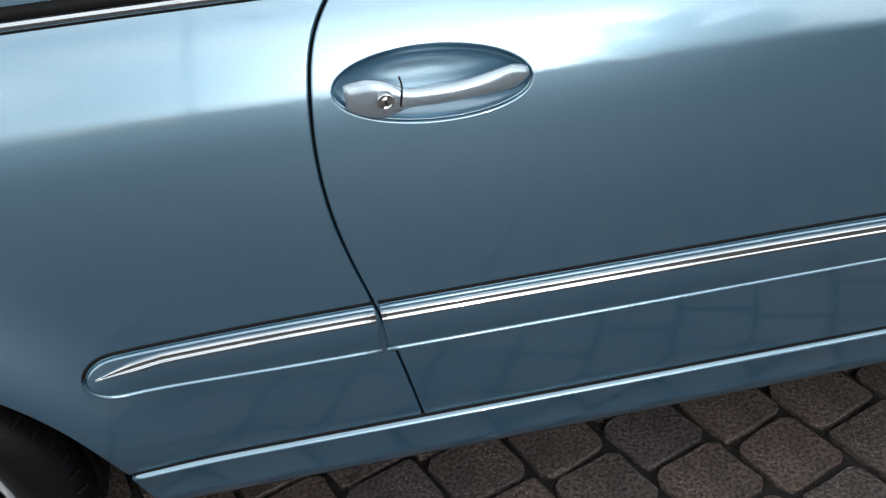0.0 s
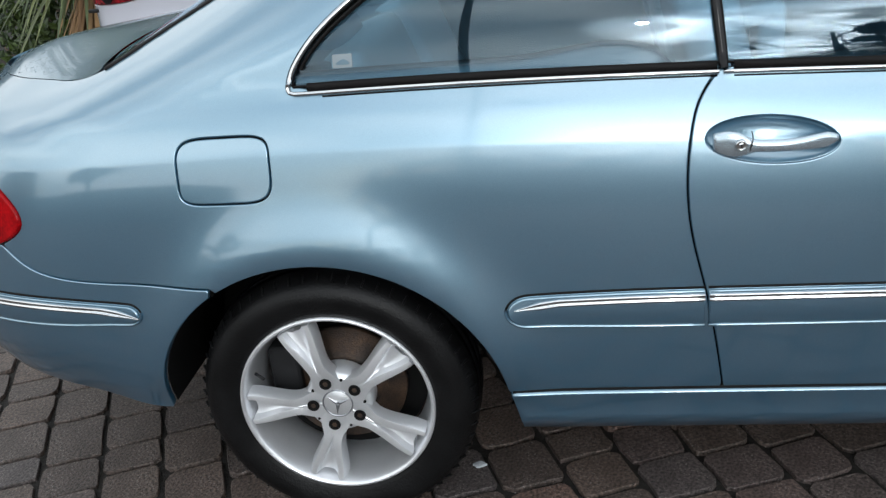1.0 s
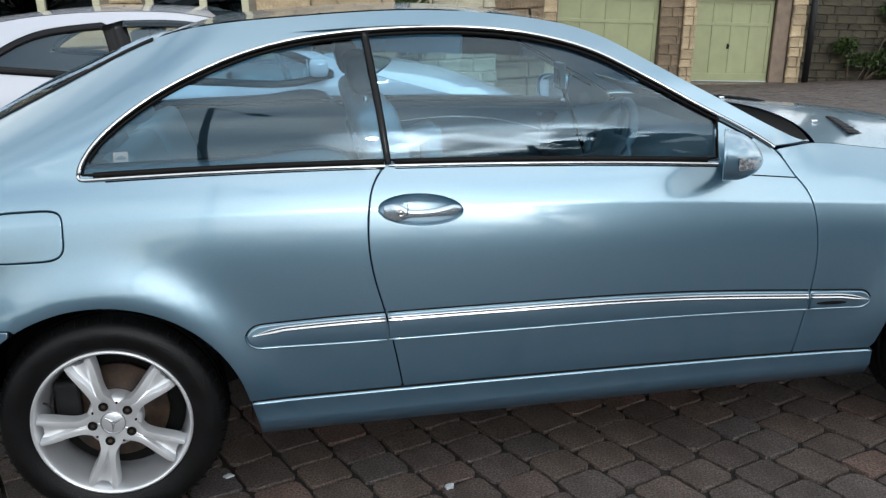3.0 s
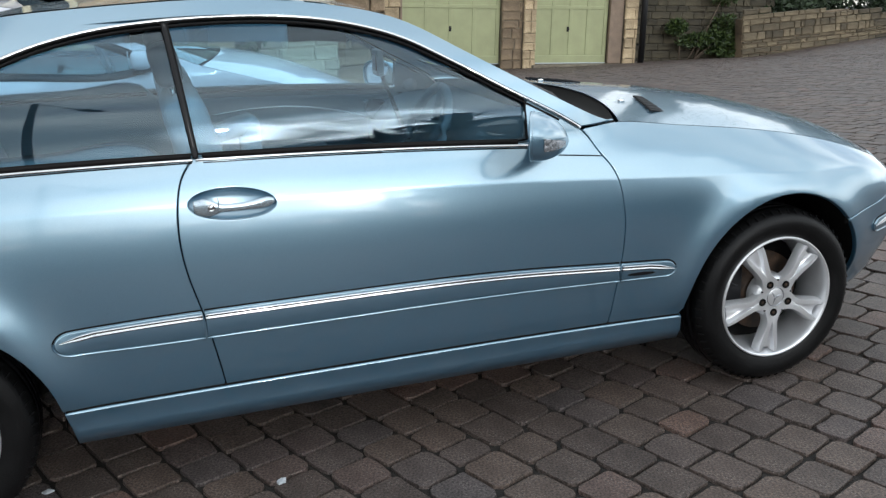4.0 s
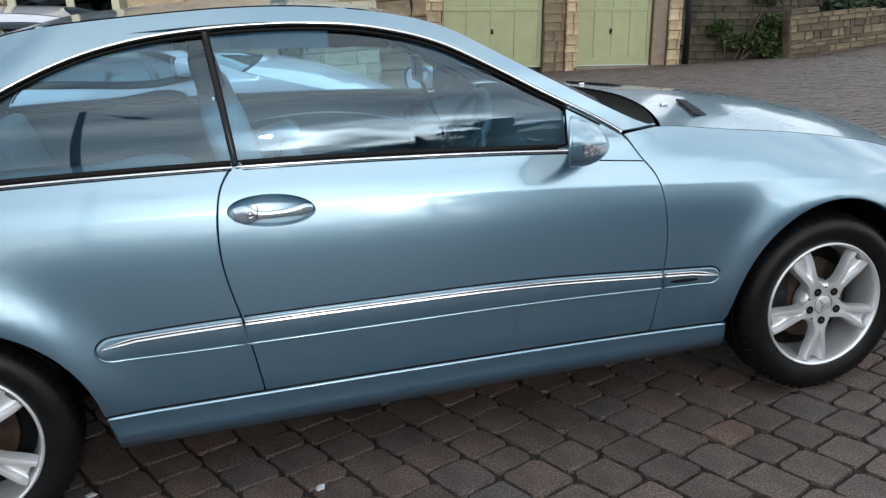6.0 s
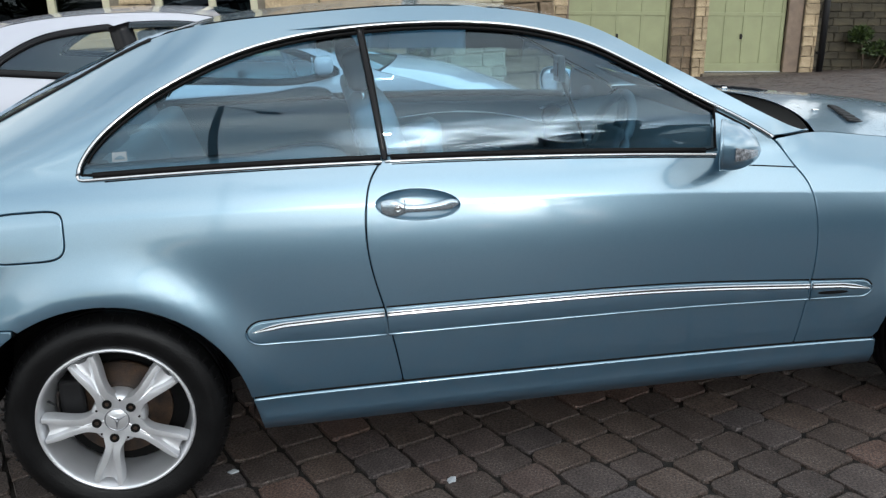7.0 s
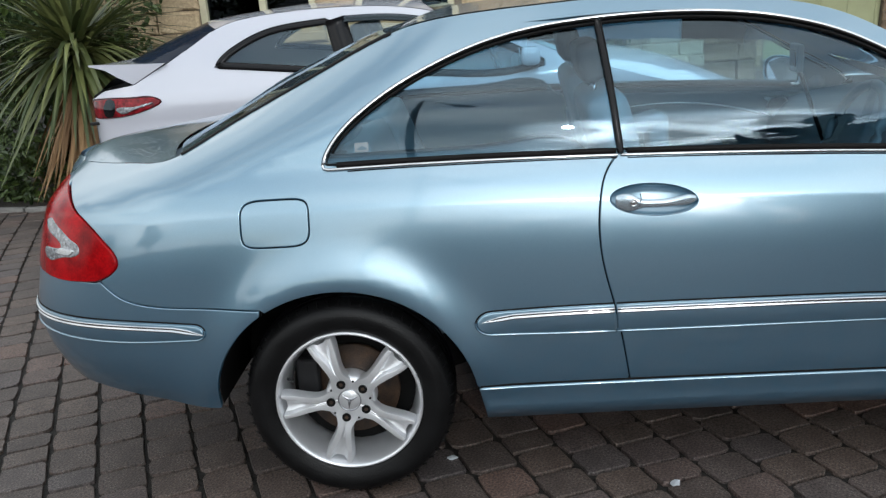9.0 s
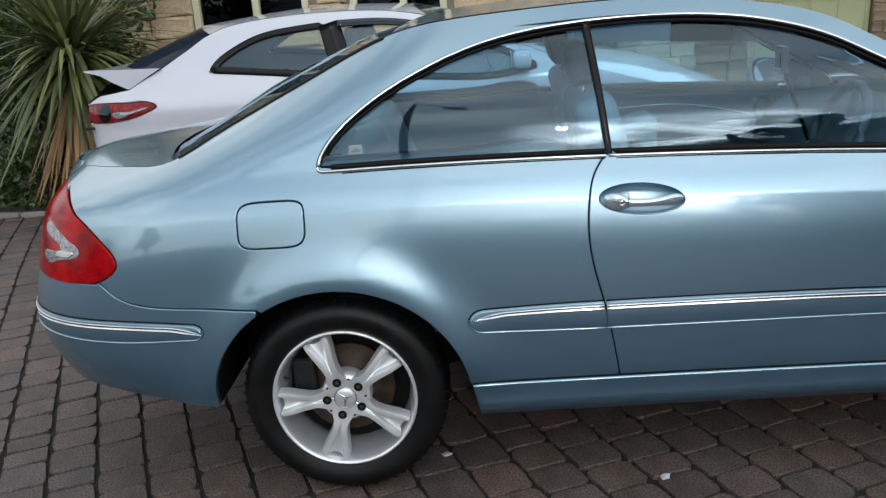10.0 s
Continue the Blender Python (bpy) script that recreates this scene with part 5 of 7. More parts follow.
link("wheel_rim", *tube(ring, 0.016, 10), DASH, sw)
bm = box_bm((0.13, 0.17, 0.05), (0, 0, -0.02), 0.022, 3)
bm.transform(axis)
part("airbag_cover", bm, DASH, sw, smooth=True, angle=50)
for a in (0, 110, 250):
    link("wheel_spoke", *tube([axis @ Vector((0.04 * math.cos(radians(a)), 0.04 * math.sin(radians(a)), -0.02)), axis @ Vector((0.18 * math.cos(radians(a)), 0.18 * math.sin(radians(a)), 0))], 0.014, 8), DASH, sw)
# sat-nav on its stalk, rear-view mirror
part("screen_holder", box_bm((0.025, 0.085, 0.095), (1.545, 0.87, 1.135), 0.006), PAPER, car, "small grey screen on a stalk")
part("screen_face", box_bm((0.004, 0.055, 0.055), (1.5305, 0.865, 1.135), 0.001), varied("screen_red", (0.12, 0.06, 0.05), 0.3), car)
link("holder_stalk", *tube([(1.55, 0.87, 1.11), (1.66, 0.87, 0.80)], 0.008, 8), BLACK, car)
part("rear_view_mirror", box_bm((0.03, 0.24, 0.07), (1.42, MID, 1.30), 0.012), BLACK, car)
# roof lining
lx = along(0.24, 1.36, 12)
link("headlining", *patch([Vector((x, 0.275, float(RAILF(x)) - 0.045)) for x in lx], [(x, MID, float(roof_mid(x)) - 0.035) for x in lx], [2.0] * 12, 12), TRIM_GREY, car)
# window sticker
STICKER = principled("sticker_grey", (0.20, 0.24, 0.26), 0.5)[0]
stick = [(0.082, 1.043), (0.122, 1.043), (0.122, 1.069), (0.082, 1.069)]
panel("window_sticker", straight2(stick + stick[:1], 0.01), lambda x, z: side_y(x, z) + 0.008, STICKER, PARTS["near"]["quarter"], gap=0, lip=0.0005, depth=0.0008, step=0.02, label="small white window sticker")
bump = curve2([(0.087, 1.051), (0.095, 1.056), (0.103, 1.060), (0.111, 1.057), (0.118, 1.051), (0.102, 1.049)], 0.004, True)
panel("sticker_print", bump, lambda x, z: side_y(x, z) + 0.0066, TRIM_GREY, PARTS["near"]["quarter"], gap=0, lip=0.0004, depth=0.0006, step=0.01)
# wipers, washer jets, bonnet vents
link("wiper", *tube([(2.06, 0.28, 0.972), (2.12, 0.60, 1.000), (2.14, 0.95, 1.018)], 0.010, 8), BLACK, car)
HOOD_XYZ = np.array([v.co for v in hood.data.vertices])


def hood_z(x, y):
    d = (HOOD_XYZ[:, 0] - x) ** 2 + (HOOD_XYZ[:, 1] - y) ** 2
    i = np.argsort(d)[:4]
    return float((HOOD_XYZ[i, 2] / (d[i] + 1e-5)).sum() / (1 / (d[i] + 1e-5)).sum())


for sgn in (-1, 1):
    v = new("bonnet_vent")
    v.parent = car
    tagged(v, "slatted black bonnet vent")
    for k in range(11):
        off = 0.53 - 0.026 * k
        x, y = 2.405 + 0.0075 * k, MID + sgn * off
        part("vent_slat", box_bm((0.085 - 0.003 * k, 0.011, 0.009), (x, y, hood_z(x, y) + 0.0035), 0.003, 1, m=Matrix.Rotation(radians(sgn * -24), 4, "Z") @ Matrix.Rotation(radians(12), 4, "Y")), BLACK, v)
    y = MID + sgn * 0.36
    part("washer_jet", box_bm((0.022, 0.018, 0.010), (2.36, y, hood_z(2.36, y) + 0.004), 0.004), SATIN, car)


# ---- the white hatchback ----
NIGHT_GLASS = principled("night_glass", (0.010, 0.016, 0.030), 0.06, spec=0.07)[0]
WHITE_GLASS = pane_glass("hatch_glass", (0.86, 0.93, 0.90), 1.9)
SMOKED_RED = varied("smoked_red", (0.16, 0.006, 0.010), 0.12, spec=0.3, scale=25, amount=0.6, fine=60, bump=0.0)
NIGHT_GLASS.node_tree.nodes["Principled BSDF"].inputs["IOR"].default_value = 1.12
white = thing("hatchback", "white hatchback with a tailgate spoiler parked beside the coupe", "car")
W_GROUND = -0.11


def white_y(x, z):
    x, z = np.asarray(x, float), np.asarray(z, float)
    y = 3.13 + 0.42 * np.maximum(z - 0.93, 0) ** 1.1 + 0.06 * np.maximum(0.45 - z, 0) - 0.015 * np.exp(-((z - 0.86) / 0.06) ** 2)
    y = y + corner((-2.16 + 0.55 - x) / 0.55, 2.3, 0.5) + corner((x - 2.16 + 0.9) / 0.9, 2.2, 0.6)
    return y


W_MID = 4.02
W_ROOF = curve2([(-1.225, 1.296), (-1.15, 1.327), (-1.00, 1.357), (-0.75, 1.377), (-0.42, 1.380), (-0.10, 1.360), (0.18, 1.305), (0.50, 1.195), (0.80, 1.065), (1.05, 0.955)], 0.03)
w_tail = [(-1.225, 1.300), (-1.36, 1.216), (-1.514, 1.128), (-1.60, 1.085), (-1.73, 1.015), (-1.95, 0.985), (-2.075, 0.93), (-2.125, 0.64), (-2.13, 0.42), (-2.06, 0.14)]
w_nose = curve2([(1.05, 0.955), (1.40, 0.850), (1.75, 0.745), (2.00, 0.62), (2.10, 0.45), (2.09, 0.25), (2.00, 0.08)], 0.03)
w_low = [(2.0, 0.06)] + arch(1.29, 0.345, 0.345, 0, math.pi, 0.21, 0.03) + [(0.8, 0.07), (-0.8, 0.07)] + arch(-1.35, 0.345, 0.345, 0, math.pi, 0.21, 0.03) + [(-1.75, 0.10)]
W_SHELL = straight2(w_tail[::-1], 0.03) + W_ROOF + w_nose + w_low
W_QUARTER = curve2([(-1.215, 1.083), (-1.195, 1.115), (-1.10, 1.190), (-0.88, 1.281), (-0.70, 1.306), (-0.52, 1.318)], 0.03) + straight2([(-0.48, 1.30), (-0.40, 0.985)], 0.03) + curve2([(-0.44, 0.985), (-0.70, 1.016), (-1.04, 1.056), (-1.19, 1.072)], 0.03)
W_DOOR = straight2([(-0.335, 0.972), (-0.43, 1.318)], 0.03) + curve2([(-0.40, 1.322), (-0.10, 1.312), (0.12, 1.272), (0.45, 1.155), (0.72, 1.035), (0.80, 0.985)], 0.03) + curve2([(0.80, 0.955), (0.60, 0.918), (0.20, 0.932), (-0.30, 0.968)], 0.03)
W_LAMP = curve2([(-2.075, 0.925), (-1.90, 0.940), (-1.72, 0.940), (-1.59, 0.928), (-1.560, 0.908), (-1.61, 0.875), (-1.72, 0.840), (-1.90, 0.815), (-2.085, 0.805)], 0.025)


def white_pair(name, outline, surf, material, parent, label="", **k):
    out = []
    for far in (False, True):
        ob = panel(name, outline, surf, material, parent, label=label, **k)
        if far:
            ob.data.transform(Matrix.Translation((0, 2 * W_MID, 0)) @ Matrix.Diagonal((1, -1, 1, 1)))
            ob.data.flip_normals()
        out.append(ob)
    return out


white_pair("body_side", W_SHELL, white_y, WHITE_PAINT, white, step=0.06, holes=[W_QUARTER, W_DOOR, W_LAMP], lip=0.004)
PANES = white_pair("rear_quarter_window", W_QUARTER, lambda x, z: white_y(x, z) + 0.004, WHITE_GLASS, white, step=0.08) + white_pair("door_window", W_DOOR, lambda x, z: white_y(x, z) + 0.004, WHITE_GLASS, white, step=0.08)
w_lamps = white_pair("tail_lamp", W_LAMP, lambda x, z: white_y(x, z) - 0.012, SMOKED_RED, white, "red tail lamp with a clear flash", step=0.03, lip=0.008)
flash = curve2([(-1.86, 0.868), (-1.74, 0.885), (-1.66, 0.900), (-1.60, 0.905), (-1.66, 0.885), (-1.75, 0.862), (-1.84, 0.848)], 0.02, True)
white_pair("clear_flash", flash, lambda x, z: white_y(x, z) - 0.021, CLEAR_LENS, w_lamps[0], step=0.03, gap=0, lip=0.004)
dark = curve2([(-1.93, 0.93), (-1.88, 0.932), (-1.90, 0.825), (-1.95, 0.822)], 0.02, True)
white_pair("lamp_divider", dark, lambda x, z: white_y(x, z) - 0.016, DARK_GLASS, w_lamps[0], step=0.03, gap=0, lip=0.003)


def white_trim(name, line, prof, mat, far, closed=False, out=0.0):
    p, n = on_side(line, out, white_y)
    vs, fs = sweep(p, n, prof, closed)
    if far:
        vs, fs = [(v[0], 2 * W_MID - v[1], v[2]) for v in vs], [f[::-1] for f in fs]
    return link(name, vs, fs, mat, white)


for far in (False, True):
    for o in (W_QUARTER, W_DOOR):
        mid = [tuple(p) for p in inset(tidy(o), 0.018)]
        white_trim("window_frame", mid, [(0.022, -0.004), (0.022, 0.004), (-0.022, 0.004), (-0.022, -0.004)], BLACK_GLOSS, far, True)
    white_trim("pillar", straight2([(-0.365, 0.972), (-0.457, 1.312)], 0.04), [(0.064, -0.004), (0.064, 0.007), (-0.064, 0.007), (-0.064, -0.004)], BLACK_GLOSS, far)
    defl = [p for p in W_DOOR if p[1] > 1.20 and -0.41 < p[0] < 0.3 and not (p[0] < -0.33 and p[1] < 1.30)]
    white_trim("wind_deflector", [(x, z - 0.030) for x, z in defl], [(0.030, -0.002), (0.028, 0.010), (-0.012, 0.022), (-0.014, 0.018), (-0.01, -0.002)], DARK_GLASS, far)
# roof, screens, bonnet
wx = np.array([p[0] for p in W_ROOF])
W_ROOFF = Spline(wx[::2], np.array([p[1] for p in W_ROOF])[::2])
W_NOSEF = Spline([p[0] for p in w_nose[::3] if p[0] < 2.02], [p[1] for p in w_nose[::3] if p[0] < 2.02])


def white_shell(name, xs, zf, mid_x, mid_z, power, material, label=""):
    e = [Vector((x, float(white_y(x, float(zf(x)))) + 0.002, float(zf(x)))) for x in xs]
    vs = []
    for q, mx, mz in zip(e, mid_x, mid_z):
        half = []
        for j in range(12):
            t = j / 11
            half.append((q.x + (mx - q.x) * (1 - (1 - t) ** 1.8), q.y + (W_MID - q.y) * t, q.z + (mz - q.z) * (1 - (1 - t) ** power)))
        vs += half + [(p[0], 2 * W_MID - p[1], p[2]) for p in half[-2::-1]]
    fs = grid_faces(len(e), 23)
    a, b, c = (Vector(vs[i]) for i in fs[0][:3])
    if (b - a).cross(c - a).z < 0:
        fs = [f[::-1] for f in fs]
    return link(name, vs, fs, material, white, label)


white_shell("roof", np.linspace(-1.205, 0.16, 20), W_ROOFF, np.linspace(-1.42, 0.02, 20), Spline([-1.42, -0.6, 0.02], [1.345, 1.405, 1.372])(np.linspace(-1.42, 0.02, 20)), 2.2, WHITE_PAINT)
white_shell("windscreen", np.linspace(0.17, 1.03, 16), W_ROOFF, np.linspace(0.03, 1.22, 16), Spline([0.03, 0.6, 1.22], [1.370, 1.205, 0.985])(np.linspace(0.03, 1.22, 16)), 2.2, SCREEN_GLASS)
white_shell("bonnet", np.linspace(1.05, 1.95, 16), W_NOSEF, np.linspace(1.23, 2.13, 16), Spline([1.23, 1.6, 2.13], [0.985, 0.90, 0.68])(np.linspace(1.23, 2.13, 16)), 2.2, WHITE_PAINT)
W_TAILF = Spline([-1.73, -1.514, -1.36, -1.225, -1.205], [1.015, 1.128, 1.216, 1.292, 1.303])
white_shell("rear_screen", np.linspace(-1.56, -1.207, 14), W_TAILF, np.linspace(-2.06, -1.42, 14), Spline([-2.06, -1.75, -1.42], [1.10, 1.225, 1.345])(np.linspace(-2.06, -1.42, 14)), 2.2, NIGHT_GLASS, "dark tailgate glass")
# tailgate spoiler: a thin wing that dips at its tip
ys, vs = np.linspace(3.165, 2 * W_MID - 3.165, 15), []
for y in ys:
    s = abs(y - W_MID) / 0.855
    up = -0.030 * (1 - s * s)
    for x, z in ((-1.516, 1.130), (-1.75, 1.139), (-1.90, 1.147), (-1.998, 1.151), (-2.000, 1.142), (-1.90, 1.112), (-1.83, 1.065), (-1.735, 1.014)):
        vs.append((x - 0.06 * (1 - s * s), y, z + up))
n = 8
fs = [(i * n + k, i * n + (k + 1) % n, (i + 1) * n + (k + 1) % n, (i + 1) * n + k) for i in range(14) for k in range(n)]
fs += [tuple(range(n))[::-1], tuple(range(14 * n, 15 * n))]
link("spoiler", vs, fs, WHITE_PAINT, white, "white tailgate spoiler", smooth=False)
# lower tailgate glass, tail, bumper
def white_face(name, zs, xs, bow, material):
    vs = []
    for z, x in zip(zs, xs):
        y0 = float(white_y(x, z))
        for j in range(13):
            s = j / 12 * 2 - 1
            vs.append((x - bow * (1 - abs(s) ** 2.2), W_MID + (W_MID - y0) * s, z))
    link(name, vs, grid_faces(len(zs), 13), material, white)


white_face("tailgate_glass", [0.99, 1.04, 1.12], [-1.97, -1.90, -1.72], 0.03, NIGHT_GLASS)
white_face("tailgate", [0.60, 0.80, 0.95, 0.99], [-2.115, -2.095, -2.06, -1.97], 0.03, WHITE_PAINT)
white_face("rear_bumper", [0.10, 0.30, 0.48, 0.60], [-2.05, -2.12, -2.125, -2.115], 0.05, WHITE_PAINT)
white_face("front_bumper", [0.08, 0.30, 0.50, 0.64], [1.99, 2.07, 2.06, 1.97], -0.06, WHITE_PAINT)
part("tail_handle", box_bm((0.10, 0.03, 0.02), (-2.06, 3.30, 0.775), 0.006), BLACK, white)
# mirrors
for far in (False, True):
    y = (2 * W_MID - 3.02) if far else 3.02
    bm = box_bm((0.11, 0.18, 0.105), (0, 0, 0), 0.042, 4)
    bm.transform(Matrix.Translation((0.71, y, 1.025)))
    m = part("door_mirror", bm, WHITE_PAINT, white, "white door mirror", smooth=True, angle=60)
    part("mirror_glass", box_bm((0.006, 0.15, 0.09), (0.645, y, 1.028), 0.002), MIRROR_GLASS, m)
    part("mirror_foot", box_bm((0.08, 0.10, 0.04), (0.72, y + (-0.10 if far else 0.10), 0.965), 0.012), BLACK, m)
# cabin and wheels
for y in (3.65, 4.40):
    cushion("seat", (0.14, 0.46, 0.66), (-0.25, y, 0.80), -14, DASH, white, bevel=0.06)
    cushion("headrest", (0.09, 0.24, 0.17), (-0.36, y, 1.18), -10, DASH, white, bevel=0.04)
cushion("rear_bench", (0.16, 1.20, 0.50), (-1.02, W_MID, 0.72), -18, DASH, white, bevel=0.06)
part("dashboard", box_bm((0.45, 1.40, 0.40), (0.85, W_MID, 0.72), 0.08, 3), DASH, white)
wring = [Vector((0.52 - 0.06 * math.sin(a), 3.65 + 0.18 * math.cos(a), 0.93 + 0.17 * math.sin(a))) for a in np.linspace(0, 2 * math.pi, 33)]
link("steering_wheel", *tube(wring, 0.016, 8), BLACK, white)
part("floor_pan", box_bm((3.2, 1.5, 0.12), (0, W_MID, 0.12), 0.02), DARK, white)
for x in (-1.35, 1.29):
    for y, d in ((3.17, 1), (2 * W_MID - 3.17, -1)):
        w = new("wheel")
        w.parent = white
        w.matrix_local = pose(x, y, W_GROUND + 0.315, 0, 0, 0 if d > 0 else 180)
        link("tyre", *lathe([(0.215, 0.01), (0.25, -0.012), (0.29, -0.008), (0.31, 0.02), (0.315, 0.04), (0.315, 0.16), (0.30, 0.19), (0.215, 0.18)], 40), RUBBER, w)
        link("rim", *lathe([(0.0001, 0.03), (0.05, 0.025), (0.17, 0.03), (0.205, 0.012), (0.22, 0.0)], 40), ALLOY, w)


# ---- ground ----
def ground_z(x, y):
    """Level by the cars, falling away towards the garages, rising again along the rubble wall."""
    fall = np.maximum(np.asarray(y, float) - 2.6, 0)
    soft = fall * fall / (fall + 1.2)
    return -0.075 * soft - 0.035 * np.clip((np.asarray(x, float) - 8) / 6, 0, 1.6) * np.clip((np.asarray(y, float) - 8) / 10, 0, 1.3) * 4 + 0.06 * np.clip(np.asarray(x, float) - 18, 0, 12) * np.clip((np.asarray(y, float) - 8) / 12, 0, 1)


JOINT = varied("joint_soil", (0.012, 0.010, 0.008), 0.95, scale=5, amount=0.4, fine=90, bump=0.6)
axis_x = np.concatenate([np.linspace(-300, -12, 9), np.linspace(-11, 26, 60), np.linspace(30, 300, 9)])
axis_y = np.concatenate([np.linspace(-300, -12, 9), np.linspace(-11, 30, 62), np.linspace(34, 300, 9)])
gv = [(x, y, float(ground_z(x, y)) - 0.013) for x in axis_x for y in axis_y]
ground = link("ground", gv, grid_faces(len(axis_x), len(axis_y), True), JOINT)
tagged(ground, "dark soil bed under the block paving", "ground", kind="structure")


# ---- stone walls ----
def stone_mat(name, base, second, amount=0.3, fine=40, single=True, value=0.22):
    return varied(name, base, 0.85, scale=1.7, amount=amount, fine=fine, bump=0.6, dist=0.012, object_random=value if single else 0.0, second=second)


STONE = stone_mat("sandstone", (0.34, 0.25, 0.145), (0.54, 0.42, 0.27))
# darker brown stone, tone varied from block to block
STONE_DARK = stone_mat("dark_brown_stone", (0.12, 0.085, 0.055), (0.28, 0.205, 0.13))
ASHLAR = stone_mat("pale_ashlar", (0.42, 0.38, 0.28), (0.52, 0.47, 0.36), 0.18)
MORTAR = varied("mortar", (0.17, 0.145, 0.11), 0.95, scale=6, amount=0.25, fine=80, bump=0.4)
BLOCKS = {}


def block_mesh(l, h, d, seed, mat):
    """A rough-faced block, its face on -y, centred in the joint."""
    key = (round(l, 2), round(h, 2), seed, mat.name)
    if key not in BLOCKS:
        rnd = random.Random(hash((round(l * 100), round(h * 100), seed)))
        us, ws = [-0.5, -0.42, -0.1, 0.18, 0.42, 0.5], [-0.5, -0.38, 0.05, 0.38, 0.5]
        vs = []
        for u in us:
            for w in ws:
                rim = max(abs(u), abs(w)) > 0.48
                vs.append((u * l + rnd.uniform(-0.006, 0.006), (0.014 if rim else 0.0) - rnd.uniform(0, 0.014), w * h + rnd.uniform(-0.005, 0.005)))
        fs = grid_faces(len(us), len(ws), True)
        k = len(vs)
        rim_ids = [i * 5 for i in range(6)] + [25 + j for j in range(1, 5)] + [i * 5 + 4 for i in range(4, -1, -1)] + [j for j in range(3, 0, -1)]
        vs += [(vs[i][0], d, vs[i][2]) for i in rim_ids]
        m = len(rim_ids)
        fs += [(rim_ids[i], rim_ids[(i + 1) % m], k + (i + 1) % m, k + i) for i in range(m)]
        me = bpy.data.meshes.new("stone")
        me.from_pydata(vs, [], fs)
        me.materials.append(mat)
        me.update()
        BLOCKS[key] = me
    return BLOCKS[key]


def stone_wall(parent, x0, x1, z0, z1, y, mat, course=(0.16, 0.22), length=(0.25, 0.5), seed=1, limit=300, gap=0.012, openings=(), top=None, core=0.25):
    """Courses of rough blocks on a mortar core, in the parent's own axes; faces look to -y."""
    rnd = random.Random(seed)
    made, rest, z = 0, [], z0
    while z < z1 - 0.03:
        h = min(rnd.choice([round(rnd.uniform(*course), 2)]), z1 - z)
        x = x0 - rnd.uniform(0, length[0] * 0.5)
        while x < x1 - 0.02:
            l = round(rnd.uniform(*length) / 0.05) * 0.05
            a, b = max(x, x0), min(x + l, x1)
            x += l
            if b - a < 0.06:
                continue
            mid = ((a + b) / 2, z + h / 2)
            if any(o[0] - 0.01 < mid[0] < o[1] + 0.01 and o[2] - 0.01 < mid[1] < o[3] + 0.01 for o in openings):
                continue
            if top is not None and mid[1] > top(mid[0]):
                continue
            for o in openings:
                if o[2] < mid[1] < o[3]:
                    if a < o[0] < b:
                        b = o[0]
                    if a < o[1] < b:
                        a = o[1]
            me = block_mesh(round((b - a) / 0.05) * 0.05 - gap if b - a > 0.1 else b - a - gap, h - gap, 0.06, rnd.randrange(3), mat)
            m = Matrix.Translation(((a + b) / 2, y - rnd.uniform(0, 0.012), mid[1]))
            if made < limit:
                ob = new("stone", me)
                ob.parent = parent
                ob.matrix_local = m
                made += 1
            else:
                rest.append((me, m))
        z += h
    if rest:
        vs, fs = [], []
        for me, m in rest:
            k = len(vs)
            vs += [tuple(m @ v.co) for v in me.vertices]
            fs += [tuple(k + i for i in p.vertices) for p in me.polygons]
        tagged(link("stonework", vs, fs, mat, parent, smooth=False), kind="stuff")


# ---- garages ----
garage = thing("garage_block", "row of sandstone garages with pale green doors", "garage", at=pose(10.54, 20.0, -1.20, 0, 3.6, 0))
GREEN = varied("pale_green_paint", (0.30, 0.315, 0.17), 0.5, scale=3, amount=0.07, fine=60, bump=0.05)
JAMB = varied("brown_jamb", (0.20, 0.145, 0.105), 0.7, scale=5, amount=0.15, fine=80, bump=0.1)


def garage_door(x0, x1, h, handle):
    d = new("garage_door")
    d.parent = garage
    tagged(d, "pale green panelled garage door")
    w = x1 - x0
    part("leaf", box_bm((w, 0.04, h), ((x0 + x1) / 2, 0.22, h / 2), 0.004), GREEN, d)
    part("bottom_rail", box_bm((w - 0.02, 0.03, 0.20), ((x0 + x1) / 2, 0.195, 0.11), 0.008), GREEN, d)
    part("top_rail", box_bm((w - 0.02, 0.03, 0.12), ((x0 + x1) / 2, 0.195, h - 0.07), 0.008), GREEN, d)
    part("mid_rail", box_bm((w - 0.02, 0.03, 0.09), ((x0 + x1) / 2, 0.195, 1.46), 0.008), GREEN, d)
    n = 5
    for k in range(n):
        x = x0 + 0.07 + (w - 0.14) * k / (n - 1)
        part("stile", box_bm((0.10, 0.03, h - 0.33), (x, 0.196, h / 2 + 0.07), 0.008), GREEN, d)
    part("weather_strip", box_bm((w, 0.03, 0.025), ((x0 + x1) / 2, 0.185, 0.012), 0.004), PAPER, d)
    part("lock_plate", box_bm((0.06, 0.02, 0.13), (handle, 0.175, 0.90), 0.006), BLACK, d)
    part("turn_handle", box_bm((0.05, 0.05, 0.05), (handle, 0.150, 0.91), 0.012), BLACK, d)


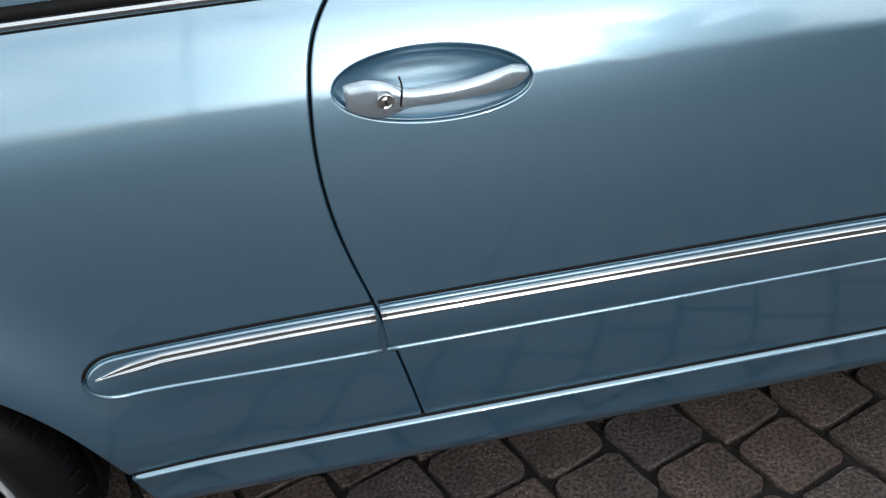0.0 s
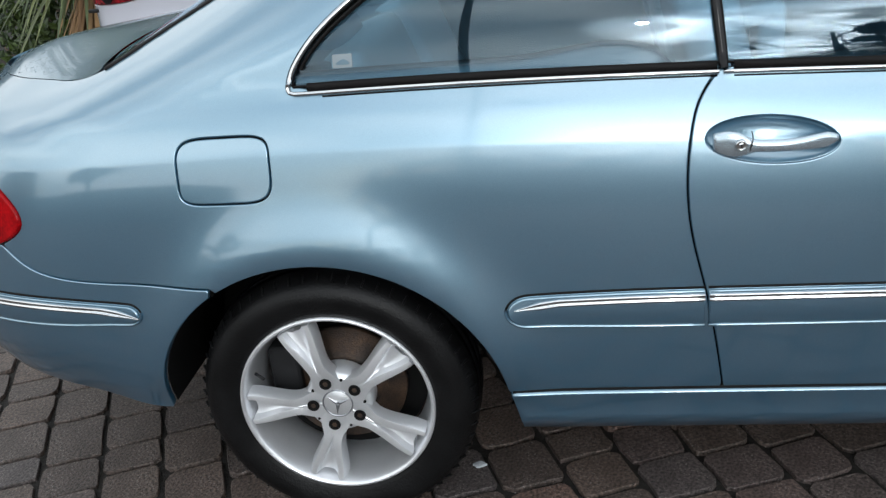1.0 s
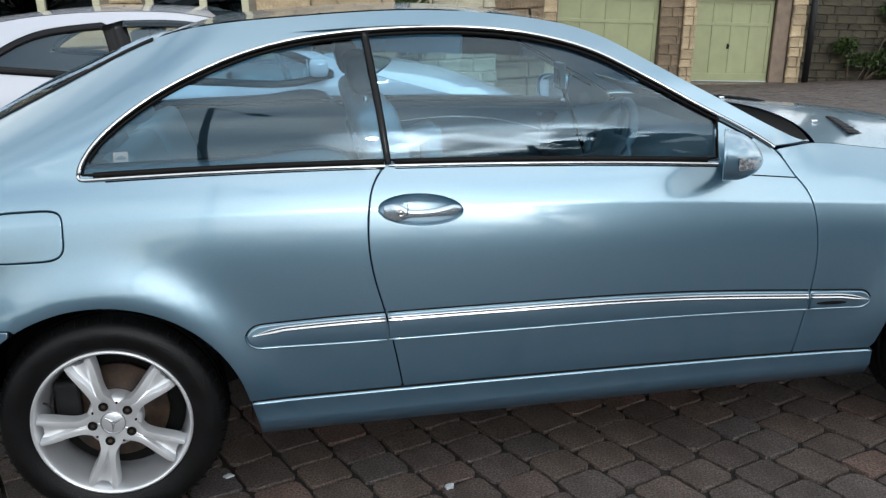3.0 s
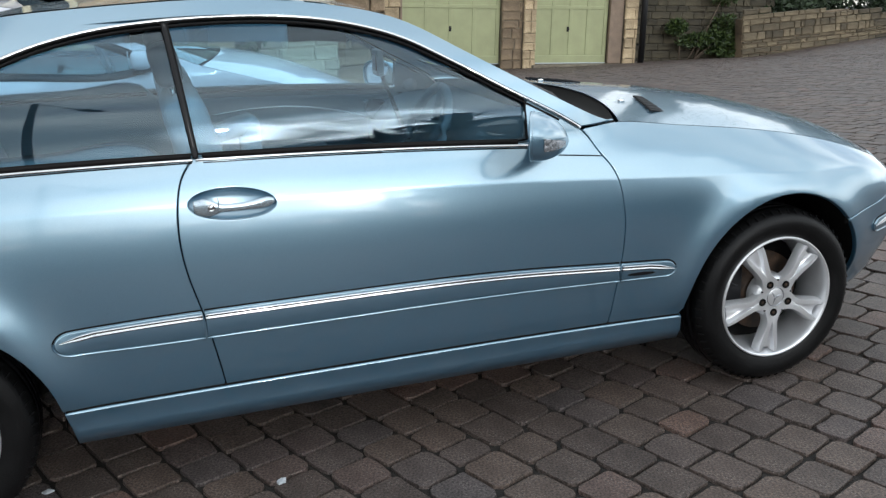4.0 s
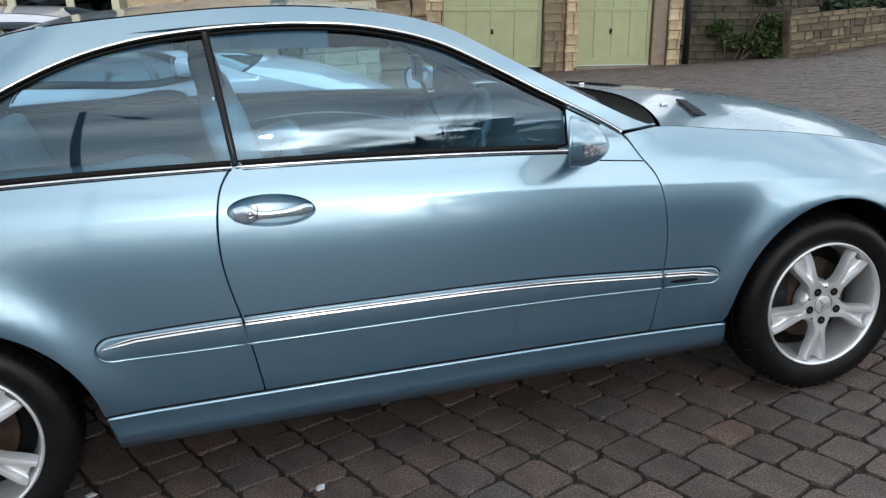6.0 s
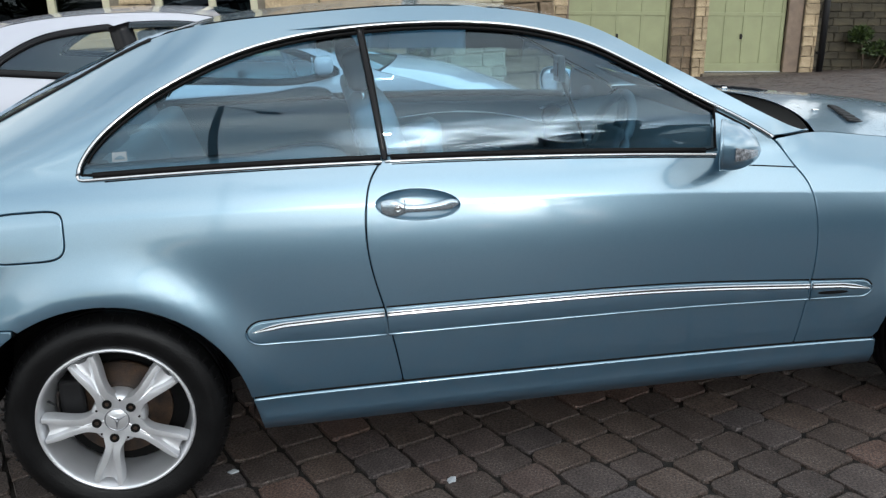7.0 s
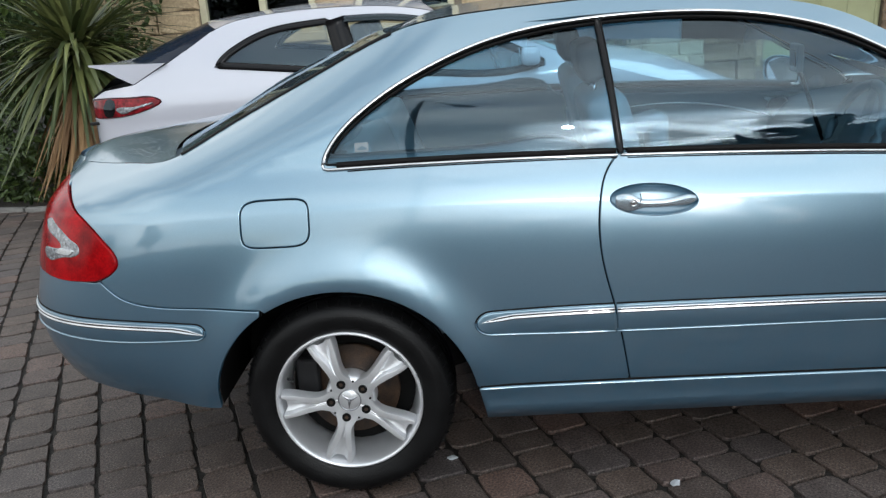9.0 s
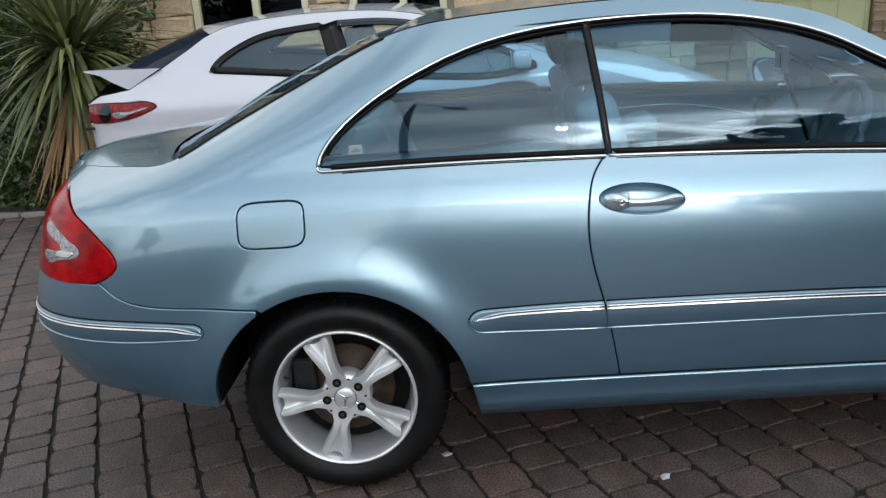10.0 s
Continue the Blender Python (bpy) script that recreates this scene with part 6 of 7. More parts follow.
garage_door(-3.66, -0.93, 2.10, -2.30)
garage_door(0.0, 2.20, 2.10, 1.02)
stone_wall(garage, -0.93, -0.35, -0.12, 3.2, 0.04, STONE_DARK, (0.20, 0.30), (0.3, 0.6), 4)
stone_wall(garage, -0.35, 0.0, -0.12, 3.2, -0.06, STONE, (0.20, 0.30), (0.35, 0.36), 5)
stone_wall(garage, 2.62, 3.00, -0.15, 3.2, -0.02, STONE, (0.20, 0.30), (0.38, 0.39), 6)
stone_wall(garage, -5.2, -3.66, -0.12, 3.2, 0.0, STONE, (0.20, 0.30), (0.3, 0.6), 7)
stone_wall(garage, -3.66, 2.62, 2.12, 3.2, 0.0, STONE, (0.20, 0.26), (0.3, 0.6), 8)
part("jamb", box_bm((0.40, 0.10, 2.12), (2.41, 0.12, 1.06), 0.01), JAMB, garage)
part("jamb", box_bm((0.06, 0.16, 2.12), (-3.64, 0.12, 1.06), 0.01), JAMB, garage)
part("door_step", box_bm((3.3, 0.45, 0.16), (1.55, 0.02, -0.09), 0.02), MORTAR, garage)
part("wall_core", box_bm((8.6, 0.3, 4.4), (-1.2, 0.55, 1.1), 0.0), MORTAR, garage)
for x0, x1 in ((-0.93, 0.0), (2.62, 3.0), (-5.2, -3.66)):
    part("pier_core", box_bm((x1 - x0 - 0.04, 0.40, 3.4), ((x0 + x1) / 2, 0.26, 1.5), 0.0), MORTAR, garage)
part("lintel_core", box_bm((6.2, 0.40, 1.1), (-0.5, 0.27, 2.66), 0.0), MORTAR, garage)
link("drainpipe", *tube([(3.16, -0.06, -0.12), (3.16, -0.06, 3.3)], 0.085, 12), BLACK, garage, "black drainpipe")
for z in (0.5, 2.0):
    part("pipe_bracket", box_bm((0.22, 0.10, 0.05), (3.16, -0.03, z), 0.01), BLACK, garage)
SLATE = varied("slate", (0.06, 0.062, 0.07), 0.7, scale=3, amount=0.2, fine=30)


# unseen roofs, added so bonnet, roof and rear window reflect something dark
def pitched_roof(parent, x0, x1, y0, y1, z, rise):
    t, ym = 0.12, (y0 + y1) / 2
    vs = [(x, y, h) for x in (x0, x1) for y, h in ((y0, z), (ym, z + rise), (y1, z), (y1, z - t), (ym, z + rise - t), (y0, z - t))]
    fs = [(i, (i + 1) % 6, 6 + (i + 1) % 6, 6 + i) for i in range(6)] + [(5, 4, 3, 2, 1, 0), (6, 7, 8, 9, 10, 11)]
    return link("roof", vs, fs, SLATE, parent, "unseen grey slate pitched roof, added for dark reflections", smooth=False)


pitched_roof(garage, -5.7, 3.4, -0.35, 7.0, 3.35, 3.2)

# ---- the dark garden wall and the rubble wall beside the road ----
garden = thing("garden_wall", "stone garden wall beside the garages, shade put into its colour", "wall", at=pose(13.9, 21.3, -1.6, 0, 3.6, 0))
# near-black stone and core: the shade on this wall is in the colour
SHADED_STONE = stone_mat("shaded_stone", (0.030, 0.025, 0.016), (0.085, 0.070, 0.042), value=0.3)
stone_wall(garden, 0.0, 5.0, 0.0, 2.6, 0.0, SHADED_STONE, (0.16, 0.26), (0.25, 0.6), 11)
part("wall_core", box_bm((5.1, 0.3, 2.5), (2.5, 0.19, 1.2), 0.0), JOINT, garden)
rubble = thing("rubble_wall", "coursed rubble stone retaining wall beside the rising drive", "wall", at=pose(17.37, 20.5, -1.78, 0, -1.0, 4))
RUBBLE = stone_mat("rubble_stone", (0.062, 0.049, 0.031), (0.185, 0.145, 0.090), value=0.5)
stone_wall(rubble, 0.0, 9.0, 0.0, 1.62, 0.0, RUBBLE, (0.09, 0.27), (0.15, 0.60), 12, gap=0.022, top=lambda x: 1.60 - 0.075 * x)
part("wall_core", box_bm((9.0, 0.3, 0.9), (4.5, 0.19, 0.44), 0.0), STONE_DARK, rubble)
part("wall_core", box_bm((4.0, 0.3, 0.45), (2.0, 0.19, 1.1), 0.0), STONE_DARK, rubble)

# ---- the house behind the white car ----
house = thing("house", "yellow sandstone house with cream window frames", "house", at=pose(0, 8.3, -0.42))
FRAME = varied("cream_frame", (0.50, 0.47, 0.33), 0.5, scale=4, amount=0.06, fine=50, bump=0.03)
PANE = pane_glass("house_pane", (0.05, 0.055, 0.06), 1.5)
part("side_wall", box_bm((0.3, 7.0, 4.2), (1.62, 3.85, 2.1)), MORTAR, house)
wins = [(-2.86, -1.50, 1.45, 2.75), (-1.02, 0.10, 1.45, 2.75)]
stone_wall(house, -4.6, 1.75, 0.0, 4.2, 0.0, STONE, (0.17, 0.25), (0.3, 0.6), 21, openings=wins)
for a, b, c, d in ((-4.6, -2.86, 0, 4.2), (-1.50, -1.02, 0, 4.2), (0.10, 1.75, 0, 4.2), (-2.86, -1.50, 0, 1.45), (-2.86, -1.50, 2.75, 4.2), (-1.02, 0.10, 0, 1.45), (-1.02, 0.10, 2.75, 4.2)):
    part("wall_core", box_bm((b - a, 0.3, d - c), ((a + b) / 2, 0.19, (c + d) / 2), 0.0), MORTAR, house)
for a, b, c, d in wins:
    w = new("window")
    w.parent = house
    tagged(w, "dark window in a cream frame")
    for x in (a + 0.04, (a + b) / 2 + 0.06, b - 0.04):
        part("mullion", box_bm((0.08, 0.10, d - c), (x, 0.10, (c + d) / 2), 0.008), FRAME, w)
    for z in (c + 0.04, d - 0.04):
        part("rail", box_bm((b - a, 0.09, 0.08), ((a + b) / 2, 0.10, z), 0.008), FRAME, w)
    part("pane", box_bm((b - a, 0.012, d - c), ((a + b) / 2, 0.13, (c + d) / 2)), PANE, w)
    part("sill", box_bm((b - a + 0.2, 0.24, 0.10), ((a + b) / 2, 0.02, c - 0.05), 0.012), STONE, w)
    part("room_back", box_bm((b - a + 0.6, 0.05, d - c + 0.6), ((a + b) / 2, 1.5, (c + d) / 2)), DARK, w)
porch = thing("ashlar_wall", "pale ashlar garden wall meeting darker stonework", "wall", at=pose(0, 9.3, -0.55))
stone_wall(porch, 2.06, 3.13, -0.3, 3.4, 0.0, ASHLAR, (0.13, 0.18), (0.28, 0.50), 31, gap=0.005)
stone_wall(porch, 3.13, 3.85, -0.4, 3.4, 0.25, STONE_DARK, (0.20, 0.28), (0.35, 0.60), 32)
part("wall_core", box_bm((1.07, 0.3, 3.7), (2.595, 0.18, 1.55)), MORTAR, porch)
part("wall_core", box_bm((0.72, 0.3, 3.8), (3.49, 0.45, 1.5)), MORTAR, porch)


pitched_roof(house, -5.0, 2.2, -0.4, 7.6, 4.3, 3.0)


# ---- planting ----
def leaf_mat(name, base, second, rough=0.5):
    m, n, l, p = principled(name, base, rough)
    g, ramp = n.new("ShaderNodeNewGeometry"), n.new("ShaderNodeValToRGB")
    ramp.color_ramp.elements[0].color, ramp.color_ramp.elements[1].color = (*base, 1), (*second, 1)
    l.new(g.outputs["Random Per Island"], ramp.inputs["Fac"])
    l.new(ramp.outputs["Color"], p.inputs["Base Color"])
    return m


LEAF = leaf_mat("bush_leaf", (0.008, 0.020, 0.004), (0.055, 0.088, 0.016), 0.55)
PALM_LEAF = leaf_mat("palm_leaf", (0.020, 0.036, 0.010), (0.165, 0.180, 0.062), 0.4)
DEAD_LEAF = leaf_mat("dead_palm_leaf", (0.16, 0.085, 0.035), (0.30, 0.18, 0.08), 0.7)
EVERGREEN = leaf_mat("evergreen_leaf", (0.008, 0.016, 0.006), (0.024, 0.044, 0.015), 0.7)
BARK = varied("bark", (0.09, 0.065, 0.045), 0.9, scale=8, amount=0.4, fine=60, bump=0.6)


def leaves(count, blob, size, rnd, long=1.8):
    """Loose pointed leaves scattered in and on a set of lumps (centre, radii)."""
    vs, fs = [], []
    for _ in range(count):
        c, r = blob[rnd.randrange(len(blob))]
        d = Vector((rnd.gauss(0, 1), rnd.gauss(0, 1), rnd.gauss(0, 1))).normalized()
        k = rnd.uniform(0.55, 1.08)
        p = Vector((c[0] + d.x * r[0] * k, c[1] + d.y * r[1] * k, c[2] + d.z * r[2] * k))
        a = (d + Vector((rnd.uniform(-0.9, 0.9), rnd.uniform(-0.9, 0.9), rnd.uniform(-0.7, 0.9)))).normalized()
        b = a.cross(Vector((rnd.uniform(-1, 1), rnd.uniform(-1, 1), rnd.uniform(-1, 1)))).normalized()
        s = size * rnd.uniform(0.6, 1.4)
        up = a.cross(b) * s * 0.15
        i = len(vs)
        vs += [tuple(p - a * s * long / 2), tuple(p + b * s * 0.45 + up), tuple(p + a * s * long / 2), tuple(p - b * s * 0.45 + up)]
        fs += [(i, i + 1, i + 2), (i, i + 2, i + 3)]
    return vs, fs


def bush(name, label, at, blob, count, size, mat, seed, stems=5):
    rnd = random.Random(seed)
    b = thing(name, label, "shrub", at=Matrix.Translation(at))
    vs, fs = leaves(count, blob, size, rnd)
    tagged(link("foliage", vs, fs, mat, b, smooth=False), kind="stuff")
    for k in range(stems):
        c, r = blob[k % len(blob)]
        link("stem", *tube([(c[0] * 0.3, c[1] * 0.3, -0.05), (c[0] * 0.7 + rnd.uniform(-0.1, 0.1), c[1] * 0.7, c[2] * 0.5), (c[0], c[1], c[2])], [0.03, 0.02, 0.008], 6), BARK, b)
    return b


def palm(at, seed, count=240):
    rnd = random.Random(seed)
    p = thing("cordyline_palm", "spiky green palm with a skirt of dead brown leaves", "palm", at=Matrix.Translation(at))
    link("trunk", *tube([(0, 0, -0.05), (0.02, 0, 0.5), (0.0, 0, 1.38)], [0.11, 0.09, 0.07], 10), BARK, p)
    for dead in (False, True):
        vs, fs = [], []
        for _ in range(int(count * 0.9) if dead else count):
            az = rnd.uniform(0, 2 * math.pi)
            el = rnd.uniform(-0.50, 1.35) if not dead else rnd.uniform(-1.42, -0.85)
            length = rnd.uniform(0.75, 1.25) if not dead else rnd.uniform(0.65, 1.1)
            o = Vector((0, 0, 1.38 + rnd.uniform(-0.12, 0.1))) if not dead else Vector((0, 0, 1.26 + rnd.uniform(-0.3, 0.0)))
            d = Vector((math.cos(az) * math.cos(el), math.sin(az) * math.cos(el), math.sin(el)))
            side = d.cross(Vector((0, 0, 1))).normalized()
            i, n = len(vs), 6
            for k in range(n + 1):
                t = k / n
                droop = Vector((0, 0, -0.48 * t * t * length * (1.1 - abs(math.sin(el)))))
                c = o + d * length * t + droop
                w = 0.034 * (1 - t) ** 0.7 * (0.55 + t * 1.2 if t < 0.4 else 1.03)
                vs += [tuple(c - side * w), tuple(c + Vector((0, 0, -w * 0.35))), tuple(c + side * w)]
            for k in range(n):
                for q in (0, 1):
                    fs.append((i + 3 * k + q, i + 3 * k + q + 1, i + 3 * k + q + 4, i + 3 * k + q + 3))
        tagged(link("dead_leaves" if dead else "crown", vs, fs, DEAD_LEAF if dead else PALM_LEAF, p, "hanging brown dead leaves" if dead else ""), kind="stuff")


palm((-3.05, 5.35, -0.20), 5, 360)
bush("low_shrub", "dense green shrub at the edge of the bed", (-3.6, 5.35, -0.2), [((0, 0, 0.30), (0.55, 0.4, 0.34)), ((0.7, 0.0, 0.26), (0.45, 0.4, 0.30)), ((-0.55, 0.2, 0.45), (0.5, 0.4, 0.5)), ((1.2, 0.2, 0.3), (0.4, 0.4, 0.35))], 3600, 0.045, LEAF, 7)
# upper lumps rise out of view, added to darken the boot lid's reflection
bush("tall_shrub", "tall green shrub behind the palm", (-4.0, 6.5, -0.3), [((0, 0, 0.7), (0.7, 0.5, 0.7)), ((0.6, 0.3, 1.0), (0.6, 0.5, 0.6)), ((-0.3, 0.2, 1.4), (0.6, 0.5, 0.5)), ((0.35, 0.5, 1.9), (0.8, 0.45, 0.6)), ((-0.6, 0.4, 2.1), (0.8, 0.45, 0.7)), ((0.5, 0.6, 2.6), (0.7, 0.45, 0.5))], 6500, 0.06, LEAF, 8)
bush("wall_shrub", "leafy climbing shrub against the house wall", (-2.4, 7.6, -0.4), [((0, 0, 1.0), (0.55, 0.3, 0.55)), ((-0.5, 0, 0.6), (0.5, 0.3, 0.5)), ((0.4, 0, 0.5), (0.4, 0.3, 0.4))], 1500, 0.07, LEAF, 9)
bush("ivy_shrub", "dark leafy shrub beside the ashlar wall", (1.55, 8.6, -0.5), [((0, 0, 0.8), (0.55, 0.35, 0.6)), ((-0.5, 0, 1.1), (0.6, 0.35, 0.6)), ((0.2, 0, 1.5), (0.45, 0.3, 0.5))], 2600, 0.075, LEAF, 10)
bush("garden_shrub", "trailing green shrub under the garden wall", (15.6, 21.0, -1.6), [((-0.15, 0, 1.02), (0.34, 0.25, 0.22)), ((0.6, 0, 0.62), (0.7, 0.3, 0.20)), ((1.2, 0, 0.55), (0.55, 0.3, 0.42)), ((1.55, 0.1, 0.9), (0.5, 0.3, 0.4)), ((1.5, 0.1, 1.9), (0.6, 0.3, 0.35)), ((1.6, 0, 0.3), (0.4, 0.3, 0.3))], 3400, 0.07, LEAF, 11)
bush("wall_top_shrub", "dark foliage above the rubble wall", (20.9, 21.6, -0.6), [((-1.5, 0, 0.2), (1.5, 0.6, 0.5)), ((1.5, 0, 0.3), (1.6, 0.6, 0.6))], 2200, 0.12, EVERGREEN, 12)

# soil bed, stone edging, sleepers, railing
SOIL = varied("bed_soil", (0.018, 0.013, 0.008), 0.95, scale=6, amount=0.4, fine=60, bump=0.8, dist=0.03)
bx_, by_ = np.linspace(-9.0, -1.6, 26), np.linspace(4.95, 8.2, 14)
bed = link("planting_bed", [(x, y + 0.10 * math.sin(x * 0.9), float(ground_z(x, y)) + 0.03 + 0.04 * noise.noise(Vector((x * 2, y * 2, 0)))) for x in bx_ for y in by_], grid_faces(26, 14, True), SOIL)
tagged(bed, "brown planting bed strewn with debris", "soil", kind="structure")
EDGE = varied("edging_stone", (0.17, 0.165, 0.155), 0.9, scale=4, amount=0.2, fine=80, bump=0.4, object_random=0.12)
edging = thing("edging", "low pale stone edging along the bed", "kerb", kind="structure")
pts = [(-8.6, 5.15), (-6.9, 5.0), (-5.11, 5.02), (-4.44, 5.10), (-3.6, 4.86), (-2.7, 4.88), (-1.7, 4.90)]
ex = Spline([p[0] for p in pts], [p[1] for p in pts])
for k in range(24):
    x = -8.4 + 0.28 * k
    a = math.atan2(float(ex(x + 0.1)) - float(ex(x - 0.1)), 0.2)
    e = part("edging_stone", box_bm((0.27, 0.06, 0.09), (0, 0, 0), 0.012), EDGE, edging)
    e.matrix_local = Matrix.Translation((x, float(ex(x)), float(ground_z(x, 5.0)) + 0.0)) @ Matrix.Rotation(a, 4, "Z")
TIMBER = varied("sleeper_timber", (0.060, 0.042, 0.022), 0.8, scale=2.2, amount=0.3, fine=30, bump=0.4, object_random=0.15)
steps = thing("timber_steps", "stacked yellow-brown timber sleepers making steps", "steps", at=pose(-6.35, 6.75, -0.37, 0, 0, -30))
for k, (x, y, z, l) in enumerate(((0.55, 0.0, 0.12, 1.2), (0.60, -0.02, 0.34, 1.25), (0.30, 0.34, 0.34, 1.2), (0.26, 0.36, 0.56, 1.2), (-0.1, 0.7, 0.56, 1.2))):
    part("sleeper", box_bm((0.26, l, 0.21), (x - 0.6, y + 0.2, z), 0.014), TIMBER, steps)
IRON = varied("railing_iron", (0.05, 0.05, 0.045), 0.6, scale=8, amount=0.3, fine=80, bump=0.2)
rail_ = thing("railing", "thin dark iron railing behind the bed", "railing", at=pose(-10.2, 9.2, -0.5, 0, 0, 10))
for k in range(26):
    link("bar", *tube([(0.14 * k, 0, 0), (0.14 * k, 0, 1.9)], 0.011, 6), IRON, rail_)
for z in (0.25, 1.2, 1.85):
    part("rail", box_bm((3.6, 0.035, 0.012), (1.76, 0, z), 0.003, 1), IRON, rail_)
bush("far_hedge", "dark hedge beyond the railing", (-18.5, 21.0, -0.9), [((k * 1.6 - 8, 0, 1.0), (1.3, 0.8, 1.2)) for k in range(12)] + [((k * 1.6 - 8, 0.3, 2.6), (1.3, 0.8, 1.1)) for k in range(12)] + [((k * 1.6 - 8, 0.5, 4.2), (1.3, 0.8, 1.2)) for k in range(12)], 24000, 0.27, EVERGREEN, 13)


# ---- what stands across the drive and shows only in glass and paint ----
def tree(name, label, at, height, crown, count, size, mat, seed, bare=False):
    rnd = random.Random(seed)
    t = thing(name, label, "tree", at=Matrix.Translation(at))
    h0 = height * 0.5
    link("trunk", *tube([(0, 0, -0.1), (0.06, 0.03, h0 * 0.5), (0.0, 0.05, h0), (0.05, 0, height * 0.92)], [0.20, 0.16, 0.11, 0.03], 10), BARK, t)
    for k in range(14 if not bare else 26):
        z = height * rnd.uniform(0.28, 0.85)
        az = rnd.uniform(0, 2 * math.pi)
        r = (crown if not bare else crown * 1.2) * rnd.uniform(0.5, 1.0)
        p = [(0, 0, z), (r * 0.5 * math.cos(az), r * 0.5 * math.sin(az), z + r * 0.35), (r * math.cos(az + 0.3), r * math.sin(az + 0.3), z + r * 0.75)]
        link("limb", *tube(p, [0.06, 0.035, 0.01], 6), BARK, t)
        if bare:
            for q in range(5):
                u = rnd.uniform(0.4, 1.0)
                c = Vector(p[1]).lerp(Vector(p[2]), u)
                e = c + Vector((rnd.uniform(-1, 1), rnd.uniform(-1, 1), rnd.uniform(0, 1))) * 0.7
                link("twig", *tube([c, c.lerp(e, 0.5) + Vector((0, 0, 0.05)), e], [0.016, 0.010, 0.004], 5), BARK, t)
    if not bare:
        blob = []
        for k in range(22):
            z = rnd.uniform(0.30, 0.96)
            r = crown * (1.02 - 0.75 * abs(z - 0.45) / 0.55)
            az = rnd.uniform(0, 2 * math.pi)
            d = r * rnd.uniform(0.2, 0.9)
            s = rnd.uniform(0.25, 0.5) * crown * 0.62
            blob.append(((d * math.cos(az), d * math.sin(az), z * height), (s, s, s * 0.8)))
        tagged(link("crown", *leaves(count, blob, size, rnd), mat, t, smooth=False), kind="stuff")
    return t


tree("evergreen_tree", "dark evergreen tree across the drive", (6.9, -12.9, 0), 7.2, 1.5, 14000, 0.15, EVERGREEN, 41)
tree("evergreen_tree", "dark bushy evergreen beside a taller one", (5.95, -13.0, 0), 5.7, 1.15, 9000, 0.14, EVERGREEN, 47)
tree("evergreen_tree", "broad dark evergreen across the drive", (8.1, -12.5, 0), 6.0, 1.7, 14000, 0.15, EVERGREEN, 42)
tree("bare_tree", "bare winter tree across the drive", (5.0, -13.4, 0), 5.9, 1.4, 0, 0, BARK, 43, True)
# this tree and the hedge are unseen, added to darken low reflections
tree("evergreen_tree", "dark evergreen tree across the drive", (-9.5, -12.5, 0), 4.6, 1.8, 5000, 0.16, EVERGREEN, 44)
bush("reflection_hedge", "unseen hedge added across the drive to darken low reflections", (0, -10.5, 0), [((k * 1.5 - 18, 0.3 * math.sin(k * 2.1), 0.75 if k > 10 else 0.35), (1.1, 0.7, (0.95 if k > 10 else 0.45) + 0.12 * math.sin(k * 1.3))) for k in range(26)], 12000, 0.13, EVERGREEN, 45)
# tree over the garden wall, added to shade it; mostly out of view
tree("overhanging_tree", "dark evergreen overhanging the garden wall, added to shade it", (16.6, 22.6, -1.6), 9.5, 2.6, 9000, 0.16, EVERGREEN, 46)
# street lamp
LAMP_GREY = varied("lamp_grey", (0.06, 0.065, 0.07), 0.5, 0.3, scale=6, amount=0.2, fine=90, bump=0.1)
post = thing("street_lamp", "grey street lamp post with a slim head", "street lamp", at=pose(-0.92, -9.4, 0))
link("pole", *tube([(0, 0, 0), (0, 0, 1.6), (0, 0, 1.7), (0, 0, 9.9)], [0.11, 0.11, 0.085, 0.065], 14), LAMP_GREY, post)
link("arm", *tube([(0, 0, 9.85), (0.25, -0.65, 9.95), (0.6, -1.7, 10.0)], 0.035, 8), LAMP_GREY, post)
bm = bmesh.new()
bmesh.ops.create_uvsphere(bm, u_segments=20, v_segments=10, radius=1)
for v in bm.verts:
    v.co = Vector((v.co.x * 0.60, v.co.y * 0.18, v.co.z * (0.10 if v.co.z > 0 else 0.07)))
bm.transform(Matrix.Translation((0.78, -2.2, 10.02)) @ Matrix.Rotation(radians(-69), 4, "Z"))
part("lamp_head", bm, LAMP_GREY, post, smooth=True)
# a row of unseen houses far across, added to darken low reflections
for k, (x, w, h) in enumerate(((-44, 11, 5.6), (-58, 9, 5.0), (16, 10, 5.4), (29, 12, 5.8))):
    hs = thing("reflection_house", "stone house with a grey slate roof, added unseen for dark reflections", "house", at=pose(x, -24, 0))
    part("wall", box_bm((w, 7, h), (0, 0, h / 2), 0.02), STONE_DARK, hs)
    vs = [(-w / 2 - 0.3, -3.9, h), (w / 2 + 0.3, -3.9, h), (w / 2 + 0.3, 3.9, h), (-w / 2 - 0.3, 3.9, h), (-w / 2, 0, h + 2.4), (w / 2, 0, h + 2.4)]
    link("roof", vs, [(0, 1, 5, 4), (2, 3, 4, 5), (1, 2, 5), (3, 0, 4)], SLATE, hs, smooth=False)
    for i in range(3):
        for z in (1.4, 4.0):
            part("window", box_bm((1.2, 0.08, 1.2), (-w / 3 + i * w / 3, 3.52, z), 0.01), BLACK_GLOSS, hs)

# unseen foliage beyond the garages, added to darken bonnet, roof and screen reflections
rnd = random.Random(77)
woods = [((x + rnd.uniform(-1, 1), rnd.uniform(-2, 2), rnd.uniform(1.0, 5.8)), (rnd.uniform(1.8, 3.0), 2.0, rnd.uniform(1.6, 2.6))) for x in np.arange(-34, 46, 0.8)]
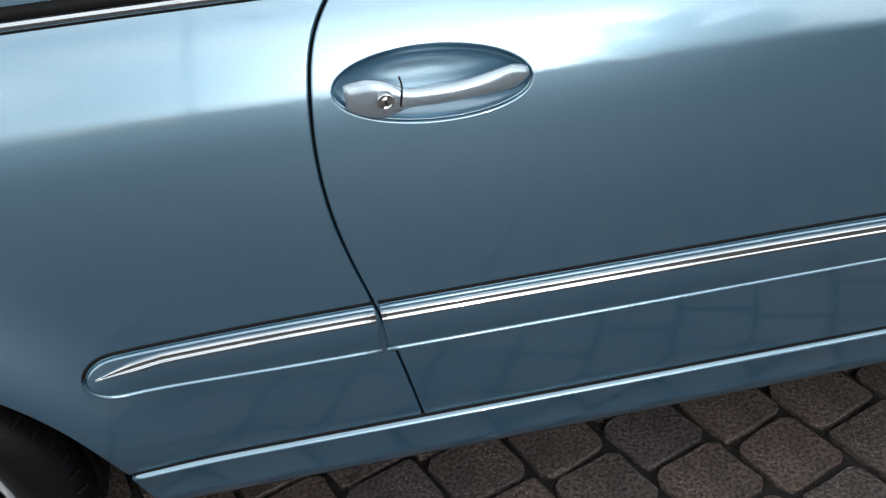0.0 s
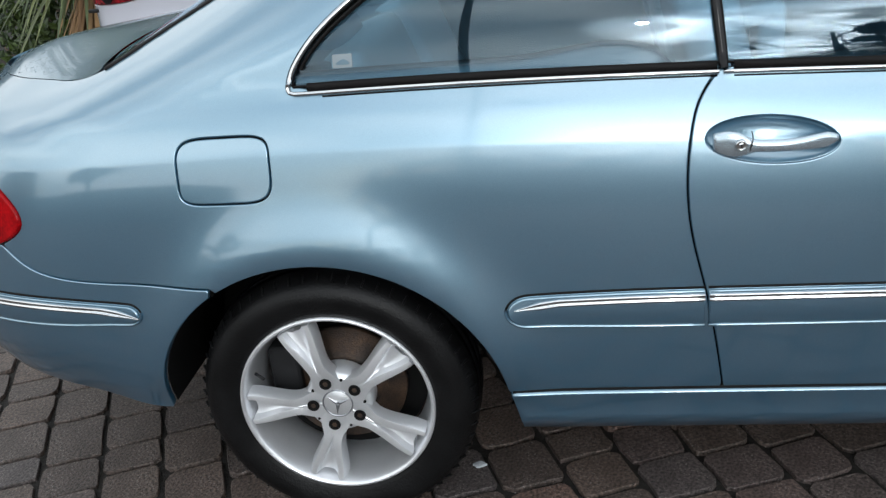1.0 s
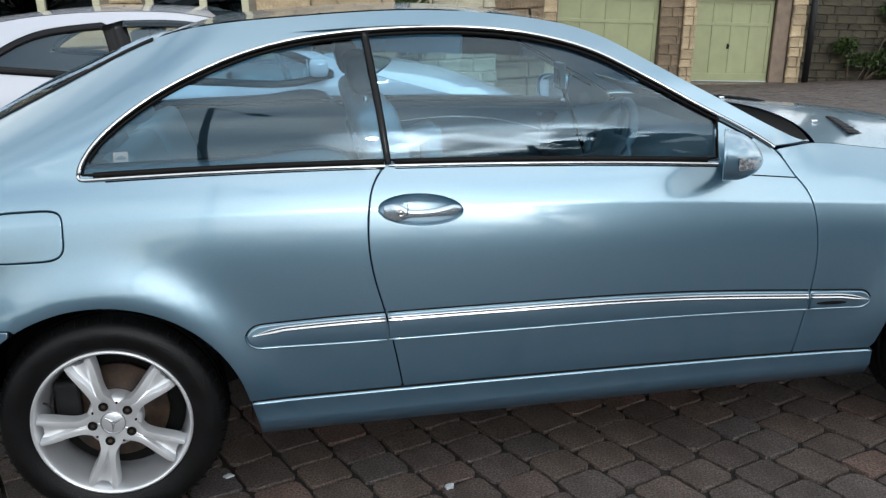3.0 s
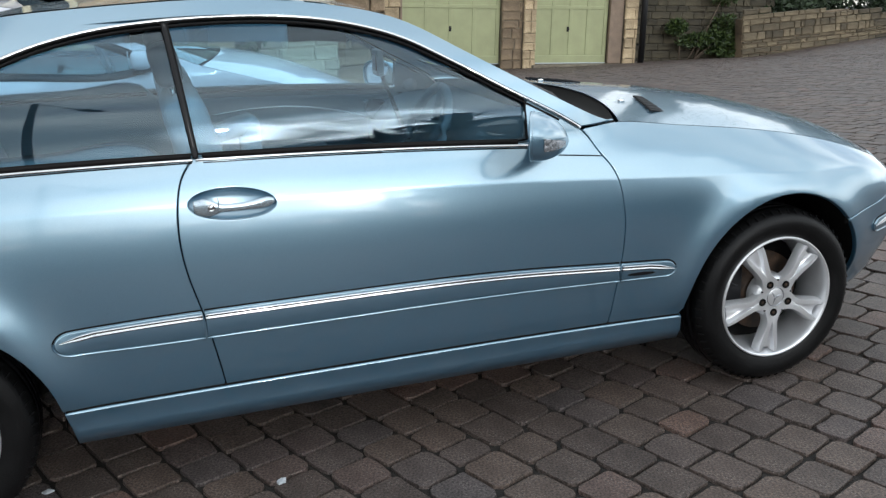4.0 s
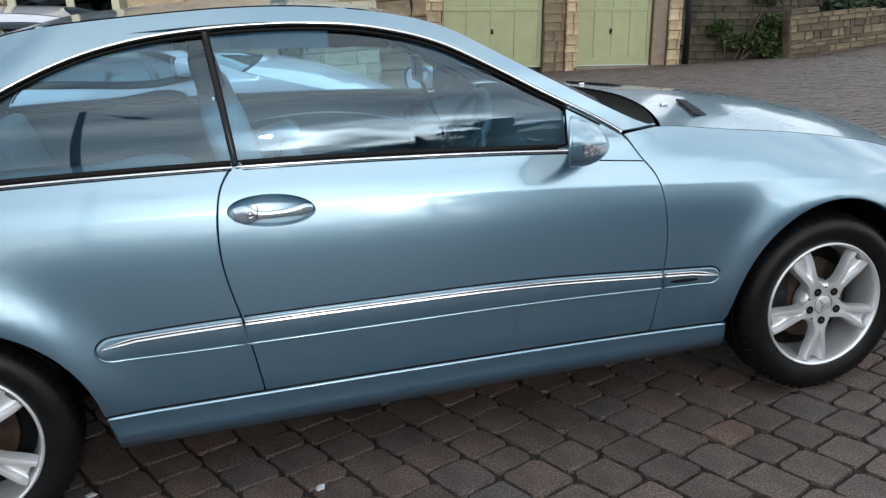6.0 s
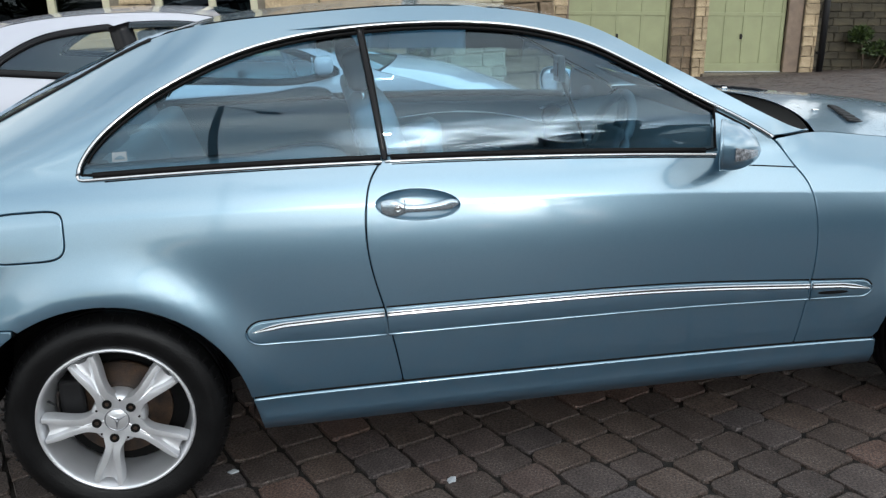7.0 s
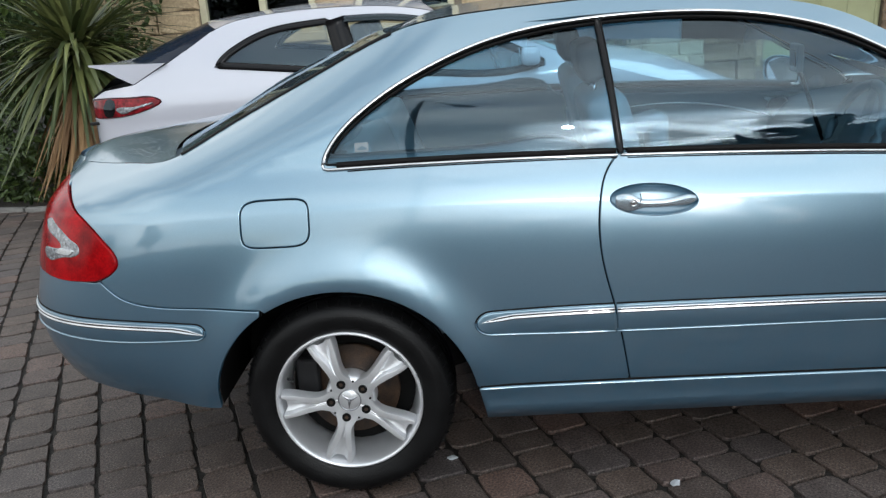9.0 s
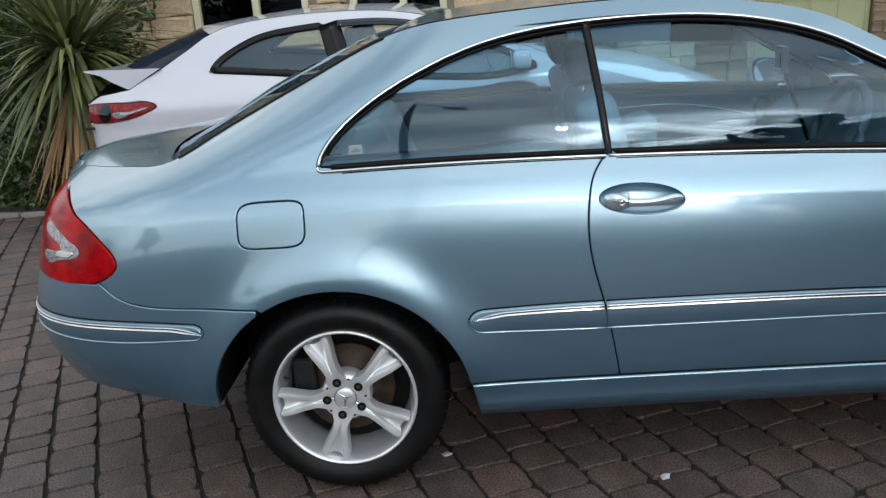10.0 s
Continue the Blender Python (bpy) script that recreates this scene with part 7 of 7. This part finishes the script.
reflection_woods = link("reflection_woods", *leaves(30000, woods, 0.62, rnd), EVERGREEN, smooth=False)
reflection_woods.location = (0, 38, -1.5)
tagged(reflection_woods, "unseen dark foliage belt behind the garages, added for reflections", "woods", kind="stuff")


# ---- block paving ----
def paver_mat(name, single):
    m, n, l, p = principled(name, (0.07, 0.058, 0.05), 0.58, spec=0.5)
    rnd = n.new("ShaderNodeObjectInfo") if single else n.new("ShaderNodeNewGeometry")
    out = rnd.outputs["Random"] if single else rnd.outputs["Random Per Island"]
    tc = n.new("ShaderNodeTexCoord")
    tone = n.new("ShaderNodeValToRGB")
    cols = [(0.0, (0.050, 0.037, 0.032)), (0.35, (0.066, 0.049, 0.041)), (0.65, (0.080, 0.057, 0.046)), (0.85, (0.060, 0.049, 0.047)), (1.0, (0.102, 0.063, 0.049))]
    tone.color_ramp.elements[0].color, tone.color_ramp.elements[1].color = (*cols[0][1], 1), (*cols[-1][1], 1)
    for pos, c in cols[1:-1]:
        tone.color_ramp.elements.new(pos).color = (*c, 1)
    l.new(out, tone.inputs["Fac"])
    coord = tc.outputs["Object"]
    stain, grit, fleck = n.new("ShaderNodeTexNoise"), n.new("ShaderNodeTexNoise"), n.new("ShaderNodeTexVoronoi")
    for t, s, d in ((stain, 9, 5), (grit, 130, 6)):
        t.inputs["Scale"].default_value, t.inputs["Detail"].default_value = s, d
        l.new(coord, t.inputs["Vector"])
    fleck.inputs["Scale"].default_value = 120
    l.new(coord, fleck.inputs["Vector"])
    m1 = n.new("ShaderNodeMixRGB")
    m1.blend_type, m1.inputs["Fac"].default_value = "OVERLAY", 0.55
    l.new(tone.outputs["Color"], m1.inputs["Color1"])
    l.new(stain.outputs["Fac"], m1.inputs["Color2"])
    m2 = n.new("ShaderNodeMixRGB")
    m2.blend_type, m2.inputs["Fac"].default_value = "OVERLAY", 0.7
    hard = n.new("ShaderNodeMapRange")
    hard.inputs["From Min"].default_value, hard.inputs["From Max"].default_value = 0.34, 0.66
    l.new(grit.outputs["Fac"], hard.inputs["Value"])
    l.new(m1.outputs["Color"], m2.inputs["Color1"])
    l.new(hard.outputs["Result"], m2.inputs["Color2"])
    fr = n.new("ShaderNodeValToRGB")
    fr.color_ramp.elements[0].position, fr.color_ramp.elements[1].position = 0.13, 0.27
    fr.color_ramp.elements[0].color, fr.color_ramp.elements[1].color = (1, 1, 1, 1), (0, 0, 0, 1)
    l.new(fleck.outputs["Distance"], fr.inputs["Fac"])
    gate = n.new("ShaderNodeMath")
    gate.operation = "MULTIPLY"
    l.new(fr.outputs["Color"], gate.inputs[0])
    thin = n.new("ShaderNodeMapRange")
    thin.inputs["From Min"].default_value, thin.inputs["From Max"].default_value = 0.34, 0.58
    l.new(stain.outputs["Fac"], thin.inputs["Value"])
    l.new(thin.outputs["Result"], gate.inputs[1])
    m3 = n.new("ShaderNodeMixRGB")
    m3.inputs["Color2"].default_value = (0.19, 0.17, 0.16, 1)
    l.new(gate.outputs["Value"], m3.inputs["Fac"])
    l.new(m2.outputs["Color"], m3.inputs["Color1"])
    l.new(m3.outputs["Color"], p.inputs["Base Color"])
    b = n.new("ShaderNodeBump")
    b.inputs["Strength"].default_value, b.inputs["Distance"].default_value = 0.7, 0.006
    l.new(grit.outputs["Fac"], b.inputs["Height"])
    l.new(b.outputs["Normal"], p.inputs["Normal"])
    return m


PAVER, PAVER_FIELD = paver_mat("paver", True), paver_mat("paver_field", False)
COURSE, COURSE_ANGLE = 0.161, radians(-68)


def paver_shape(length, seed, simple=False):
    """A tumbled block: worn, uneven corners, a rolled top edge, skirts below. Long side along x."""
    rnd = random.Random(seed)
    a, b = length / 2 - 0.0062, COURSE / 2 - 0.0060
    c = [rnd.uniform(0.008, 0.027) for _ in range(4)]
    ring = []
    for k, (sx, sy) in enumerate(((1, 1), (-1, 1), (-1, -1), (1, -1))):
        p, q = (sx * (a - c[k]), sy * b), (sx * a, sy * (b - c[k]))
        m = (sx * (a - c[k] * 0.32), sy * (b - c[k] * 0.32))
        ring += [q, m, p] if k % 2 == 0 else [p, m, q]
        s0 = (0, sy * b) if k % 2 == 0 else (sx * a, 0)
        ring.append(s0)
    ring = [(x + rnd.uniform(-0.0034, 0.0034), y + rnd.uniform(-0.0034, 0.0034)) for x, y in ring]
    n = len(ring)
    top = [(x * 0.982, y * 0.980, rnd.uniform(-0.0015, 0.001)) for x, y in ring]
    edge = [(x * 0.994, y * 0.993, -0.0040) for x, y in ring]
    low = [(x, y, -0.030) for x, y in ring]
    if simple:
        vs = edge + low
        vs = [(x, y, z + 0.003) for x, y, z in vs]
        return vs, [tuple(range(n))] + [(n + i, n + (i + 1) % n, (i + 1) % n, i) for i in range(n)]
    vs = top + edge + low
    fs = [tuple(range(n))]
    for r in (0, n):
        fs += [(r + n + i, r + n + (i + 1) % n, r + (i + 1) % n, r + i) for i in range(n)]
    return vs, fs


paving = thing("pavement", "tumbled brown-grey block paving in staggered courses", "paving", kind="structure")
LENGTHS = (0.120, 0.150, 0.180, 0.215)
SHAPES = {}
for i, l in enumerate(LENGTHS):
    for s in range(5):
        vs, fs = paver_shape(l, i * 10 + s)
        me = bpy.data.meshes.new("paver")
        me.from_pydata(vs, [], fs)
        me.materials.append(PAVER)
        me.update()
        SHAPES[(i, s)] = (me, np.array(vs), fs, paver_shape(l, i * 10 + s, True))
ca, sa = math.cos(COURSE_ANGLE), math.sin(COURSE_ANGLE)
rnd = random.Random(77)
chosen, field_v, field_f = 0, [], []
for row in range(-98, 180):
    v = row * COURSE + 0.1195
    u = -26 + rnd.uniform(0, 0.2)
    while u < 16:
        i = rnd.choices(range(4), (2, 5, 4, 1))[0]
        l = LENGTHS[i]
        mu = u + l / 2
        u += l
        x, y = mu * ca - v * sa, mu * sa + v * ca
        if not (-9 < x < 22 and -3.6 < y < 21.4) or (y > float(ex(min(x, -1.7))) - 0.06 and x < -1.6) or y > 8.0 and x < 5.0:
            continue
        s = rnd.randrange(5)
        me, vs, fs, simple = SHAPES[(i, s)]
        turn = 180 if rnd.random() < 0.5 else 0
        tilt = (rnd.uniform(-0.8, 0.8), rnd.uniform(-0.8, 0.8))
        z = float(ground_z(x, y)) + rnd.uniform(-0.0025, 0.0025)
        if -1.25 < x < 3.6 and -0.62 < y < 0.42 and not (0.45 < x < 2.3 and y > 0.30) and chosen < 300 and (x + 1.25) * 0 + y > -0.62 and (y > -0.45 or x > 0.4):
            ob = new("paver", me)
            ob.parent = paving
            ob.matrix_local = pose(x, y, z, tilt[0], tilt[1], math.degrees(COURSE_ANGLE) + turn)
            chosen += 1
        else:
            near_by = -5 < x < 8 and y < 7
            pv, pf = (vs, fs) if near_by else (np.array(simple[0]), simple[1])
            a = COURSE_ANGLE + radians(turn)
            c2, s2 = math.cos(a), math.sin(a)
            k = len(field_v)
            gx, gy = float(ground_z(x + 0.1, y) - ground_z(x - 0.1, y)) / 0.2, float(ground_z(x, y + 0.1) - ground_z(x, y - 0.1)) / 0.2
            tx, ty = math.tan(radians(tilt[0])) + gx, math.tan(radians(tilt[1])) + gy
            for px, py, pz in pv:
                qx, qy = px * c2 - py * s2, px * s2 + py * c2
                field_v.append((x + qx, y + qy, z + pz + qx * tx + qy * ty))
            field_f += [tuple(k + j for j in f) for f in pf]
tagged(link("pavers", field_v, field_f, PAVER_FIELD, paving, smooth=False), kind="stuff")

# litter on the paving
for x, y, s in ((0.277, 0.213, 0.016), (0.953, 0.003, 0.022)):
    r2 = random.Random(int(x * 1000))
    pts = [(x + s * math.cos(a) * r2.uniform(0.5, 1.3), y + s * math.sin(a) * r2.uniform(0.4, 1.1), 0.004 + r2.uniform(0, 0.007)) for a in np.linspace(0, 2 * math.pi, 9)[:-1]]
    vs = pts + [(x, y, 0.009)] + [(p[0], p[1], 0.0015) for p in pts]
    fs = [(k, (k + 1) % 8, 8) for k in range(8)] + [(9 + k, 9 + (k + 1) % 8, (k + 1) % 8, k) for k in range(8)]
    tagged(link("litter", vs, fs, PAPER, None, smooth=False), "small crumpled white scrap lying on the paving", "litter", "scraps on the paving")
